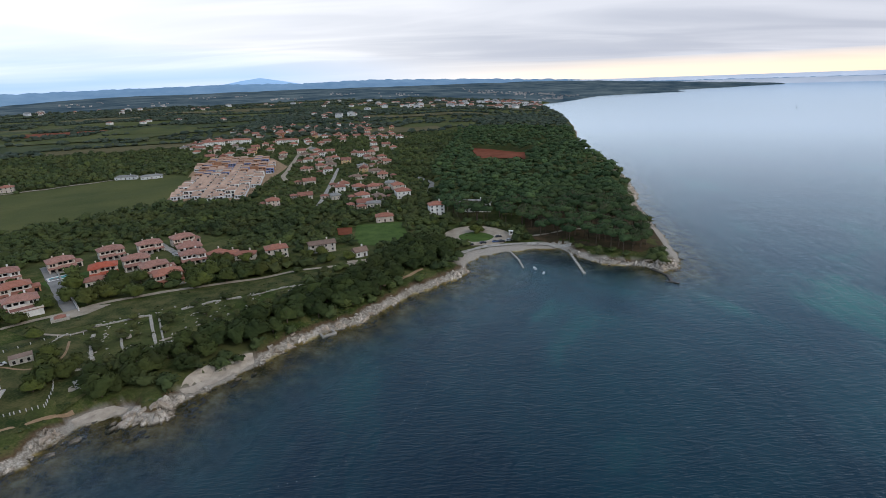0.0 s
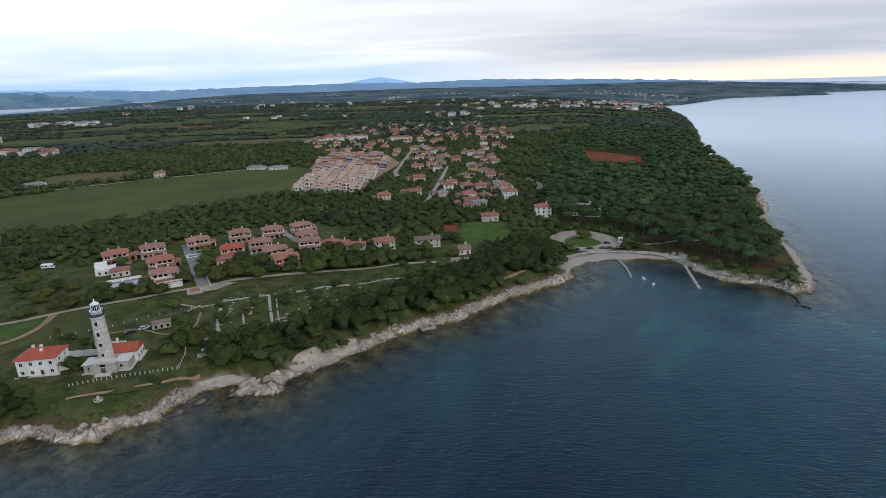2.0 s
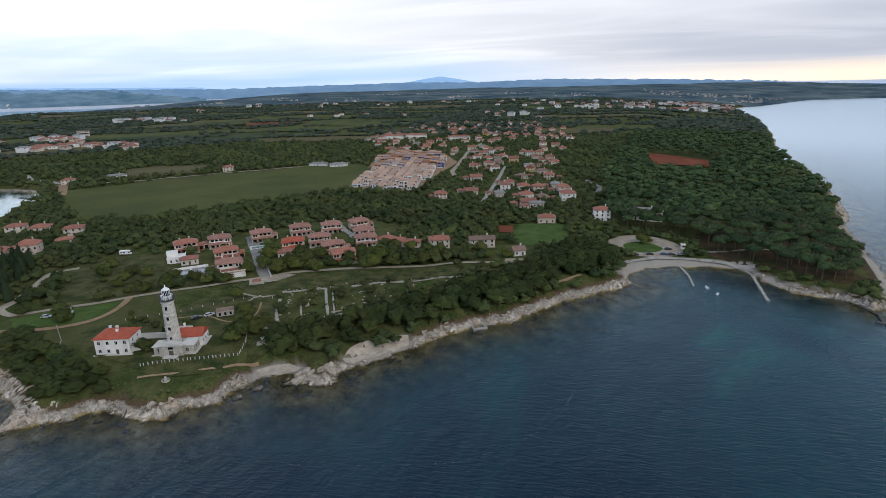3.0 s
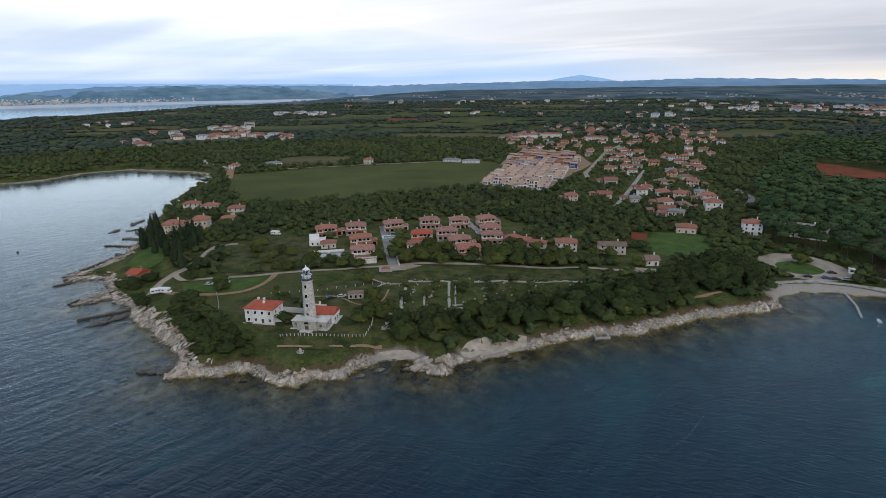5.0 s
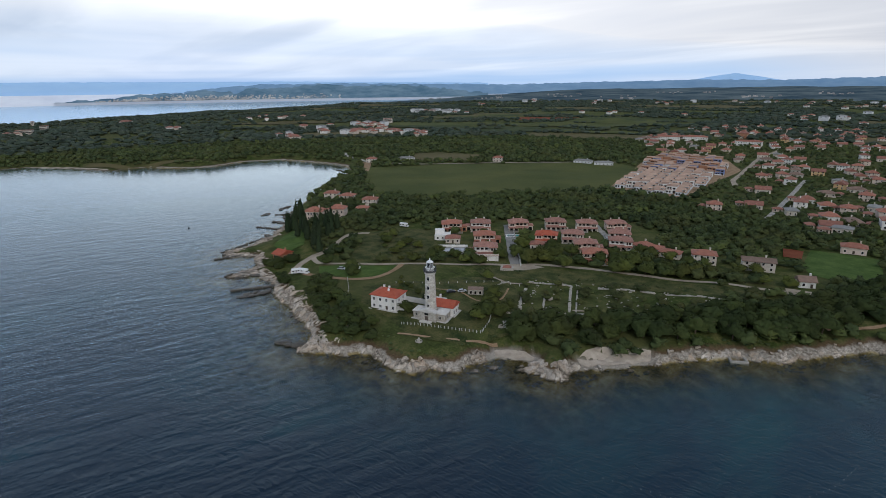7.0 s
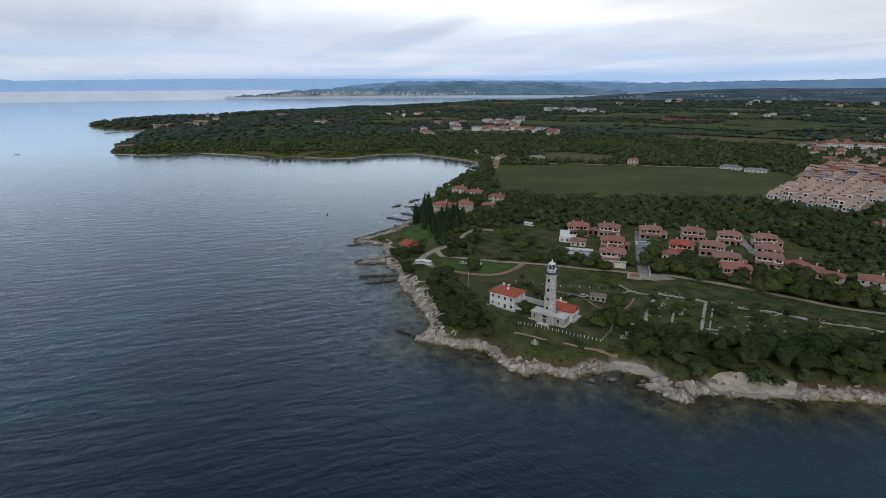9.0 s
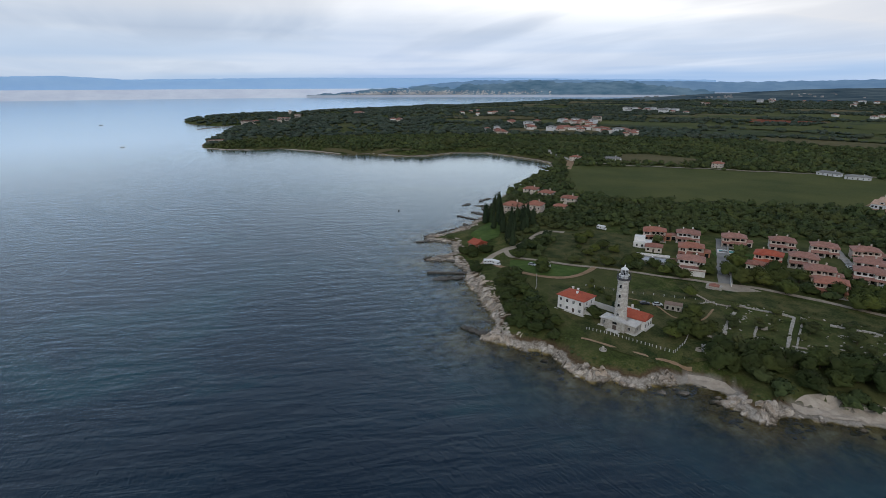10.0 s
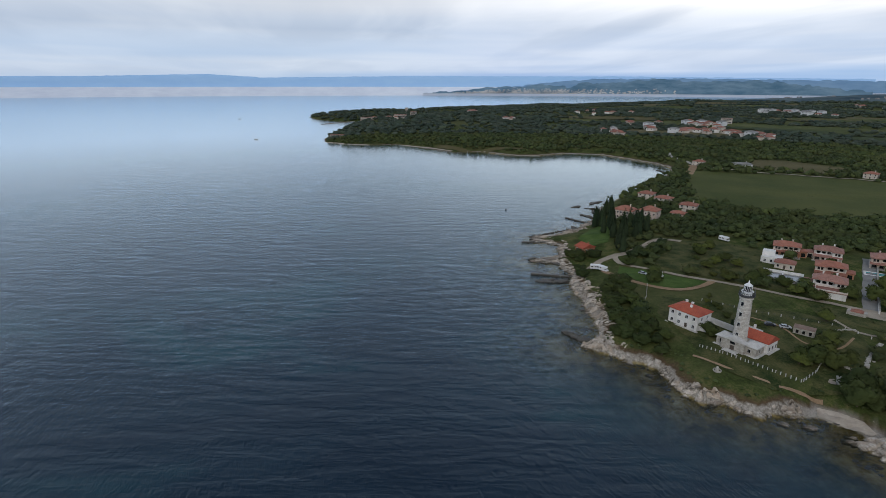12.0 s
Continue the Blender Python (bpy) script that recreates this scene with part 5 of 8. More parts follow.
def place(proto, spots):
    """Sets the first spot with the thing itself and copies it to the rest. spots: x, y, turn."""
    for i, (x, y, turn) in enumerate(spots):
        BUILT.append((x, y, 8.5 if y < 420 else 6.5))
        m = pose(x, y, ground_at(x, y), 0, 0, turn)
        if i:
            keep = proto.matrix_basis.copy()
            proto.matrix_basis = Matrix.Identity(4)
            copy_thing(proto, m)
            proto.matrix_basis = keep
        else:
            first = m
    proto.matrix_basis = first


def villa(label, wall_mat, flip=1, roof=None, wing=True, base_mat=None):
    """A two-storey holiday villa: hipped roof over an arcaded loggia, tiled porch on pillars, lower side wing."""
    roof = roof or M_TILE_VILLA
    base_mat = base_mat or wall_mat
    ob = thing("villa", label, "house", "holiday villas")
    f = 1 if flip > 0 else -1

    def span(x0, x1, *rest):
        return (min(x0 * f, x1 * f), max(x0 * f, x1 * f), *rest)
    part("wall", boxes(span(-6.5, 6.5, -1.6, 4.6, 2.9, 5.5), span(-6.5, -2.0, -4.6, -1.6, 2.9, 5.3), span(5.9, 6.5, -3.6, -1.6, 2.9, 5.5), span(-2.0, 6.5, -3.6, -3.35, 2.9, 3.75), span(-2.0, 6.5, -3.6, -3.2, 5.05, 5.5)), wall_mat, ob)
    part("ground_floor", boxes(span(-6.5, 6.5, -3.4, 4.6, -0.6, 2.9)), base_mat, ob)
    bm = bmesh.new()
    hip_roof(bm, 13, 8.4, 5.5, 2.0, 0.6, 0.22, cy=0.5)
    hip_roof(bm, 4.5, 4.2, 5.3, 1.25, 0.45, 0.2, cx=-4.25 * f, cy=-3.0)
    part("roof", bm, roof, ob)
    bm = bmesh.new()
    x0, x1 = -6.8, 6.8
    v = [bm.verts.new(p) for p in ((x0, -6.8, 2.35), (x1, -6.8, 2.35), (x1, -3.4, 3.0), (x0, -3.4, 3.0), (x0, -6.8, 2.57), (x1, -6.8, 2.57), (x1, -3.4, 3.24), (x0, -3.4, 3.24))]
    for q in ((3, 2, 1, 0), (4, 5, 6, 7), (0, 1, 5, 4), (1, 2, 6, 5), (2, 3, 7, 6), (3, 0, 4, 7)):
        bm.faces.new([v[i] for i in q])
    part("porch_roof", bm, roof, ob)
    for i in range(5):
        x = -6.4 + i * 3.2
        part("pillar", boxes((x - 0.28, x + 0.28, -6.5, -5.95, -0.4, 2.42)), base_mat, ob)
    part("terrace", boxes((-7.2, 7.2, -7.6, -3.4, -0.7, 0.08)), M_CONCRETE, ob, "pale paved terrace")
    for x in (-4.6, -1.4, 1.6, 4.6):
        part("glass_door", boxes((x - 0.9, x + 0.9, -3.48, -3.4, 0.1, 2.2)), M_PANE, ob)
    for x in (-0.4, 2.0, 4.4):
        part("loggia_door", boxes(span(x - 0.8, x + 0.8, -1.68, -1.6, 3.0, 5.0)), M_PANE, ob, "dark glazed door at the back of the loggia")
    for i in range(4):
        part("loggia_post", boxes(span(-1.9 + i * 2.6 - 0.22, -1.9 + i * 2.6 + 0.22, -3.62, -3.2, 3.75, 5.05)), wall_mat, ob)
    for x in (-5.0, -3.6):
        window(ob, x * f, -4.6, 3.6, 0.85, 1.25, "-y", M_DARKWOOD)
    for y in (0.2, 2.8):
        window(ob, 6.5, y, 3.6, 0.9, 1.2, "+x", M_DARKWOOD)
        window(ob, -6.5, y, 3.6, 0.9, 1.2, "-x", M_DARKWOOD)
    part("chimney", boxes((2.0, 2.7, 1.2, 1.9, 6.3, 8.3), (1.9, 2.8, 1.1, 2.0, 8.3, 8.45)), wall_mat, ob)
    part("chimney", boxes((-3.4, -2.8, 1.6, 2.2, 6.3, 8.0), (-3.5, -2.7, 1.5, 2.3, 8.0, 8.15)), wall_mat, ob)
    if wing:
        part("wing_wall", boxes(span(6.5, 10.0, -2.2, 3.6, -0.6, 3.0)), base_mat, ob)
        bm = bmesh.new()
        hip_roof(bm, 3.5, 5.8, 3.0, 1.1, 0.4, 0.2, cx=8.3 * f, cy=0.7)
        part("wing_roof", bm, roof, ob)
        part("wing_door", boxes(span(7.3, 9.3, -2.28, -2.2, 0.1, 2.3)), M_PANE, ob)
    return ob


def build_villas():
    A = villa("two-storey rosy villa with a hipped tile roof and porch", M_PINKWALL)
    B = villa("two-storey cream villa with a hipped tile roof and porch", M_CREAM, -1, None, False)
    D = villa("two-storey villa with a clay-red ground floor and arcaded loggia", M_CREAM, 1, M_TILE_ORANGE, True, M_BRICKWALL)
    E = villa("two-storey pale villa with worn tile roofs and a side wing", M_WHITE, -1, M_TILE_VILLA, True, M_PINKWALL)
    place(A, [(-216, 291, 42), (-166, 333, 40), (-156, 277, 36)])
    place(B, [(-198, 309, 41), (-181, 321, 39), (-174, 292, 38), (-152, 311, 33)])
    place(D, [(-247, 258, 44), (-212, 251, 42), (-142, 263, 33)])
    place(E, [(-235, 274, 43), (-195, 232, 42), (-144, 297, 32)])
    C = villa("villa with a brighter red tile roof among dark trees", M_PINKWALL, 1, M_TILE_BRIGHT, False)
    place(C, [(-184, 278, 30)])
    H = house("villa_annex", "low cream villa annex with a tile roof", 9, 7, 3.2, 1.6, M_CREAM, M_TILE, windows=3, storeys=1, chimney=False)
    place(H, [(-179, 262, 30), (-228, 239, 42)])
    # terraces, pools and walls among the villas
    z = ground_at(-206, 277)
    ob = thing("swimming_pool", "small turquoise swimming pool with white coping", "pool", at=(-206.5, 277, z), turn=42)
    part("coping", boxes((-7, 7, -3.6, -2.6, -0.3, 0.35), (-7, 7, 2.6, 3.6, -0.3, 0.35), (-7, -6, -2.6, 2.6, -0.3, 0.35), (6, 7, -2.6, 2.6, -0.3, 0.35)), M_WHITE, ob)
    part("water_surface", boxes((-6, 6, -2.6, 2.6, -0.3, 0.18)), M_POOL, ob, "still turquoise pool water")
    overlay("villa_lawn", [(-213, 268), (-196, 286), (-178, 262), (-168, 240), (-172, 236)], M_LAWN, "mown villa lawn", "lawn", lift=0.05)
    ob = thing("terrace_pool", "grey pool terrace with white retaining walls", "terrace", at=(-214, 224, ground_at(-214, 224)), turn=42)
    part("retaining_wall", boxes((-9, -8.5, -6, 6, -0.5, 2.2), (-9, 9, 5.5, 6, -0.5, 2.2), (8.5, 9, -6, 6, -0.5, 2.2), (-0.3, 0.3, -6, 5.5, -0.5, 1.9)), M_WHITE, ob)
    part("deck", boxes((-8.5, 8.5, -6, 5.5, -0.5, 1.0)), M_CONCRETE, ob)
    part("water_surface", boxes((-7.5, -1.0, -4.5, 4.0, 1.0, 1.06)), M_POOL_GREY, ob, "still grey pool water")
    part("water_surface", boxes((1.0, 7.5, -4.5, 4.0, 1.0, 1.06)), M_POOL_GREY, ob, "still grey pool water")
    BUILT.append((-214, 224, 9))
    ob = thing("terrace_block", "white stepped terrace block with tile coping", "terrace", at=(-238, 240, ground_at(-238, 240)), turn=42)
    part("wall", boxes((-5, 5, -5, 5, -0.5, 3.0), (-5, 1, 0, 5, 3.0, 5.6)), M_WHITE, ob)
    for x in (-3, 0, 3):
        window(ob, x, -5, 0.9, 1.0, 1.4, "-y")
    part("parapet", boxes((-5.1, 5.1, -5.1, -4.8, 3.0, 3.7), (4.8, 5.1, -4.8, 5, 3.0, 3.7)), M_WHITE, ob)
    BUILT.append((-238, 240, 8))
    ob = thing("terrace_block", "tiled roof terrace with a pale lower wall", "terrace", at=(-188, 225.5, ground_at(-188, 225)), turn=42)
    part("wall", boxes((-6, 6, -3.5, 3.5, -0.5, 3.0)), M_WHITE, ob)
    part("roof", boxes((-6.4, 6.4, -3.9, 3.9, 3.0, 3.2)), M_TILE, ob)
    part("parapet", boxes((-6.2, 6.2, -3.7, -3.4, 3.2, 3.9), (-6.2, 6.2, 3.4, 3.7, 3.2, 3.9), (-6.2, -5.9, -3.4, 3.4, 3.2, 3.9), (5.9, 6.2, -3.4, 3.4, 3.2, 3.9)), M_CREAM, ob)
    BUILT.append((-188, 225, 8))
    # low walls
    def wall_line(name, label, pts, h, t, mat):
        for (x0, y0), (x1, y1) in zip(pts, pts[1:]):
            L = math.hypot(x1 - x0, y1 - y0)
            ob = thing(name, label, "wall", at=((x0 + x1) / 2, (y0 + y1) / 2), turn=math.degrees(math.atan2(y1 - y0, x1 - x0)))
            part("wall_body", boxes((-L / 2, L / 2, -t / 2, t / 2, -0.6, h)), mat, ob)
            part("coping", boxes((-L / 2, L / 2, -t / 2 - 0.06, t / 2 + 0.06, h, h + 0.08)), M_CONCRETE, ob)
    wall_line("garden_wall", "white garden wall along the street", [(-221.5, 293), (-195, 261.5), (-166.5, 228)], 1.5, 0.5, M_WHITE)
    wall_line("lane_wall", "low white wall along the lane", [(-163, 311.5), (-148.5, 300), (-136, 293.5), (-126, 287)], 1.2, 0.35, M_WHITE)
    # houses along the road east of the villas
    H1 = house("house", "cream two-storey house with an orange tile roof", 12, 9, 5.2, 2.0, M_CREAM, M_TILE_ORANGE, windows=4)
    place(H1, [(-97, 301, 24)])
    H2 = house("house", "unfinished stone house with a brown tile roof", 15, 8, 5.0, 1.5, M_CREAM, M_TILE_BROWN, windows=4, hip=False)
    place(H2, [(-72, 308, 22)])
    H3 = house("cottage", "low cottage with a bright tile roof among trees", 11, 7, 3.0, 1.6, M_CREAM, M_TILE_ORANGE, windows=3, storeys=1)
    place(H3, [(-124, 299, 28), (-133, 303, 60), (-114, 298, 10)])
    H4 = house("cottage", "small hut with a dark red roof beside trees", 7, 6, 3.0, 2.2, M_WHITE, M_TILE_BROWN, windows=2, storeys=1, hip=False)
    place(H4, [(-48, 297, 30)])
    overlay("yard", [(-54, 287), (-40, 291), (-38, 266), (-47, 264)], M_GRAVEL, "pale gravel yard beside the orchard", "yard", lift=0.1)
    ob = thing("shelter", "small ruined stone shelter with a red roof", "shelter", at=(-168.5, 218.5, ground_at(-168, 218)), turn=35)
    part("wall", boxes((-3.5, 3.5, -2, 2, -0.4, 1.6)), M_STONEWALL, ob)
    bm = bmesh.new()
    hip_roof(bm, 4, 3, 1.6, 1.0, 0.3)
    part("roof", bm, M_TILE, ob)
    overlay("rubble_yard", [(-177, 222), (-168, 218), (-160, 224), (-155, 234), (-164, 233), (-172, 229)], M_GRAVEL, "pale rubble yard at the street's mouth", "yard", lift=0.12, step=5)


def build_lighthouse():
    cx, cy, turn = -153.0, 146.5, 22.0
    z = 6.0
    BUILT.extend([(cx, cy, 9), (-155, 156, 10), (-176.5, 146, 11), (-163, 152, 6), (-143, 145, 8)])
    ob = thing("lighthouse", "tall round stone lighthouse with a white lantern room", "lighthouse", at=(cx, cy, z), turn=turn)
    bm = bmesh.new()
    ring_solid(bm, [(2.6, -0.6), (2.48, 5.0), (2.26, 14.0), (2.06, 20.2), (2.3, 20.5), (2.5, 20.9)], 28)
    part("tower", bm, M_MASONRY, ob)
    bm = bmesh.new()
    ring_solid(bm, [(2.5, 20.9), (2.75, 21.1), (2.75, 21.4), (2.2, 21.42)], 28)
    gal = part("gallery", bm, M_DARKMETAL, ob, "dark iron gallery with a railing")
    for i in range(26):
        a = i * 6.2832 / 26
        part("baluster", boxes((2.64 * math.cos(a) - 0.04, 2.64 * math.cos(a) + 0.04, 2.64 * math.sin(a) - 0.04, 2.64 * math.sin(a) + 0.04, 21.4, 22.4)), M_DARKMETAL, gal)
    bm = bmesh.new()
    for zz in (21.85, 22.38):
        ring_solid(bm, [(2.68, zz), (2.68, zz + 0.07), (2.6, zz + 0.07), (2.6, zz), (2.68, zz)], 28, False)
    part("handrail", bm, M_DARKMETAL, gal)
    bm = bmesh.new()
    ring_solid(bm, [(1.75, 21.4), (1.75, 22.6), (2.1, 22.65), (2.1, 22.85), (1.5, 22.86)], 20)
    part("lantern_base", bm, M_WHITEMETAL, ob)
    for i in range(10):
        a = i * 6.2832 / 10 + 0.2
        bm = bmesh.new()
        limb(bm, (2.62 * math.cos(a), 2.62 * math.sin(a), 21.4), (2.5 * math.cos(a), 2.5 * math.sin(a), 23.4), 0.07, 0.06, 5)
        part("gallery_post", bm, M_DARKMETAL, gal)
    bm = bmesh.new()
    ring_solid(bm, [(2.58, 23.36), (2.58, 23.46), (2.44, 23.46), (2.44, 23.36), (2.58, 23.36)], 28, False)
    part("gallery_hoop", bm, M_DARKMETAL, gal)
    bm = bmesh.new()
    ring_solid(bm, [(2.18, 20.0), (2.34, 20.15), (2.34, 20.45), (2.2, 20.5)], 28, False)
    part("cornice", bm, M_SLATE, ob)
    bm = bmesh.new()
    ring_solid(bm, [(1.3, 22.8), (1.3, 25.0)], 14)
    lan = part("lantern_glass", bm, M_PANE, ob)
    for i in range(14):
        a = i * 6.2832 / 14
        part("mullion", boxes((1.31 * math.cos(a) - 0.05, 1.31 * math.cos(a) + 0.05, 1.31 * math.sin(a) - 0.05, 1.31 * math.sin(a) + 0.05, 22.8, 25.0)), M_WHITEMETAL, lan)
    bm = bmesh.new()
    ring_solid(bm, [(1.5, 24.95), (1.4, 25.1), (1.0, 25.45), (0.5, 25.75), (0.25, 26.0), (0.2, 26.6), (0.05, 26.9)], 20)
    part("dome", bm, M_WHITEMETAL, ob, smooth=True)
    bm = bmesh.new()
    ring_solid(bm, [(0.05, 26.8), (0.03, 27.9)], 6)
    part("finial", bm, M_DARKMETAL, ob)
    for zz in (5.6, 9.6, 13.6, 17.6):
        r_ = 2.52 - zz * 0.0225
        w_ = part("window", boxes((-0.62, 0.62, -r_ - 0.10, -r_ + 0.35, zz - 0.12, zz + 0.0), (-0.62, -0.45, -r_ - 0.08, -r_ + 0.35, zz, zz + 1.4), (0.45, 0.62, -r_ - 0.08, -r_ + 0.35, zz, zz + 1.4),
                                  (-0.62, 0.62, -r_ - 0.10, -r_ + 0.35, zz + 1.4, zz + 1.55)), M_SLATE, ob)
        part("pane", boxes((-0.45, 0.45, -r_ - 0.05, -r_ + 0.3, zz, zz + 1.4)), M_PANE, w_)
    # the stone house round its foot
    ob = thing("stone_wings", "low stone wings round the lighthouse foot with pale slab roofs", "building", at=(cx, cy, z), turn=turn)
    part("wall", boxes((-4.2, 4.2, -4.4, -2.0, -0.5, 4.4), (-7.0, -3.0, -2.4, 3.2, -0.5, 3.3), (3.0, 7.6, -2.6, 3.4, -0.5, 3.5)), M_STONEWALL, ob)
    bm = bmesh.new()
    hip_roof(bm, 4.4, 5.6, 3.3, 1.4, 0.35, 0.2, cx=-4.9, cy=0.4)
    part("roof", bm, M_SLATE, ob, "pale stone slab roof")
    bm = bmesh.new()
    hip_roof(bm, 4.8, 6.0, 3.5, 1.5, 0.4, 0.2, cx=5.3, cy=0.4)
    part("roof", bm, M_SLATE, ob, "pale stone slab roof")
    bm = bmesh.new()
    v = [bm.verts.new(p) for p in ((-4.6, -4.7, 4.4), (4.6, -4.7, 4.4), (0, -4.7, 5.9), (-4.6, -2.0, 4.4), (4.6, -2.0, 4.4), (0, -2.0, 5.9))]
    for q in ((0, 1, 2), (5, 4, 3), (0, 2, 5, 3), (2, 1, 4, 5), (1, 0, 3, 4)):
        bm.faces.new([v[i] for i in q])
    part("pediment", bm, M_SLATE, ob)
    part("door", boxes((-0.75, 0.75, -4.5, -4.38, 0.0, 2.5)), M_DARKWOOD, ob)
    part("fanlight", boxes((-0.9, 0.9, -4.48, -4.38, 3.0, 3.9)), M_PANE, ob)
    for x in (-5.2, 5.2):
        window(ob, x, -2.4 if x < 0 else -2.6, 1.2, 0.9, 1.3, "-y", M_SLATE)
    window(ob, 7.6, 0.2, 1.2, 0.9, 1.3, "+x", M_SLATE)
    part("steps", boxes((-3.2, 3.2, -7.4, -4.4, -0.5, 0.30), (-2.6, 2.6, -6.6, -4.4, 0.30, 0.50), (-2.0, 2.0, -5.8, -4.4, 0.50, 0.70)), M_SLATE, ob, "white stone steps")
    part("plinth", boxes((-7.6, 8.3, -3.6, -2.6, -0.5, 0.4), (7.6, 8.6, -2.6, 3.6, -0.5, 0.4)), M_SLATE, ob)
    # red-roofed range behind
    ob = thing("keepers_range", "long white range with a bright red tile roof", "building", at=(cx, cy, z), turn=turn)
    part("wall", boxes((-3.0, 8.6, 3.6, 11.0, -0.5, 4.1)), M_WHITE, ob)
    bm = bmesh.new()
    hip_roof(bm, 11.6, 7.4, 4.1, 2.2, 0.4, 0.2, 1.0, cx=2.8, cy=7.3)
    part("roof", bm, M_TILE_BRIGHT, ob)
    for s in (-2.9, 8.5):
        bm = bmesh.new()
        for q in (s - 0.05, s + 0.05):
            bm.faces.new([bm.verts.new(p) for p in ((q, 3.6, 4.1), (q, 11.0, 4.1), (q, 7.3, 6.2))])
        part("gable", bm, M_WHITE, ob)
    for y in (5.2, 7.6, 10.0):
        window(ob, 8.6, y, 1.0, 0.9, 1.4, "+x", M_SLATE)
    part("chimney", boxes((0.5, 1.2, 8.6, 9.3, 5.8, 7.6)), M_WHITE, ob)
    part("plinth", boxes((8.6, 9.6, 3.4, 11.6, -0.5, 0.5)), M_SLATE, ob)
    # keeper's house
    ob = house("keepers_house", "white two-storey house with a bright red hipped roof", 12.6, 9.4, 6.4, 2.3, M_WHITE, M_TILE_BRIGHT, windows=4, chimney=False, near=True)
    ob.matrix_basis = pose(-176.0, 142.6, z, 0, 0, 20.5)
    for x, y in ((-3.2, 2.0), (-0.4, 1.6), (1.2, -1.6)):
        part("chimney", boxes((x - 0.4, x + 0.4, y - 0.35, y + 0.35, 7.0, 8.9), (x - 0.45, x + 0.45, y - 0.45, y + 0.45, 8.9, 9.0)), M_WHITE, ob)
    part("plinth", boxes((-7.2, 7.2, -5.8, -4.76, -0.5, 0.25)), M_SLATE, ob, "pale stone walk along the house")
    for (x0, y0, x1, y1, h) in ((-175.5, 151.0, -159.5, 156.5, 2.6), (-170.6, 141.6, -164.5, 145.6, 2.2), (-171.0, 160.0, -160.0, 163.5, 2.0)):
        L = math.hypot(x1 - x0, y1 - y0)
        o = thing("yard_wall", "white rendered wall of the lighthouse yard", "wall", at=((x0 + x1) / 2, (y0 + y1) / 2, z), turn=math.degrees(math.atan2(y1 - y0, x1 - x0)))
        part("wall_body", boxes((-L / 2, L / 2, -0.2, 0.2, -0.5, h)), M_WHITE, o)
        part("coping", boxes((-L / 2, L / 2, -0.28, 0.28, h, h + 0.1)), M_SLATE, o)
    # roofless hut in the yard
    ob = thing("stone_hut", "small roofless stone hut with dark openings", "hut", at=(-157.5, 180.5, ground_at(-157, 180)), turn=38)
    part("wall", boxes((-3.6, 3.6, -2.0, -1.6, -0.4, 2.6), (-3.6, 3.6, 1.6, 2.0, -0.4, 2.6), (-3.6, -3.2, -1.6, 1.6, -0.4, 2.6), (3.2, 3.6, -1.6, 1.6, -0.4, 2.6)), M_STONEWALL, ob)
    for x in (-2.2, 0, 2.2):
        part("opening", boxes((x - 0.45, x + 0.45, -2.04, -1.98, 0.6, 1.9)), M_PANE, ob)
    part("roof", boxes((-3.7, 3.7, -2.1, 2.1, 2.6, 2.75)), M_TILE_BROWN, ob)
    BUILT.append((-157.5, 180.5, 5))
    ob = thing("stone_well", "round stone well with a pale kerb on grass", "well", at=(-141.3, 128.6, ground_at(-141.3, 128.6)))
    bm = bmesh.new()
    ring_solid(bm, [(1.4, -0.4), (1.4, 0.3), (1.1, 0.31), (1.1, -0.2)], 16)
    part("kerb", bm, M_STONEWALL, ob)
    bm = bmesh.new()
    ring_solid(bm, [(0.7, -0.4), (0.6, 0.8), (0.3, 1.5)], 9)
    part("cairn", bm, M_STONEWALL, ob)


TOWN_FAR = [(-406, 871), (-386, 865), (-383, 919), (-391, 975), (-364, 939), (-314, 746), (-336, 828), (-359, 964), (-381, 1098), (-348, 1109), (-287, 997), (-307, 1170), (-249, 1133),
            (-234, 1196), (-217, 907), (-203, 977), (-180, 989), (-184, 1175), (-143, 1129), (-103, 961), (-66, 918), (-275, 869), (-272, 796), (-238, 710), (-330, 1010), (-262, 1060), (-226, 1010), (-160, 1040)]
TOWN_NEAR = [(-185, 752), (-170, 702), (-162, 746), (-152, 687), (-155, 775), (-137, 710), (-117, 678), (-117, 751), (-104, 729), (-94, 709), (-82, 684), (-72, 598), (-125, 602), (-154, 617),
             (-77, 502), (-62, 494), (-68, 460), (-53, 455), (-49, 515), (-40, 495), (-119, 467), (-140, 442), (-92, 463), (-92, 489), (-94, 519), (-62, 429), (-54, 423),
             (-141, 640), (-132, 655), (-92, 640), (-88, 560), (-132, 540), (-60, 560), (-86, 610), (-140, 690), (-64, 660)]


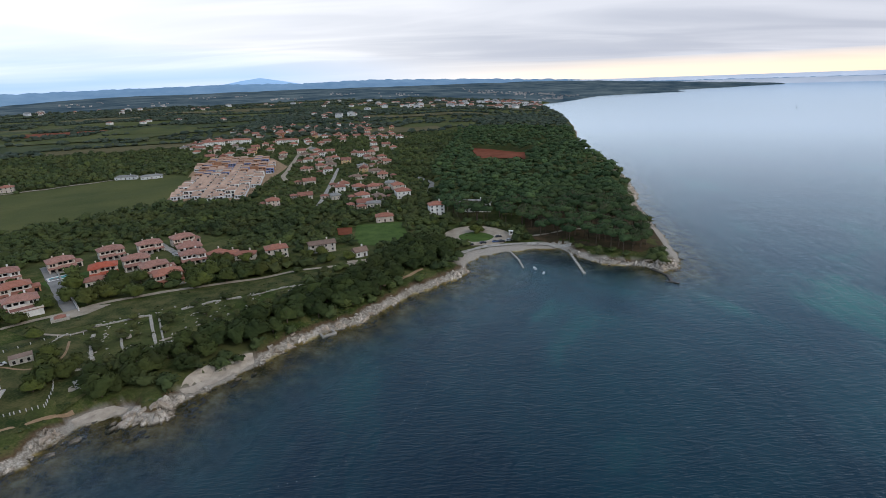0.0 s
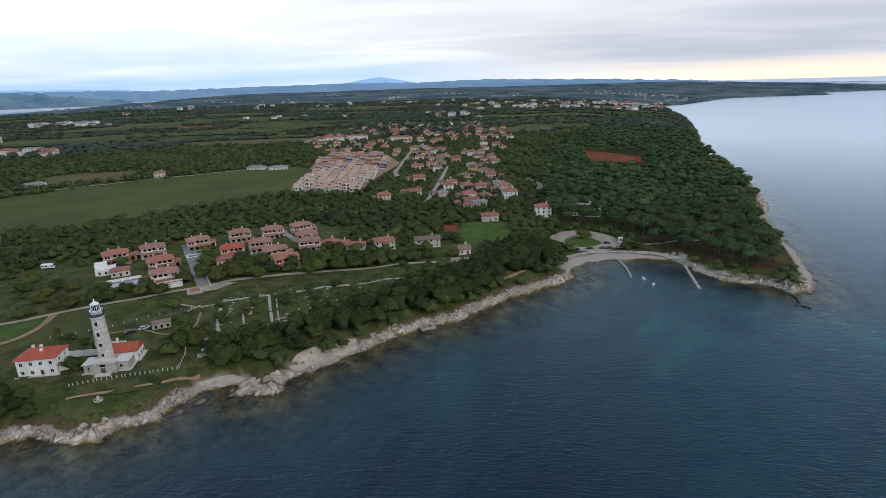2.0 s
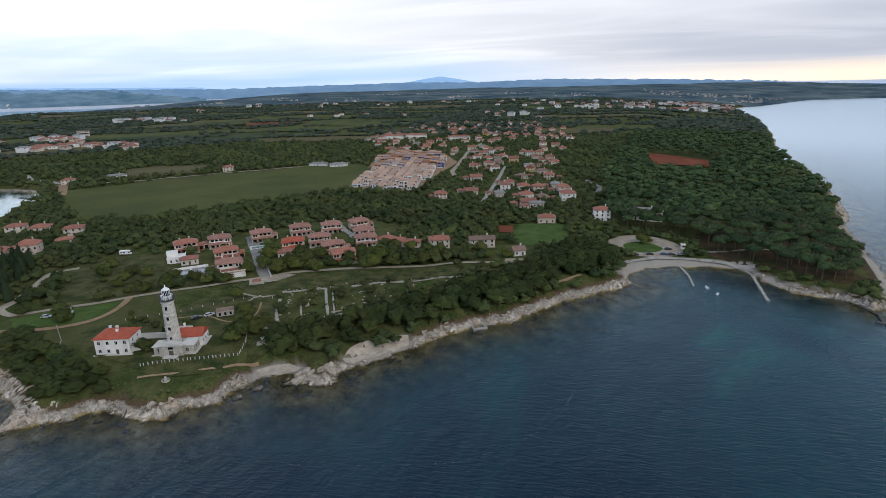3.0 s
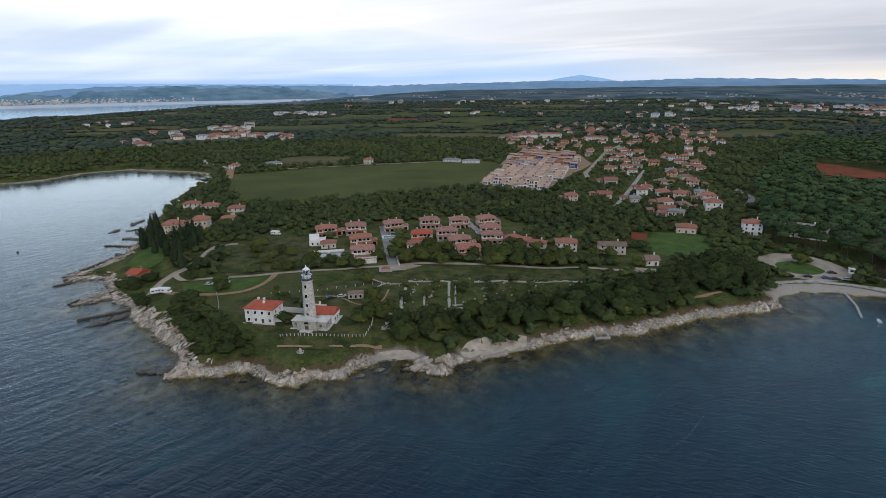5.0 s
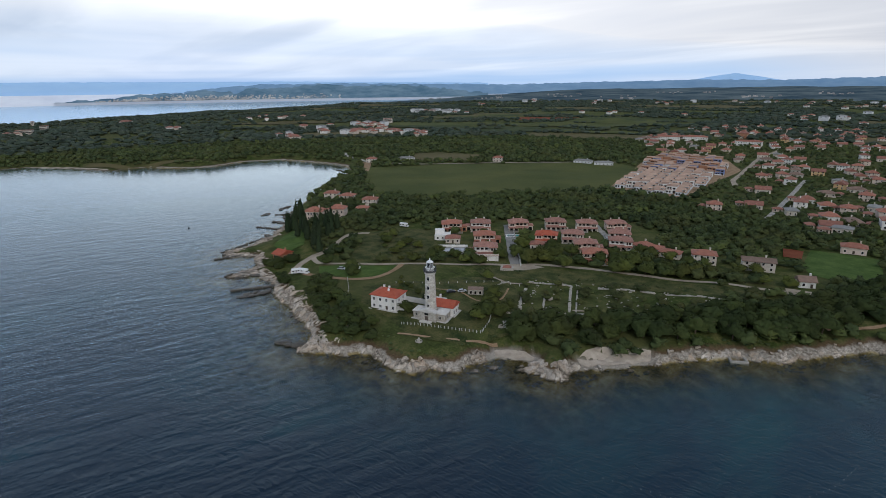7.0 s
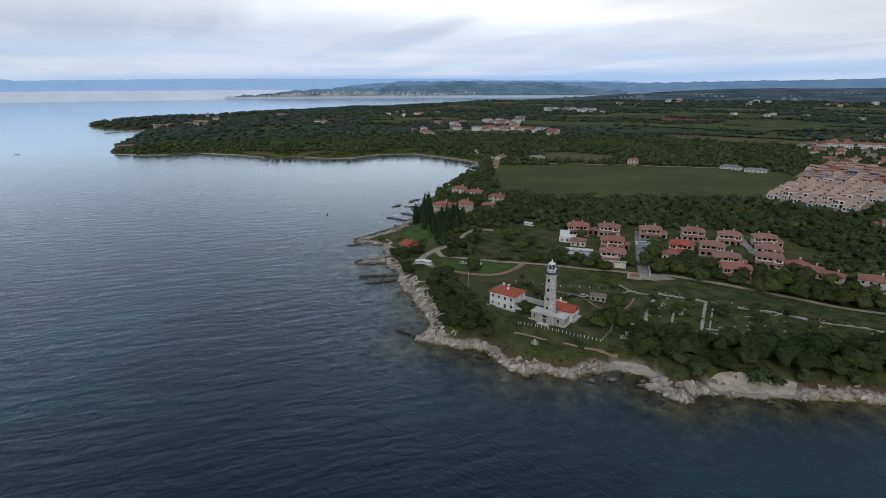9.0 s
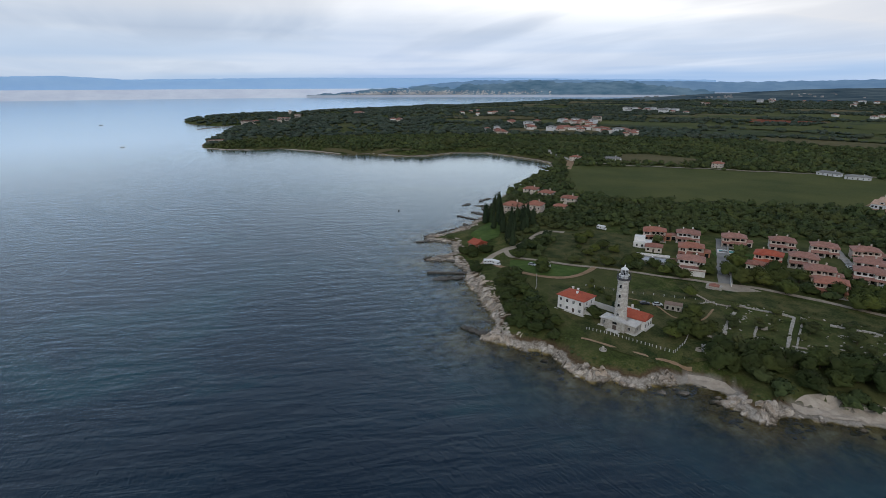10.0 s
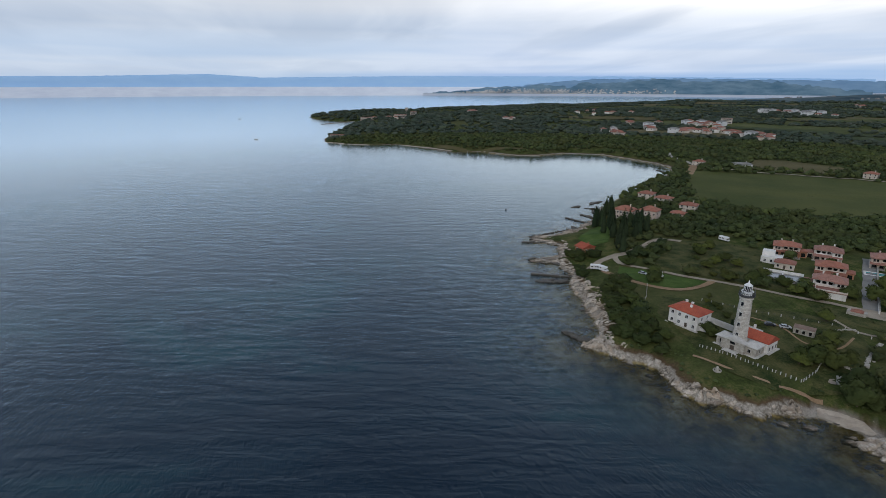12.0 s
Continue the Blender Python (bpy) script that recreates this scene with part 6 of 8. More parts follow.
def build_town():
    kinds = [house("town_house", "white village house with a broad orange tile roof", 11, 10, 3.5, 2.6, M_WHITE, M_TILE_ORANGE, "village houses", storeys=1),
             house("town_house", "cream village house with an old gabled tile roof", 12, 9, 3.4, 2.6, M_CREAM, M_TILE, "village houses", hip=False, storeys=1),
             house("town_house", "rosy village house with an orange tile roof", 10.5, 10, 4.8, 2.5, M_PINKWALL, M_TILE_ORANGE, "village houses"),
             house("town_house", "low village house with a brown tile roof", 13, 9, 3.0, 2.2, M_CREAM, M_TILE_BROWN, "village houses", storeys=1),
             house("town_house", "tall white village house with a red roof", 10.5, 9, 5.6, 2.4, M_WHITE, M_TILE, "village houses", windows=4),
             house("town_house", "ochre village house with an old tile roof", 12, 9.5, 4.6, 2.6, M_OCHREWALL, M_TILE, "village houses", hip=False),
             house("town_house", "cream house with a grey flat-pitched roof", 11, 8, 3.6, 1.4, M_CREAM, M_TILE_GREY, "village houses", windows=4, storeys=1)]
    rng = np.random.RandomState(5)
    spots = {i: [] for i in range(7)}
    extra = []
    while len(extra) < 74:
        x, y = rng.uniform(-410, -20), rng.uniform(640, 1190)
        if inside(TOWN, np.array([x]), np.array([y]))[0] and min(math.hypot(x - a, y - b_) for a, b_ in TOWN_NEAR + TOWN_FAR + extra) > 14.5 and not inside(COMPLEX, np.array([x]), np.array([y]))[0]:
            extra.append((x, y))
    for j, (x, y) in enumerate(TOWN_NEAR + TOWN_FAR + extra):
        spots[rng.choice(7, p=(0.22, 0.2, 0.2, 0.13, 0.08, 0.09, 0.08))].append((x, y, rng.choice((5, 20, 95, 110)) + rng.uniform(-6, 6)))
    for i in range(7):
        if spots[i]:
            place(kinds[i], spots[i])
    shed = house("garden_shed", "small low garden building with an old tile roof", 6.5, 5, 2.5, 1.3, M_PINKWALL, M_TILE, "garden sheds", windows=2, storeys=1, chimney=False, category="shed")
    place(shed, [(x + rng.choice((-1, 1)) * rng.uniform(8.5, 12), y + rng.uniform(-7, 7), rng.choice((5, 20, 95, 110))) for x, y in TOWN_NEAR + TOWN_FAR if rng.rand() < 0.75])
    W = house("white_house", "tall white house with a red hipped roof by the beach", 11, 9, 7.6, 2.2, M_WHITE, M_TILE_ORANGE, windows=3, storeys=3)
    place(W, [(-4, 391, 10)])
    W = house("white_house", "white gabled house with a red roof and grey annex", 12, 12, 6.2, 2.6, M_WHITE, M_TILE_ORANGE, windows=3)
    place(W, [(-33, 459, 15)])
    W = house("brick_house", "low brick-red house with a tiled roof and awning", 12, 8, 4.0, 2.0, M_PINKWALL, M_TILE_ORANGE, windows=3, storeys=1)
    place(W, [(-41, 376, 10)])
    W = house("guest_house", "long white guest house under the pines", 26, 10, 7.0, 1.6, M_WHITE, M_TILE_GREY, windows=8, storeys=2)
    place(W, [(24, 398, -4)])
    W = house("dark_red_house", "large dark red house at the village edge", 18, 14, 8.0, 2.6, M_BRICKWALL, M_TILE, windows=4)
    place(W, [(-287, 1000, 12)])
    W = house("terrace_row", "long white and rosy terrace with an orange roof", 36, 11, 6.5, 2.2, M_WHITE, M_TILE_ORANGE, windows=10)
    place(W, [(-372, 905, 18), (-335, 925, 14), (-250, 905, 8)])
    # hotel and houses among the cypresses, farm houses
    W = house("hotel", "red-roofed hotel wing behind cypresses", 14, 11, 6.4, 2.8, M_PINKWALL, M_TILE_ORANGE, windows=6)
    place(W, [(-350, 216, 38)])
    W = house("hotel", "rosy hotel wing with an orange hipped roof", 12, 10, 7.5, 2.8, M_PINKWALL, M_TILE_ORANGE, windows=4)
    place(W, [(-339, 229, 38)])
    W = house("house", "house with an orange tile roof behind the hotel", 12, 10, 5.0, 2.0, M_CREAM, M_TILE_ORANGE, windows=3)
    place(W, [(-404, 268, 40), (-386, 272, 30), (-358, 275, 42), (-563, 438, 35), (-445, 552, 30)])
    W = house("cottage", "low cottage with an orange roof", 10, 7, 2.8, 1.6, M_PINKWALL, M_TILE_ORANGE, windows=2, storeys=1)
    place(W, [(-344, 256, 42)])
    W = house("boathouse", "small red-roofed boathouse among shore trees", 7, 9, 3.0, 2.0, M_BRICKWALL, M_TILE_BRIGHT, windows=2, storeys=1, hip=False)
    place(W, [(-286, 152, 12)])
    W = house("farm_building", "long low white farm building beside the pasture", 22, 8, 3.2, 1.8, M_GREYWALL, M_TILE_GREY, windows=5, storeys=1)
    place(W, [(-352, 606, 10), (-325, 608, 30), (-543, 480, 60)])


def build_site():
    """The estate under construction: stepped rows of new terraced houses."""
    def unit(label, wall_mat, roof_mat, flat):
        ob = thing("new_house", label, "house", "new terraced houses")
        if flat:
            part("wall", boxes((-4.4, 4.4, -1.2, 4.6, -0.5, 5.8), (-4.4, 0.6, -4.6, -1.2, -0.5, 3.2), (0.6, 4.4, -2.6, -1.2, -0.5, 5.4)), wall_mat, ob)
            part("roof", boxes((-4.6, 4.6, -1.4, 4.8, 5.8, 6.0), (-4.6, -4.3, -1.4, 4.8, 6.0, 6.6), (-4.3, 4.3, 4.5, 4.8, 6.0, 6.6)), roof_mat, ob)
            part("porch_roof", boxes((-4.2, 0.6, -4.4, -1.2, 3.2, 3.35)), roof_mat, ob)
            for x in (-2.9, -1.0):
                part("opening", boxes((x - 0.7, x + 0.7, -1.28, -1.2, 3.5, 5.2)), M_PANE, ob)
            part("opening", boxes((1.4, 3.4, -2.68, -2.6, 3.3, 5.0)), M_PANE, ob)
        else:
            part("wall", boxes((-4.4, 4.4, -4.2, 4.8, -0.5, 3.3), (0.8, 4.2, -3.6, 0.5, 3.3, 5.2)), wall_mat, ob)
            bm = bmesh.new()
            hip_roof(bm, 8.8, 9.0, 3.3, 3.2, 0.3, 0.22, 0.78, cy=0.3)
            part("roof", bm, roof_mat, ob)
            bm = bmesh.new()
            hip_roof(bm, 3.4, 4.1, 5.2, 0.9, 0.3, 0.18, cx=2.5, cy=-1.55)
            part("dormer_roof", bm, roof_mat, ob)
            part("opening", boxes((1.6, 3.4, -3.68, -3.6, 3.5, 4.9)), M_PANE, ob)
        z0 = -4.6 if flat else -4.2
        for x in (-3.0, -0.8):
            part("opening", boxes((x - 0.7, x + 0.7, z0 - 0.08, z0, 0.1, 2.3)), M_PANE, ob)
        part("opening", boxes((1.4, 3.4, (-2.68 if flat else z0 - 0.08), (-2.6 if flat else z0), 0.1, 2.3)), M_PANE, ob)
        part("garden_wall", boxes((-4.5, -4.2, z0 - 3.2, z0 - 0.1, -0.5, 1.5), (4.2, 4.5, z0 - 3.2, z0 - 0.1, -0.5, 1.5), (-4.2, 2.6, z0 - 3.2, z0 - 2.9, -0.5, 1.2)), M_GREYWALL, ob)
        return ob
    A = unit("new white terraced house with a peach roof", M_GREYWALL, M_TILE_PEACH, False)
    B = unit("new white terraced house with a flat peach roof", M_WHITE, M_TILE_PEACH, True)
    C = unit("unfinished clay-block terraced house", M_BRICKWALL, M_TILE_PEACH, True)
    D = unit("unfinished terraced house wrapped in blue sheeting", M_BLUE, M_TILE_PEACH, True)
    rng = np.random.RandomState(3)
    spots = {0: [], 1: [], 2: [], 3: []}
    poly = [(-240, 478), (-176, 472), (-190, 600), (-194, 655), (-232, 726), (-302, 730), (-296, 670)]
    u, v = np.array((-0.235, 0.972)), np.array((0.972, 0.235))
    for i in range(16):
        for j in range(-1, 11):
            x, y = np.array((-240, 468)) + u * (i * 16.5 + 5 * (j % 3)) + v * (j * 9.4 + 4)
            if inside(poly, np.array([x]), np.array([y]))[0] and rng.rand() < 0.88:
                k_ = 0 if i < 8 else int(rng.choice((2, 2, 3, 0)))
                if i < 8:
                    k_ = int(rng.choice((0, 0, 1)))
                spots[k_].append((x, y, 13.5 + rng.choice((0, 0, 180 if i > 4 else 0))))
    for o, k_ in zip((A, B, C, D), range(4)):
        place(o, spots[k_])


def build_far_villages():
    """Small houses of the villages farther off."""
    def cabin(label, wall_mat, roof_mat, w, d, h):
        ob = thing("far_house", label, "house", "houses of the far villages")
        part("wall", boxes((-w / 2, w / 2, -d / 2, d / 2, -1, h)), wall_mat, ob)
        bm = bmesh.new()
        hip_roof(bm, w, d, h, 2.0, 0.5)
        part("roof", bm, roof_mat, ob)
        for x in (-w / 4, w / 4):
            part("window", boxes((x - 0.8, x + 0.8, -d / 2 - 0.06, -d / 2, h - 2.2, h - 0.7)), M_PANE, ob)
        return ob
    P = [cabin("far white house with a tile roof", M_WHITE, M_TILE, 13, 10, 6.5), cabin("far cream house with an orange roof", M_CREAM, M_TILE_ORANGE, 13, 10, 6),
         cabin("far pale block with a grey roof", M_GREYWALL, M_TILE_GREY, 18, 11, 9)]
    rng = np.random.RandomState(12)
    spots = [[], [], []]
    for cx, cy, n, sx, sy in ((-900, 672, 16, 22, 30), (-985, 775, 16, 30, 25), (-815, 700, 12, 30, 22), (-765, 718, 8, 25, 15), (-912, 525, 7, 22, 14), (-1056, 655, 5, 18, 18), (-962, 644, 5, 15, 15), (-1320, 740, 8, 40, 45), (-1237, 1163, 12, 35, 25), (-1165, 1184, 8, 35, 20), (-1500, 385, 5, 30, 30), (-1216, 436, 4, 18, 14), (-1320, 1840, 7, 45, 40), (-1340, 1570, 4, 30, 20),
                              (-1425, 192, 3, 22, 10), (-1487, 140, 3, 25, 8), (60, 1720, 46, 130, 60), (240, 1900, 70, 90, 110), (310, 2120, 24, 60, 80), (-60, 1900, 20, 110, 50), (-200, 1450, 8, 80, 50), (-1000, 1900, 10, 200, 60), (-560, 2050, 10, 200, 60), (-700, 1420, 5, 80, 40)):
        for _ in range(n):
            x, y = cx + rng.randn() * sx, cy + rng.randn() * sy
            if shore_at(x, y) > 15:
                spots[rng.choice(3, p=(0.45, 0.35, 0.2))].append((x, y, rng.uniform(-25, 40)))
    for o, s in zip(P, spots):
        place(o, s)
    for x, y, w, d, storeys, turn, label in ((-991, 823, 20, 12, 4, 45, "tall white block of flats among trees"), (-1686, 262, 7, 7, 4, 60, "slim pale tower on the wooded spit"), (-1900, 66, 14, 12, 4, 60, "pale tower block at the tip of the spit"),
                                             (-1036, 33, 30, 10, 1, 78, "low white waterside restaurant on the spit"), (-1470, 128, 42, 14, 3, 75, "long pale hotel on the wooded spit"), (-1425, 205, 30, 13, 3, 65, "pale hotel with a flat roof among trees"), (-1485, 250, 14, 12, 4, 60, "tall pale house on the spit")):
        ob = thing("far_block", label, "building", "far tall buildings", at=(x, y), turn=turn)
        h = storeys * 3.1
        part("wall", boxes((-w / 2, w / 2, -d / 2, d / 2, -2, h)), M_CREAM, ob)
        part("roof", boxes((-w / 2 - 0.4, w / 2 + 0.4, -d / 2 - 0.4, d / 2 + 0.4, h, h + 0.5)), M_TILE, ob)
        for f in range(storeys):
            part("balcony_row", boxes((-w / 2 + 0.8, w / 2 - 0.8, -d / 2 - 0.1, -d / 2, f * 3.1 + 0.9, f * 3.1 + 2.3)), M_PANE, ob, "row of dark balcony openings")
        BUILT.append((x, y, max(w, d) * 0.6))


build_lighthouse()
build_villas()
build_town()
build_site()
build_far_villages()

# ---- rocks of the shore ----
def shore_rock_material():
    m, k, b = material("pale_shore_limestone")
    geo = k.n("ShaderNodeNewGeometry")
    pos = geo.outputs["Position"]
    a, f = k.noise(pos, 0.35, 4, 0.6), k.noise(pos, 2.2, 5, 0.7)
    t = k.math("ADD", k.math("MULTIPLY", a, 0.5), k.math("MULTIPLY", f, 0.5))
    c = k.ramp(t, [(0.37, (0.14, 0.12, 0.10)), (0.46, (0.36, 0.315, 0.265)), (0.60, (0.64, 0.58, 0.51))])
    c = k.mix(k.ramp(k.noise(pos, 0.16, 4, 0.6), [(0.44, 0.0), (0.64, 0.7)]), c, (0.34, 0.255, 0.18))
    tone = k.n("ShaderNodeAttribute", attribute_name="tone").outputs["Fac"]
    # random tone by block; in cracks, shade put in as darker colour
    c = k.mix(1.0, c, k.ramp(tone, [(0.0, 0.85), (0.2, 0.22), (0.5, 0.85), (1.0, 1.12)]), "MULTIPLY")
    sep = k.n("ShaderNodeSeparateXYZ")
    k.t.links.new(pos, sep.inputs[0])
    tide = k.math("SUBTRACT", 1.0, k.math("DIVIDE", k.math("ADD", sep.outputs[2], k.math("MULTIPLY", k.math("SUBTRACT", f, 0.5), 1.4)), 0.7), clamp=True)
    c = k.mix(tide, c, (0.075, 0.062, 0.042))
    k.t.links.new(c, b.inputs["Base Color"])
    b.inputs["Roughness"].default_value = 0.9
    b.inputs["Specular IOR Level"].default_value = 0.15
    bump(k, b, f, 0.8, 0.18)
    return m


M_ROCK = shore_rock_material()
M_ROCK_WET = surface("wet_dark_rock", (0.035, 0.030, 0.024), (0.10, 0.085, 0.062), 2.0, 0.55, 7, 0.06, 0.14)


def ico():
    bm = bmesh.new()
    bmesh.ops.create_icosphere(bm, subdivisions=1, radius=1.0)
    V = np.array([v.co[:] for v in bm.verts])
    F = np.array([[v.index for v in f.verts] for f in bm.faces])
    bm.free()
    return V, F


ICO_V, ICO_F = ico()


def rock_mass(name, X, Y, Z, S, seed, mat, label, flat=0.5):
    """Many angular blocks as one mass."""
    rng = np.random.RandomState(seed)
    n, m_ = len(X), len(ICO_V)
    V = np.repeat(ICO_V[None], n, 0) * rng.uniform(0.72, 1.2, (n, m_, 1))
    V = np.sign(V) * np.abs(V) ** 0.5
    sx, sy, sz = S * rng.uniform(0.8, 1.5, n), S * rng.uniform(0.5, 0.9, n), S * rng.uniform(0.35, 0.8, n) * flat * 2
    V = V * np.stack([sx, sy, sz], -1)[:, None]
    lean = rng.uniform(-0.5, 0.5, n)
    V = np.stack([V[..., 0], V[..., 1], V[..., 2] + V[..., 0] * lean[:, None] * 0.5], -1)
    a = radians(60) + 0.45 * rng.randn(n) + 0.6 * waves(X, Y, 40, 17)
    c, s = np.cos(a)[:, None], np.sin(a)[:, None]
    V = np.stack([V[..., 0] * c - V[..., 1] * s + X[:, None], V[..., 0] * s + V[..., 1] * c + Y[:, None], V[..., 2] + Z[:, None]], -1)
    F = (ICO_F[None] + (np.arange(n) * m_)[:, None, None]).reshape(-1, 3)
    me = bpy.data.meshes.new(name)
    me.vertices.add(n * m_)
    me.loops.add(len(F) * 3)
    me.polygons.add(len(F))
    me.vertices.foreach_set("co", np.ascontiguousarray(V.reshape(-1), np.float32))
    me.loops.foreach_set("vertex_index", np.ascontiguousarray(F.reshape(-1), np.int32))
    me.polygons.foreach_set("loop_start", np.arange(0, len(F) * 3, 3, dtype=np.int32))
    me.polygons.foreach_set("loop_total", np.full(len(F), 3, np.int32))
    me.materials.append(mat)
    me.update(calc_edges=True)
    me.polygons.foreach_set("use_smooth", np.full(len(F), False))
    return tagged(new(name, me), label, "rocks", kind="stuff")


def boulder_proto(seed):
    """One large split block of limestone."""
    rng = np.random.RandomState(seed)
    bm = bmesh.new()
    bmesh.ops.create_icosphere(bm, subdivisions=2, radius=1.0)
    for v in bm.verts:
        p = v.co
        q = Vector([math.copysign(abs(c) ** 0.6, c) for c in p])
        k_ = 1 + 0.22 * math.sin(5 * p.x + seed) * math.sin(4 * p.y + 2 * seed) + 0.10 * rng.randn()
        v.co = Vector((q.x * 1.25, q.y * 0.8, q.z * 0.62 + 0.22 * q.x)) * k_
        v.co.z -= 0.16 * (int((q.y + 1) * 2.5) % 2)
    ob = tagged(part("boulder", bm, M_ROCK), "large pale split limestone block at the waterline", "rock", "shore boulders")
    return ob


def hash2(i, j, k_):
    v = np.sin(i * 127.1 + j * 311.7 + k_ * 74.7) * 43758.5453
    return v - np.floor(v)


def cells(x, y, su, sv, turn):
    """Blocks of split rock: each point's nearest block (two numbers), how near its edge, and the place within it."""
    c, s = math.cos(turn), math.sin(turn)
    u, v = (x * c + y * s) / su, (-x * s + y * c) / sv
    iu, iv = np.floor(u), np.floor(v)
    best, second = np.full(x.shape, 9.0), np.full(x.shape, 9.0)
    bi, bj, bu, bv = np.zeros(x.shape), np.zeros(x.shape), np.zeros(x.shape), np.zeros(x.shape)
    for a in (-1, 0, 1):
        for b_ in (-1, 0, 1):
            ci, cj = iu + a, iv + b_
            du, dv = u - ci - hash2(ci, cj, 1), v - cj - hash2(ci, cj, 2)
            q = np.hypot(du, dv)
            near = q < best
            second = np.where(near, best, np.minimum(second, q))
            bi, bj, bu, bv = np.where(near, ci, bi), np.where(near, cj, bj), np.where(near, du, bu), np.where(near, dv, bv)
            best = np.where(near, q, best)
    return bi, bj, second - best, bu, bv


def rock_band(name, line, label, amp=1.0, wide=3.0, step=0.34, reach=11.0):
    """The craggy rock edge: tilted blocks with deep cracks, draped on the shore."""
    L = smooth_line(line, step)
    T = np.gradient(L, axis=0)
    T /= np.hypot(T[:, 0], T[:, 1])[:, None]
    for _ in range(12):
        T[1:-1] = (T[:-2] + T[1:-1] + T[2:]) / 3
    N = np.stack([-T[:, 1], T[:, 0]], 1)
    off = np.arange(-5.0, reach, step)
    X, Y = L[:, 0][:, None] + N[:, 0][:, None] * off, L[:, 1][:, None] + N[:, 1][:, None] * off
    X, Y = X + 0.2 * waves(X, Y, 3.1, 61), Y + 0.2 * waves(X, Y, 2.7, 62)
    d = shore(X, Y)
    lump = waves(X, Y, 24, 55)
    top = wide + 1.4 * lump + 1.1 * waves(X, Y, 9, 57)
    mask = np.clip((d + 2.2) / 1.6, 0, 1) * np.clip((top - d) / 1.8, 0, 1) * np.clip(1.1 - 2.6 * beachy(X, Y), 0, 1)
    wx, wy = X + 0.9 * waves(X, Y, 11, 63), Y + 0.9 * waves(X, Y, 10, 64)
    bi, bj, edge, bu, bv = cells(wx, wy, 6.0, 2.0, radians(66))
    h = 0.1 + 1.9 * hash2(bi, bj, 3) + 1.3 * (hash2(bi, bj, 4) - 0.35) * bu + 0.9 * (hash2(bi, bj, 5) - 0.5) * bv
    h = np.round(h * 2.2) / 2.2 * 0.6 + h * 0.4
    h -= 2.1 * np.clip(1.5 - edge / 0.20, 0, 1)
    ci, cj, e2, _, _ = cells(wx, wy, 1.7, 0.8, radians(66))
    h += 0.36 * (hash2(ci, cj, 6) - 0.5) - 0.45 * np.clip(1.3 - e2 / 0.15, 0, 1)
    Z = height(X, Y, d) + amp * h * mask * (0.55 + 0.45 * np.clip(d / 3, 0, 1)) - 0.9 * (1 - mask)
    # tone differs by block and drops along cracks to deepen their shade
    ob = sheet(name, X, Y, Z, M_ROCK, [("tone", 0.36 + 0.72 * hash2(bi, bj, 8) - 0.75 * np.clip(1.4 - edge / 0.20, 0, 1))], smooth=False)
    tagged(ob, label, "rocks", kind="structure")


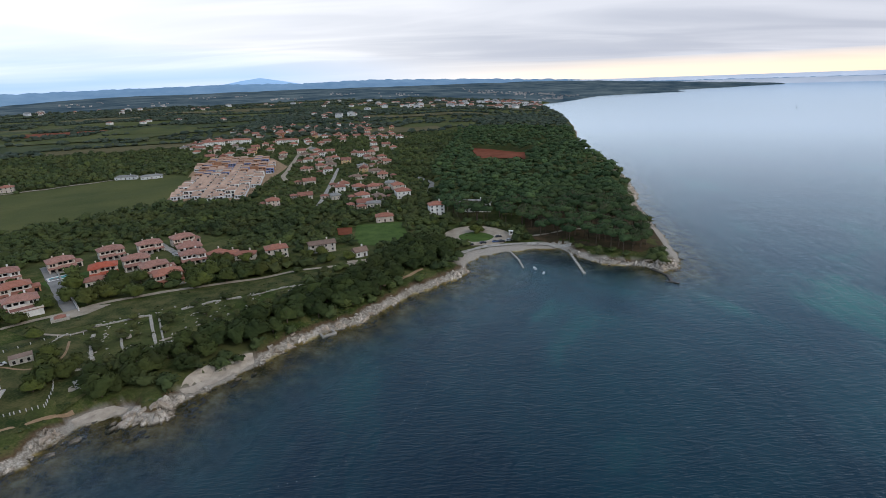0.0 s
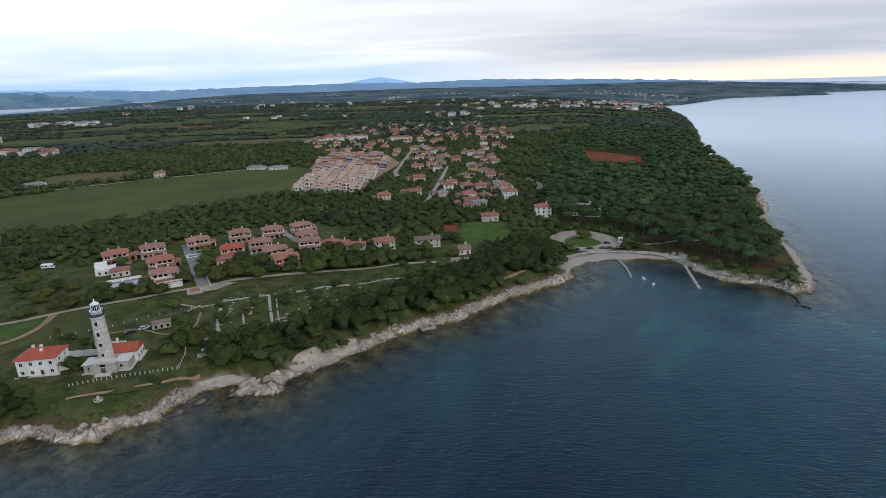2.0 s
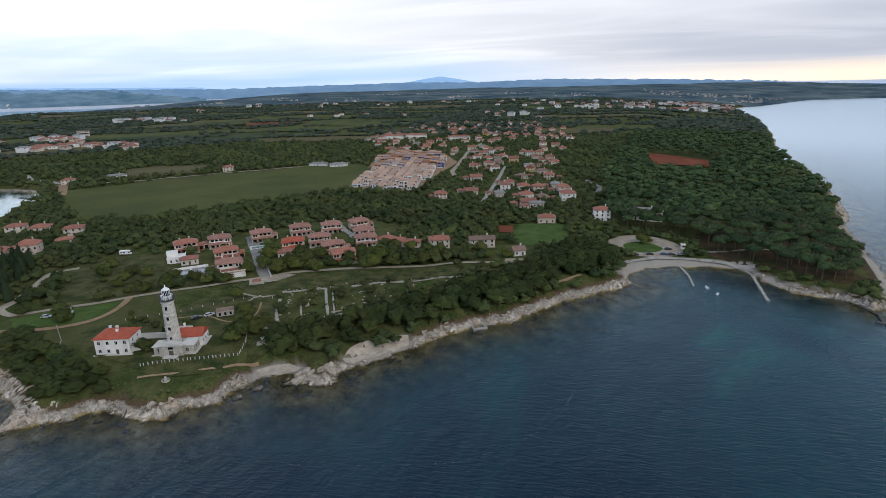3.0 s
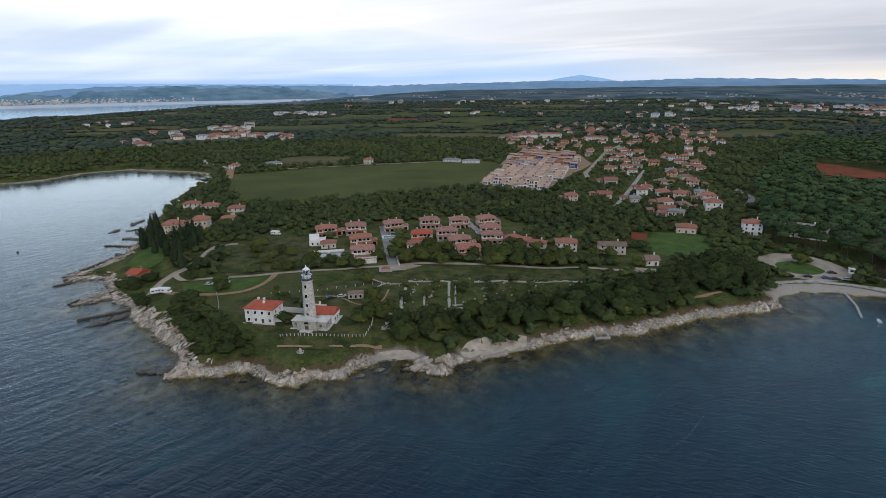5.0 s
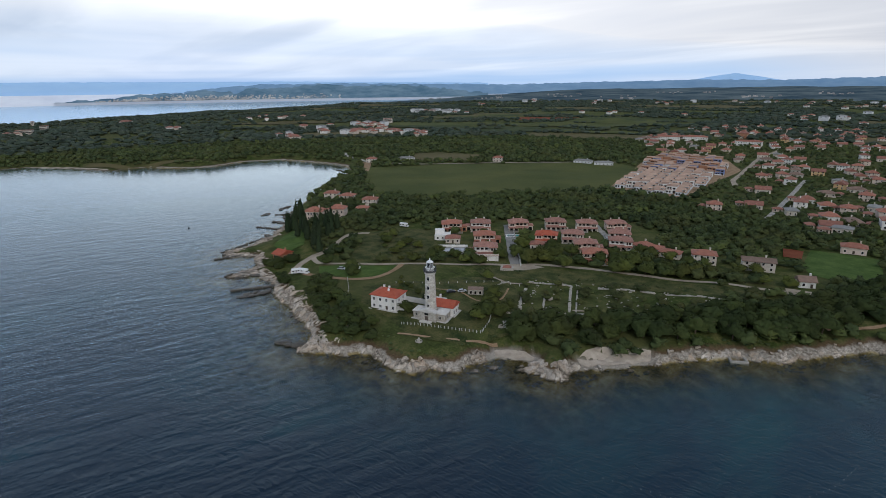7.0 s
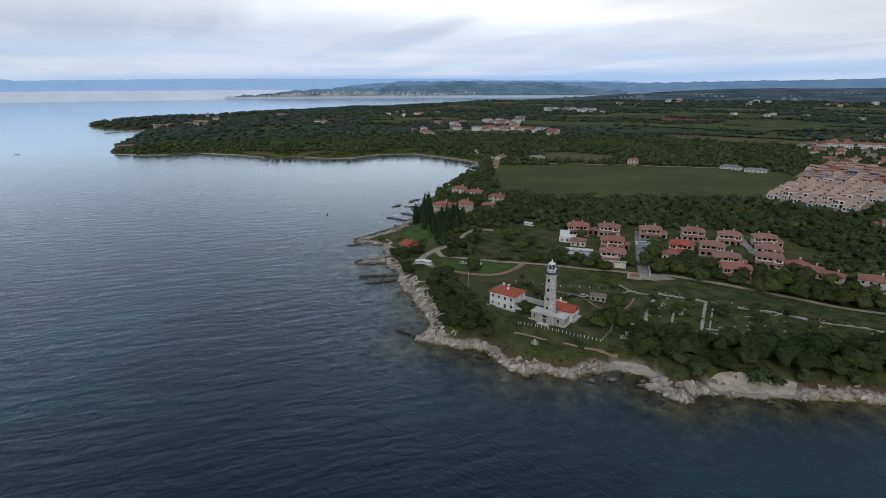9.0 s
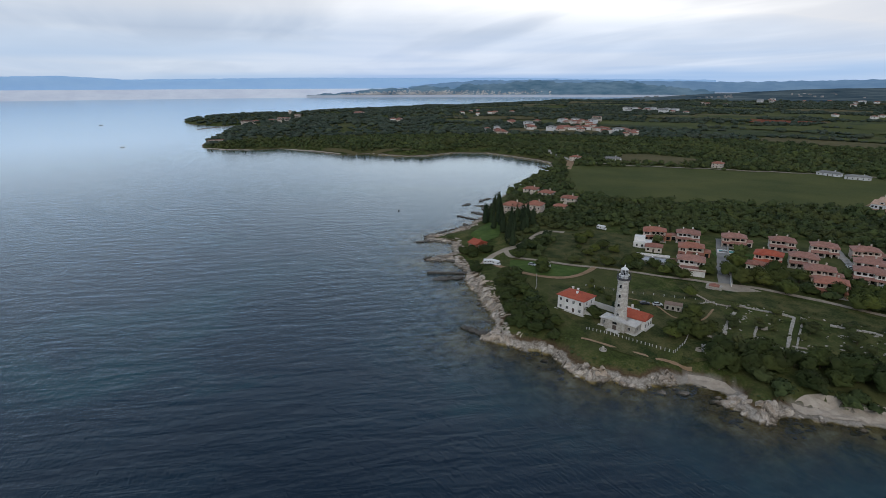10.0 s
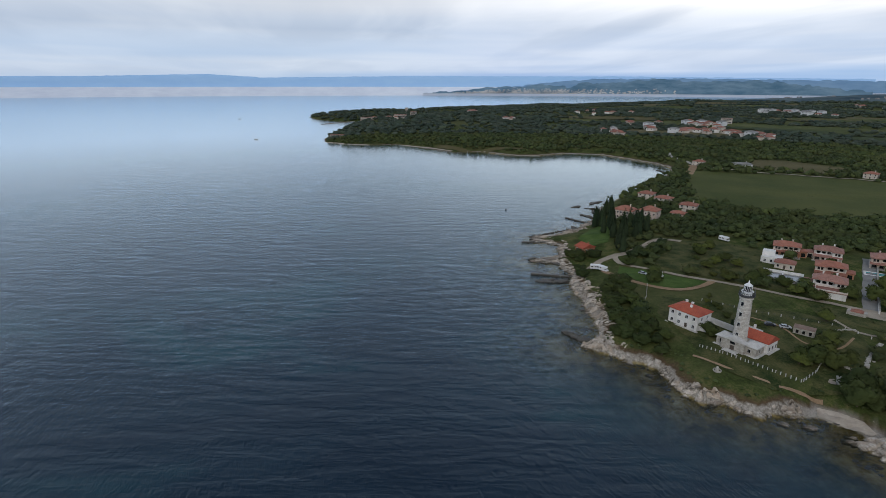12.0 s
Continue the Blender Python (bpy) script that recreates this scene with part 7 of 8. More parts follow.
def build_rocks():
    rng = np.random.RandomState(77)
    line = np.array(COAST_POINT + COAST_SOUTH[:32], float)
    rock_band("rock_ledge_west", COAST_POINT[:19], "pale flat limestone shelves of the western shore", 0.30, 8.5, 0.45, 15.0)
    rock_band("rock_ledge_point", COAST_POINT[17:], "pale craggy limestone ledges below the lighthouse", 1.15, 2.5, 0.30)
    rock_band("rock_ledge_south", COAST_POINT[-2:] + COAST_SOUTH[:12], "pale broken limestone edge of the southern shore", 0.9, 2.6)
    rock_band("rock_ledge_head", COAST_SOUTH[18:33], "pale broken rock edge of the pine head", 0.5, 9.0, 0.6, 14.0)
    L = smooth_line(line, 1.0)
    T = np.gradient(L, axis=0)
    T /= np.hypot(T[:, 0], T[:, 1])[:, None]
    N = np.stack([-T[:, 1], T[:, 0]], 1)
    n = 9500
    i = rng.randint(0, len(L), n)
    off = rng.uniform(-7, 10, n)
    X, Y = L[i, 0] + N[i, 0] * off + rng.randn(n), L[i, 1] + N[i, 1] * off + rng.randn(n)
    d, r = shore(X, Y), np.hypot(X, Y)
    b_ = beachy(X, Y)
    lump = waves(X, Y, 22, 55)
    S = rng.uniform(0.3, 0.9, n)
    Z = height(X, Y, d)
    ok = (d > -1.2) & (d < 2.8 + 1.5 * lump) & (b_ < 0.5) & (r < 460) & (rng.rand(n) < 0.3)
    rock_mass("shore_rocks", X[ok], Y[ok], Z[ok] + 0.35, S[ok], 5, M_ROCK, "pale jagged limestone rocks along the shore")
    ok = (d > -9) & (d < 0.2) & (r < 420) & (waves(X, Y, 16, 66) > 0.25)
    rock_mass("wet_rocks", X[ok], Y[ok], np.maximum(height(X, Y, d)[ok], -0.55) + 0.1, S[ok] * 0.9, 6, M_ROCK_WET, "dark wet rocks awash at the waterline", 0.25)
    ok = (b_ >= 0.35) & (d > 0.5) & (d < 9) & (rng.rand(n) < 0.16)
    rock_mass("beach_stones", X[ok], Y[ok], height(X, Y, d)[ok] + 0.03, S[ok] * 0.3, 7, M_ROCK, "scattered pale stones on the beach")
    protos = [boulder_proto(s) for s in range(6)]
    used = set()

    def put(x, y, w, turn, sink=0.2, tall=1.0):
        k_ = rng.randint(6)
        m = Matrix.LocRotScale((x, y, max(ground_at(x, y), -0.35) + w * 0.25 * tall - sink), Euler((0, 0, radians(turn))), (w, w, w * tall))
        if k_ in used:
            o = protos[k_]
            keep = o.matrix_basis.copy()
            o.matrix_basis = Matrix.Identity(4)
            copy_thing(o, m)
            o.matrix_basis = keep
        else:
            used.add(k_)
            protos[k_].matrix_basis = m
    for _ in range(12):
        u = rng.rand()
        put(-106 + 15 * u + rng.randn() * 1.2, 149 + 5 * u + rng.uniform(-3, 3), rng.uniform(1.1, 1.9), 62 + rng.randn() * 12, 0.4, rng.uniform(0.8, 1.2))
    for x, y, w in ((-113.5, 139.5, 1.6), (-105.5, 145.2, 1.4), (-117, 133.5, 1.5), (-95, 143.5, 1.0), (-76, 172.5, 1.2), (-71, 176, 1.0), (-152, 110, 1.1), (-192, 107, 1.2)):
        put(x, y, w, rng.uniform(30, 90), 0.25, 0.7)
    for i_ in set(range(6)) - used:
        bpy.data.objects.remove(protos[i_])
    # low slabs running out to sea at the point
    pts = [(-333, 141, -322, 133), (-322, 125, -318, 143), (-334, 137, -346, 172), (-287, 117, -281, 134), (-284, 122, -274, 130), (-251.5, 108, -248.5, 123), (-249.5, 109, -246.5, 123), (-412, 206, -415, 212), (-421, 226, -428, 238), (-405, 214, -398, 226), (-184, 99, -178, 103), (-190, 96, -183, 99), (-318, 149, -308, 147), (-352, 176, -342, 174), (-385, 200, -374, 203), (-394, 214, -384, 214)]
    X, Y = [], []
    for x0, y0, x1, y1 in pts:
        for u in np.linspace(0, 1, 16):
            X.append(x0 + (x1 - x0) * u + rng.randn() * 0.7)
            Y.append(y0 + (y1 - y0) * u + rng.randn() * 0.7)
    X, Y = np.array(X), np.array(Y)
    rock_mass("ledge_rocks", X, Y, np.full(len(X), 0.12), rng.uniform(0.9, 1.9, len(X)), 9, M_ROCK_WET, "dark low ledges running out into the sea", 0.3)


build_rocks()

# ---- jetties, walls, vehicles, boats and small things ----
def bar(parent, name, x0, y0, x1, y1, w, z0, z1, mat, label=""):
    L, a = math.hypot(x1 - x0, y1 - y0), math.atan2(y1 - y0, x1 - x0)
    bm = boxes((-L / 2, L / 2, -w / 2, w / 2, z0, z1))
    bmesh.ops.bevel(bm, geom=bm.edges[:], offset=0.06, segments=1, affect="EDGES")
    bmesh.ops.transform(bm, matrix=pose((x0 + x1) / 2, (y0 + y1) / 2, 0, 0, 0, math.degrees(a)), verts=bm.verts)
    return part(name, bm, mat, parent, label)


def jetty(label, pts, w, top, mat, block=4.0):
    ob = thing("jetty", label, "jetty", "jetties", at=(0, 0, 0))
    rng = np.random.RandomState(int(abs(pts[0][0])) + 3)
    for (x0, y0), (x1, y1) in zip(pts, pts[1:]):
        k_ = max(1, int(math.hypot(x1 - x0, y1 - y0) / block))
        for i in range(k_):
            a, b_ = i / k_ + 0.01, (i + 1) / k_ - 0.01
            dz = rng.uniform(-0.12, 0.08)
            bar(ob, "block", x0 + (x1 - x0) * a, y0 + (y1 - y0) * a, x0 + (x1 - x0) * b_, y0 + (y1 - y0) * b_, w * rng.uniform(0.85, 1.1), -2.0, top + dz, mat)


jetty("long dark worn concrete jetty on the rocks", [(-262.5, 108), (-257.5, 118), (-250.5, 131)], 2.2, 0.8, M_ROCK_WET)
jetty("dark worn jetty below the cypresses", [(-379, 182.5), (-355, 193)], 2.0, 0.6, M_ROCK_WET)
jetty("narrow pale stone jetty in the cove", [(36, 321), (41, 310), (43.5, 296), (44, 281)], 1.0, 0.5, M_STONEWALL, 2.6)
jetty("crooked pale stone breakwater in the cove", [(72, 316), (75.5, 306), (75, 294), (74.5, 268)], 1.4, 0.5, M_STONEWALL, 2.2)
jetty("low dark broken jetty off the spit", [(110, 287), (112, 272), (116, 262), (114, 252)], 1.5, 0.45, M_ROCK_WET, 3.0)
jetty("short dark jetty end off the spit", [(111.5, 254), (117, 250)], 1.3, 0.4, M_ROCK_WET, 3.0)
jetty("long pale harbour pier of the wooded spit", [(-1532, 94), (-1490, 48), (-1445, 4)], 5.0, 1.2, M_CONCRETE, 14.0)
jetty("narrow dark jetty in the bay", [(-560, 396), (-580, 394)], 2.0, 0.6, M_ROCK_WET)

ob = thing("bathing_platform", "square concrete bathing frame on the rocks", "platform", at=(-50.5, 208.2, 0.0), turn=35)
for b_ in ((-3.2, 3.2, -3.2, -2.4, -1.5, 0.75), (-3.2, 3.2, 2.4, 3.2, -1.5, 0.75), (-3.2, -2.4, -2.4, 2.4, -1.5, 0.75), (2.4, 3.2, -2.4, 2.4, -1.5, 0.75)):
    part("beam", boxes(b_), M_CONCRETE, ob)

# island of the turning place
bm = bmesh.new()
ring_solid(bm, [(12.6, -0.5), (12.6, 0.30), (12.2, 0.32), (12.2, 0.1)], 40)
ob = thing("roundabout_island", "round grass island with a pale kerb", "island", at=(21, 336.5, ground_at(21, 336.5) + 0.3))
part("kerb", bm, M_CONCRETE, ob)
bm = bmesh.new()
ring_solid(bm, [(12.2, 0.15), (8.0, 0.42), (3.0, 0.55)], 32)
part("grass_top", bm, M_LAWN, ob, "mown green grass")
ob = thing("kiosk", "small white kiosk beside the turning place", "kiosk", at=(44.5, 338, ground_at(44.5, 338)), turn=10)
part("body", boxes((-1.1, 1.1, -1.1, 1.1, -0.3, 2.6)), M_WHITE, ob)
part("roof", boxes((-1.4, 1.4, -1.4, 1.4, 2.6, 2.8)), M_WHITE, ob)
part("hatch", boxes((-0.7, 0.7, -1.16, -1.1, 1.1, 2.0)), M_PANE, ob)

M_CARS = {n_: surface(n_ + "_car_paint", tuple(c * 0.9 for c in col), col, 1.0, 0.25, 4, 0.0, 0.2) for n_, col in
          {"white": (0.75, 0.76, 0.77), "silver": (0.42, 0.44, 0.46), "dark": (0.03, 0.035, 0.045), "blue": (0.05, 0.09, 0.2)}.items()}
M_TYRE = surface("tyre_rubber", (0.015, 0.015, 0.015), (0.03, 0.03, 0.03), 0.4, 0.85, 6, 0.0, 0.2)


def car(label, paint, x, y, turn):
    ob = thing("car", label, "car", "parked cars", at=(x, y, ground_at(x, y) + 0.12), turn=turn)
    bm = bmesh.new()
    prof = [(-2.1, 0.35), (-2.15, 0.75), (-1.95, 0.95), (-1.2, 1.0), (1.35, 0.95), (2.05, 0.8), (2.12, 0.4), (1.9, 0.3)]
    a = [bm.verts.new((px, -0.86, pz)) for px, pz in prof]
    b_ = [bm.verts.new((px, 0.86, pz)) for px, pz in prof]
    bm.faces.new(a)
    bm.faces.new(b_[::-1])
    for i in range(len(prof)):
        bm.faces.new((a[i], b_[i], b_[(i + 1) % len(prof)], a[(i + 1) % len(prof)]))
    part("body", bm, paint, ob)
    bm = bmesh.new()
    lo = [bm.verts.new(p) for p in ((-1.85, -0.8, 0.97), (1.1, -0.8, 0.97), (1.1, 0.8, 0.97), (-1.85, 0.8, 0.97))]
    hi = [bm.verts.new(p) for p in ((-1.4, -0.62, 1.42), (0.35, -0.62, 1.45), (0.35, 0.62, 1.45), (-1.4, 0.62, 1.42))]
    for i in range(4):
        bm.faces.new((lo[i], lo[(i + 1) % 4], hi[(i + 1) % 4], hi[i]))
    part("glasshouse", bm, M_PANE, ob)
    part("roof_panel", boxes((-1.42, 0.37, -0.64, 0.64, 1.42, 1.48)), paint, ob)
    for wx in (-1.3, 1.3):
        for wy in (-0.82, 0.82):
            bm = bmesh.new()
            ring_solid(bm, [(0.2, -0.12), (0.33, -0.12), (0.33, 0.12), (0.2, 0.12)], 12)
            bmesh.ops.transform(bm, matrix=pose(wx, wy, 0.33, 90, 0, 0), verts=bm.verts)
            part("wheel", bm, M_TYRE, ob)


def motorhome(label, x, y, turn):
    ob = thing("motorhome", label, "motorhome", "parked motorhomes", at=(x, y, ground_at(x, y) + 0.12), turn=turn)
    bm = boxes((-3.3, 2.0, -1.12, 1.12, 0.5, 2.9))
    bmesh.ops.bevel(bm, geom=bm.edges[:], offset=0.18, segments=2, affect="EDGES")
    part("body", bm, M_CARS["white"], ob)
    bm = boxes((1.0, 2.7, -1.05, 1.05, 1.9, 2.85))
    bmesh.ops.bevel(bm, geom=bm.edges[:], offset=0.2, segments=2, affect="EDGES")
    part("cab_bunk", bm, M_CARS["white"], ob)
    bm = boxes((1.9, 3.3, -1.0, 1.0, 0.45, 1.35))
    bmesh.ops.bevel(bm, geom=bm.edges[:], offset=0.15, segments=2, affect="EDGES")
    part("bonnet", bm, M_CARS["white"], ob)
    part("windscreen", boxes((1.95, 2.35, -0.92, 0.92, 1.35, 1.9)), M_PANE, ob)
    for wx in (-2.2, -0.4):
        part("side_window", boxes((wx - 0.5, wx + 0.5, -1.15, 1.15, 1.6, 2.2)), M_PANE, ob)
    for wx in (-2.0, 2.3):
        for wy in (-0.95, 0.95):
            bm = bmesh.new()
            ring_solid(bm, [(0.2, -0.13), (0.37, -0.13), (0.37, 0.13), (0.2, 0.13)], 12)
            bmesh.ops.transform(bm, matrix=pose(wx, wy, 0.37, 90, 0, 0), verts=bm.verts)
            part("wheel", bm, M_TYRE, ob)


motorhome("white motorhome parked on gravel by the shore", -251, 141, 60)
motorhome("white motorhome parked beside another on gravel", -246.5, 142, 25)
motorhome("white motorhome parked on grass under a tree", -229.5, 163, 40)
motorhome("white caravan parked at the wood's edge", -279, 243, 20)
car("silver car parked on the track's grass", M_CARS["silver"], -234, 158, 30)
car("dark car parked in the lighthouse yard", M_CARS["dark"], -166.5, 173, 60)
car("silver car parked in the lighthouse yard", M_CARS["silver"], -163, 177, 60)
for x, y, p_ in ((17, 319, "dark"), (25, 321.5, "dark"), (33, 323.5, "blue"), (37, 324.5, "dark"), (42, 326, "silver"), (36, 334, "dark")):
    car(p_ + " car parked by the turning place", M_CARS[p_], x, y, 12)
for x, y in ((-178, 250), (-139, 297), (-158, 308)):
    car("white car parked beside a villa", M_CARS["white"], x, y, 40)


def post_row(label, pts, n, h=1.05):
    ob = thing("fence", label, "fence", "post fences", at=(0, 0, 0))
    P = smooth_line(pts, 0.5)
    sel = np.linspace(0, len(P) - 1, n).astype(int)
    bm = boxes((-0.10, 0.10, -0.10, 0.10, -0.4, h), (-0.13, 0.13, -0.13, 0.13, h, h + 0.08))
    me = bpy.data.meshes.new("post")
    bm.to_mesh(me)
    bm.free()
    me.materials.append(M_SLATE)
    for i in sel:
        o = new("post", me)
        o.parent = ob
        o.location = (P[i, 0], P[i, 1], ground_at(P[i, 0], P[i, 1]))
    Z = height(P[:, 0], P[:, 1])
    for zz in (0.55, 1.05):
        for a, b_ in zip(sel, sel[1:]):
            bm = bmesh.new()
            limb(bm, (P[a, 0], P[a, 1], Z[a] + zz), (P[b_, 0], P[b_, 1], Z[b_] + zz), 0.025, 0.025, 4)
            part("rail", bm, M_DARKMETAL, ob)


post_row("row of pale stone fence posts before the lighthouse", [(-157, 133.5), (-142, 142.5), (-129, 151)], 24)
post_row("row of pale fence posts across the lawn", [(-129, 152), (-132, 160), (-136, 166)], 9)
post_row("row of pale fence posts on the meadow", [(-219, 151), (-204, 141), (-198, 133)], 11)
post_row("row of pale fence posts behind the yard", [(-196, 164), (-178, 180), (-160, 198), (-148, 202)], 15, 1.0)

# old garden walls and foundations among the orchard trees
rng_r = np.random.RandomState(4)


def ruin(label, pts, w, h):
    ob = thing("ruined_wall", label, "wall", "old garden walls", at=(0, 0, 0))
    for (x0, y0), (x1, y1) in zip(pts, pts[1:]):
        k_ = max(1, int(math.hypot(x1 - x0, y1 - y0) / 2.2))
        for i in range(k_):
            if rng_r.rand() < 0.15:
                continue
            a, b_ = i / k_, (i + 0.96) / k_
            z = ground_at(x0 + (x1 - x0) * a, y0 + (y1 - y0) * a)
            bar(ob, "stone_block", x0 + (x1 - x0) * a, y0 + (y1 - y0) * a, x0 + (x1 - x0) * b_, y0 + (y1 - y0) * b_, w * rng_r.uniform(0.7, 1.3), z - 0.4, z + h * rng_r.uniform(0.5, 1.2), M_STONEWALL)


ruin("broken white stone garden wall in grass", [(-148, 210), (-138, 216), (-126, 222)], 0.9, 0.7)
ruin("broken white stone path edge in grass", [(-130, 220), (-122, 206), (-113, 191)], 1.2, 0.35)
ruin("broken white stone path edge in grass", [(-127, 221), (-119, 207), (-111, 193)], 0.7, 0.5)
ruin("broken white stone garden wall in grass", [(-119, 226), (-110, 231), (-94, 239)], 1.2, 0.6)
ruin("broken white stone cross wall", [(-111, 230), (-107, 222), (-104, 214)], 1.1, 0.6)
ruin("broken white stone garden wall in grass", [(-92, 240), (-80, 246), (-70, 250)], 1.0, 0.5)
ruin("broken white stone cross wall", [(-91, 238), (-88, 230)], 1.0, 0.6)
ruin("low white foundation among orchard trees", [(-144, 202), (-138, 190), (-134, 184), (-131, 180)], 1.2, 0.6)
ruin("broken white stone cross wall", [(-131, 199), (-127, 192), (-123, 186)], 0.8, 0.5)
ruin("broken white stone garden wall in grass", [(-157, 195), (-155, 203)], 0.9, 0.6)
ruin("low white foundation among orchard trees", [(-123, 190), (-116, 187), (-109, 192), (-103, 197)], 1.3, 0.6)
ruin("low white foundation among orchard trees", [(-137, 178), (-133, 173), (-127, 176)], 1.4, 0.5)
ruin("low white foundation by the shore trees", [(-128, 165), (-124, 161), (-122, 165)], 1.5, 0.6)
ruin("low white foundation by the shore trees", [(-62, 226), (-56, 231), (-48, 241)], 1.7, 0.5)
ruin("pale broken terrace wall near the yard", [(-52, 258), (-44, 262), (-36, 268), (-28, 262)], 1.0, 0.8)

for x, y, w, d in ((-137, 179, 4, 2.4), (-131, 172, 4.5, 2.2), (-126, 161, 3, 4), (-121, 188, 4, 2), (-111, 195, 5, 1.8), (-117, 180, 3, 2), (-107, 183, 4, 1.6), (-103, 196, 4, 2), (-128, 199, 2.2, 5), (-96, 205, 4, 2)):
    a = radians(32)
    P_ = [(x + math.cos(a) * p - math.sin(a) * q, y + math.sin(a) * p + math.cos(a) * q) for p, q in ((-w / 2, -d * 0.4), (-w * 0.1, -d / 2), (w / 2, -d * 0.3), (w * 0.42, d / 2), (-w * 0.2, d * 0.4), (-w / 2, d * 0.2))]
    overlay("rubble_patch", P_, M_GRAVEL, "pale rubble floor of a ruined hut in grass", "rubble", lift=0.07, step=2)
rng_s = np.random.RandomState(14)
X_, Y_ = scatter(-150, -60, 160, 255, 1.5, 44)
ok_ = inside(RUINS, X_, Y_) & (waves(X_, Y_, 9, 45) > 0.55) & (rng_s.rand(len(X_)) < 0.5)
rock_mass("rubble_stones", X_[ok_], Y_[ok_], height(X_[ok_], Y_[ok_]) + 0.08, rng_s.uniform(0.2, 0.55, ok_.sum()), 46, M_STONEWALL, "scattered pale rubble stones in the orchard grass")

# boats and floats
M_HULL = surface("white_boat_hull", (0.62, 0.63, 0.64), (0.78, 0.79, 0.80), 1.0, 0.35, 5, 0.0, 0.2)


def boat(label, x, y, turn, s=1.0):
    ob = thing("boat", label, "boat", "small boats", at=(x, y, 0.0), turn=turn)
    bm = bmesh.new()
    st = [(-2.4, 0.75, 0.55), (-1.0, 0.95, 0.6), (0.8, 0.85, 0.7), (2.0, 0.45, 0.85), (2.6, 0.04, 0.95)]
    rows = []
    for x_, w_, t_ in st:
        rows.append([bm.verts.new((x_ * s, y_ * s, z_ * s)) for y_, z_ in ((-w_, t_), (-w_ * 0.6, -0.2), (w_ * 0.6, -0.2), (w_, t_), (w_ * 0.8, t_ - 0.05), (w_ * 0.4, 0.15), (-w_ * 0.4, 0.15), (-w_ * 0.8, t_ - 0.05))])
    for a, b_ in zip(rows, rows[1:]):
        for i in range(8):
            bm.faces.new((a[i], a[(i + 1) % 8], b_[(i + 1) % 8], b_[i]))
    bm.faces.new(rows[0][::-1])
    part("hull", bm, M_HULL, ob)
    part("thwart", boxes((-0.9 * s, -0.5 * s, -0.7 * s, 0.7 * s, 0.35 * s, 0.45 * s)), M_DARKWOOD, ob)
    part("engine", boxes((-2.7 * s, -2.4 * s, -0.18 * s, 0.18 * s, 0.1 * s, 0.95 * s)), M_DARKMETAL, ob)


boat("small white boat moored in the cove", 50, 280, 100, 0.8)
boat("small white boat moored near the jetty", 53.5, 272, 70, 0.65)
boat("far motor boat out on the open sea", -1072, -117, 60, 1.6)
boat("far motor boat out on the open sea", -1712, -227, 60, 2.0)
ob = thing("sea_beacon", "slim far beacon post standing in the sea", "beacon", at=(977, 1509, 0.0))
bm = bmesh.new()
ring_solid(bm, [(0.9, -2.0), (0.7, 2.0), (0.4, 5.0), (0.12, 6.0)], 8)
part("post", bm, M_DARKMETAL, ob)
ob = thing("mooring_buoy", "dark round mooring buoy in the bay", "buoy", at=(-415, 146, 0.0))
bm = bmesh.new()
ring_solid(bm, [(0.3, -0.4), (0.75, 0.0), (0.7, 0.4), (0.25, 0.7), (0.2, 1.3)], 12)
part("float", bm, M_DARKMETAL, ob)

bm = bmesh.new()
for x, y in smooth_line([(-7, 167), (-10, 152), (-16, 140), (-25, 130), (-35, 121), (-56, 114), (-80, 108)], 2.3):
    bmesh.ops.create_icosphere(bm, subdivisions=1, radius=0.11, matrix=Matrix.Translation((x, y, 0.04)))
tagged(part("float_line", bm, M_CONCRETE), "long line of small pale floats on the water", "floats", kind="stuff")


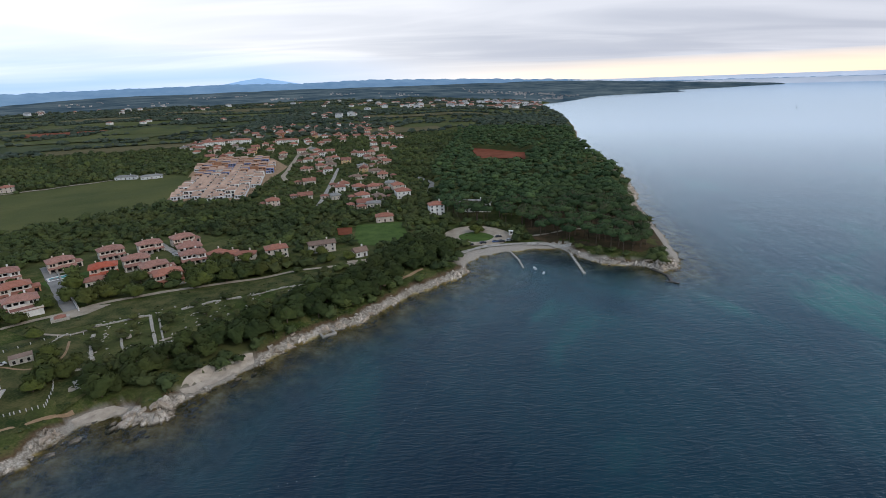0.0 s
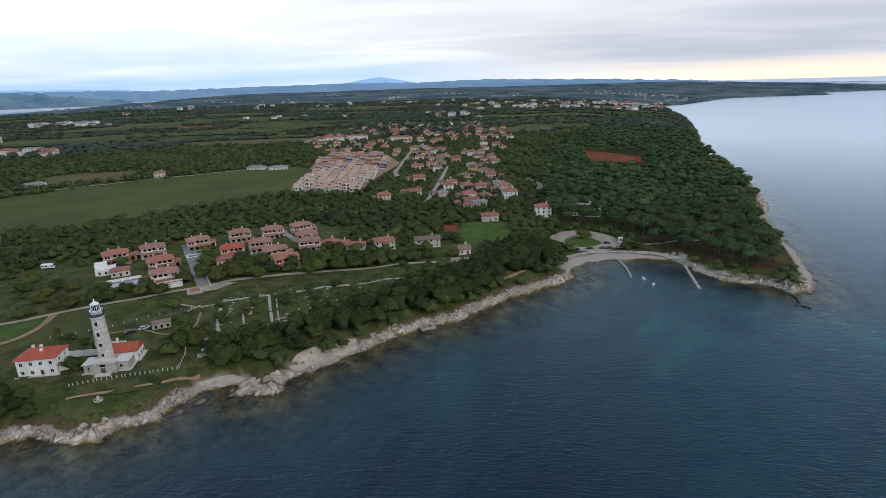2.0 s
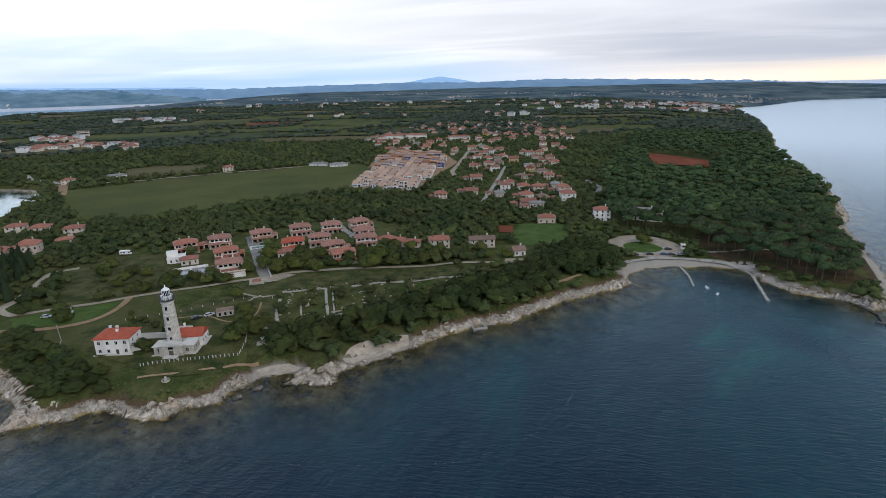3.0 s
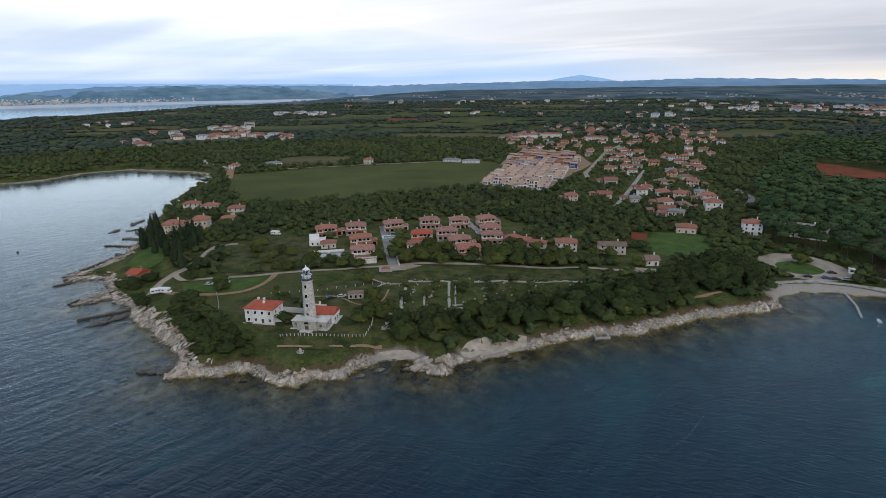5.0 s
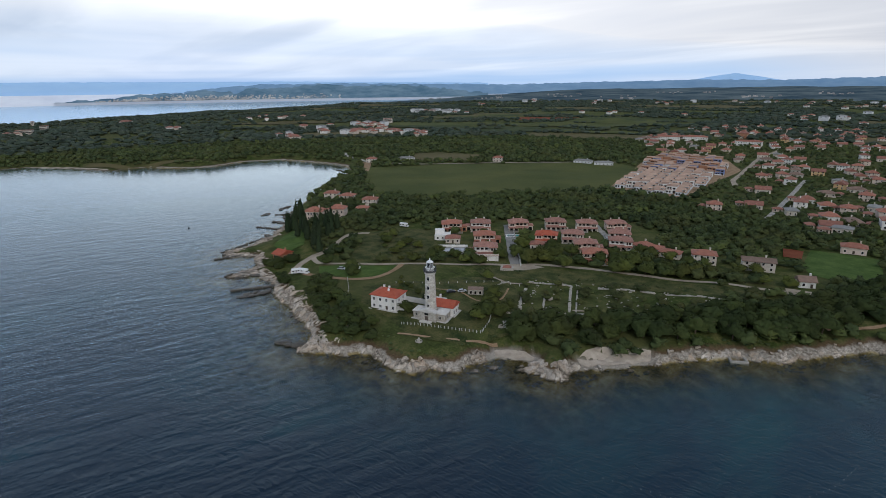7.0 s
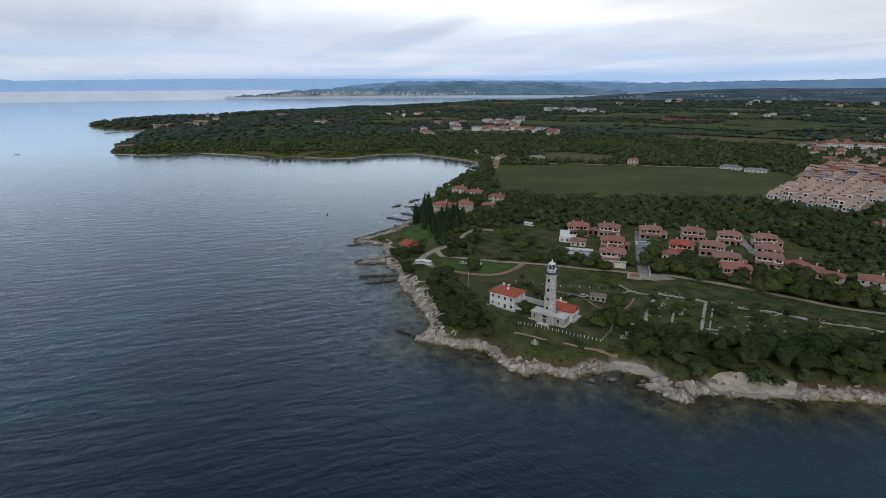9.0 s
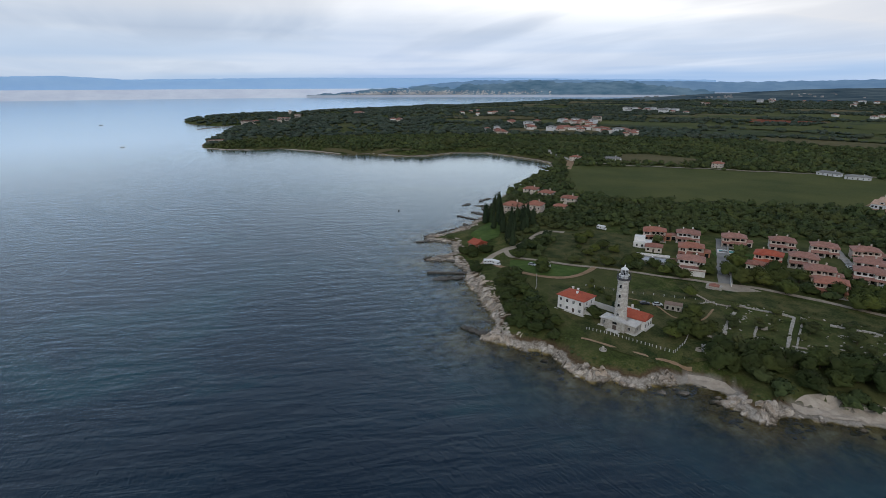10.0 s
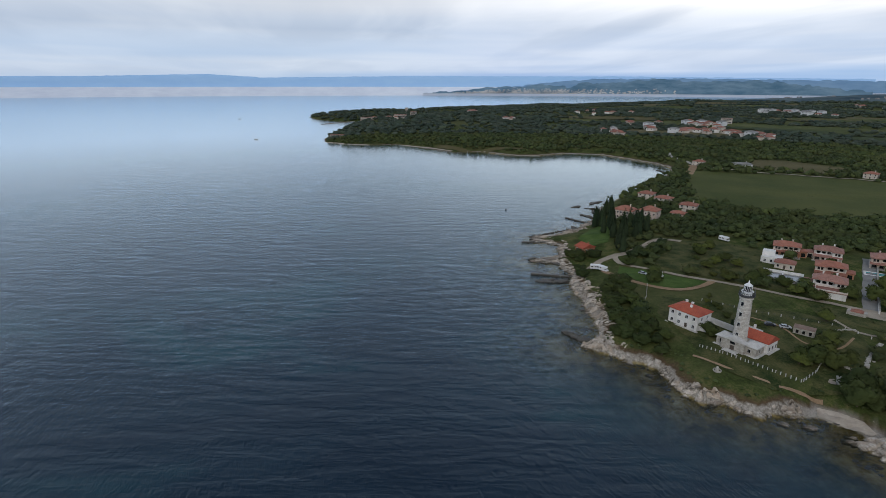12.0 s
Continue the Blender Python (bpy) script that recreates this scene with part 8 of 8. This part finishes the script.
def far_specks():
    """The clustered towns of the far plain and of the peninsula across the strait."""
    rng = np.random.RandomState(91)
    towns = {"far_town": ([(-20, 2500, 1.6, 60), (-16.5, 2650, 1.8, 90), (-13, 2560, 1.5, 80), (-9.5, 2800, 1.7, 60), (-5, 2900, 1.4, 40), (-24, 2750, 1.2, 40)], "pale scattered houses of a far town"),
             "far_farms": ([(3, 2600, 1.2, 14), (9, 3000, 1.5, 16), (15, 2700, 1.0, 12), (21, 3200, 1.4, 14), (27, 2650, 0.9, 10), (33, 3000, 1.2, 12), (40, 2700, 1.3, 14), (46, 2900, 1.0, 12)], "pale scattered farm houses of the far plain"),
             "far_port": ([(75.5, 4880, 0.5, 30), (73, 4880, 1.0, 120), (70, 4880, 1.3, 170), (66.5, 4880, 1.6, 150), (62.5, 4880, 1.6, 90), (58, 4880, 1.6, 60)], "pale houses of the port across the strait")}
    for name, (groups, label) in towns.items():
        bm = bmesh.new()
        for az_mid, r_mid, spread, n in groups:
            for _ in range(n):
                az, r_ = radians(az_mid + rng.randn() * spread), r_mid + rng.randn() * 110
                if name == "far_port":
                    r_ = 4872 + rng.uniform(0, 14)
                x, y = -r_ * math.sin(az), r_ * math.cos(az)
                if name == "far_port":
                    z = up(4880, -0.93) + min(abs(rng.normal(0, 17)), 38) * min(1.0, (77 - math.degrees(az)) / 6)
                elif shore_at(x, y) < 40:
                    continue
                else:
                    z = ground_at(x, y)
                s = rng.uniform(2.2, 5.0) * (1.15 if name == "far_port" else 1.0)
                box(bm, x - s * rng.uniform(0.6, 1.6), x + s, y - s, y + s, z - 3, z + rng.uniform(2.5, 6.0))
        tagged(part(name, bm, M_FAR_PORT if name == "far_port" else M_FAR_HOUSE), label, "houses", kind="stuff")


# house colours with haze mixed in and a faint added glow
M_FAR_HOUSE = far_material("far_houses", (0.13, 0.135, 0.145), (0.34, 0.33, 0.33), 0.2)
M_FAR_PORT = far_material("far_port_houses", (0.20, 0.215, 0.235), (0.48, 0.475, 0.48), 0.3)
far_specks()

grow()
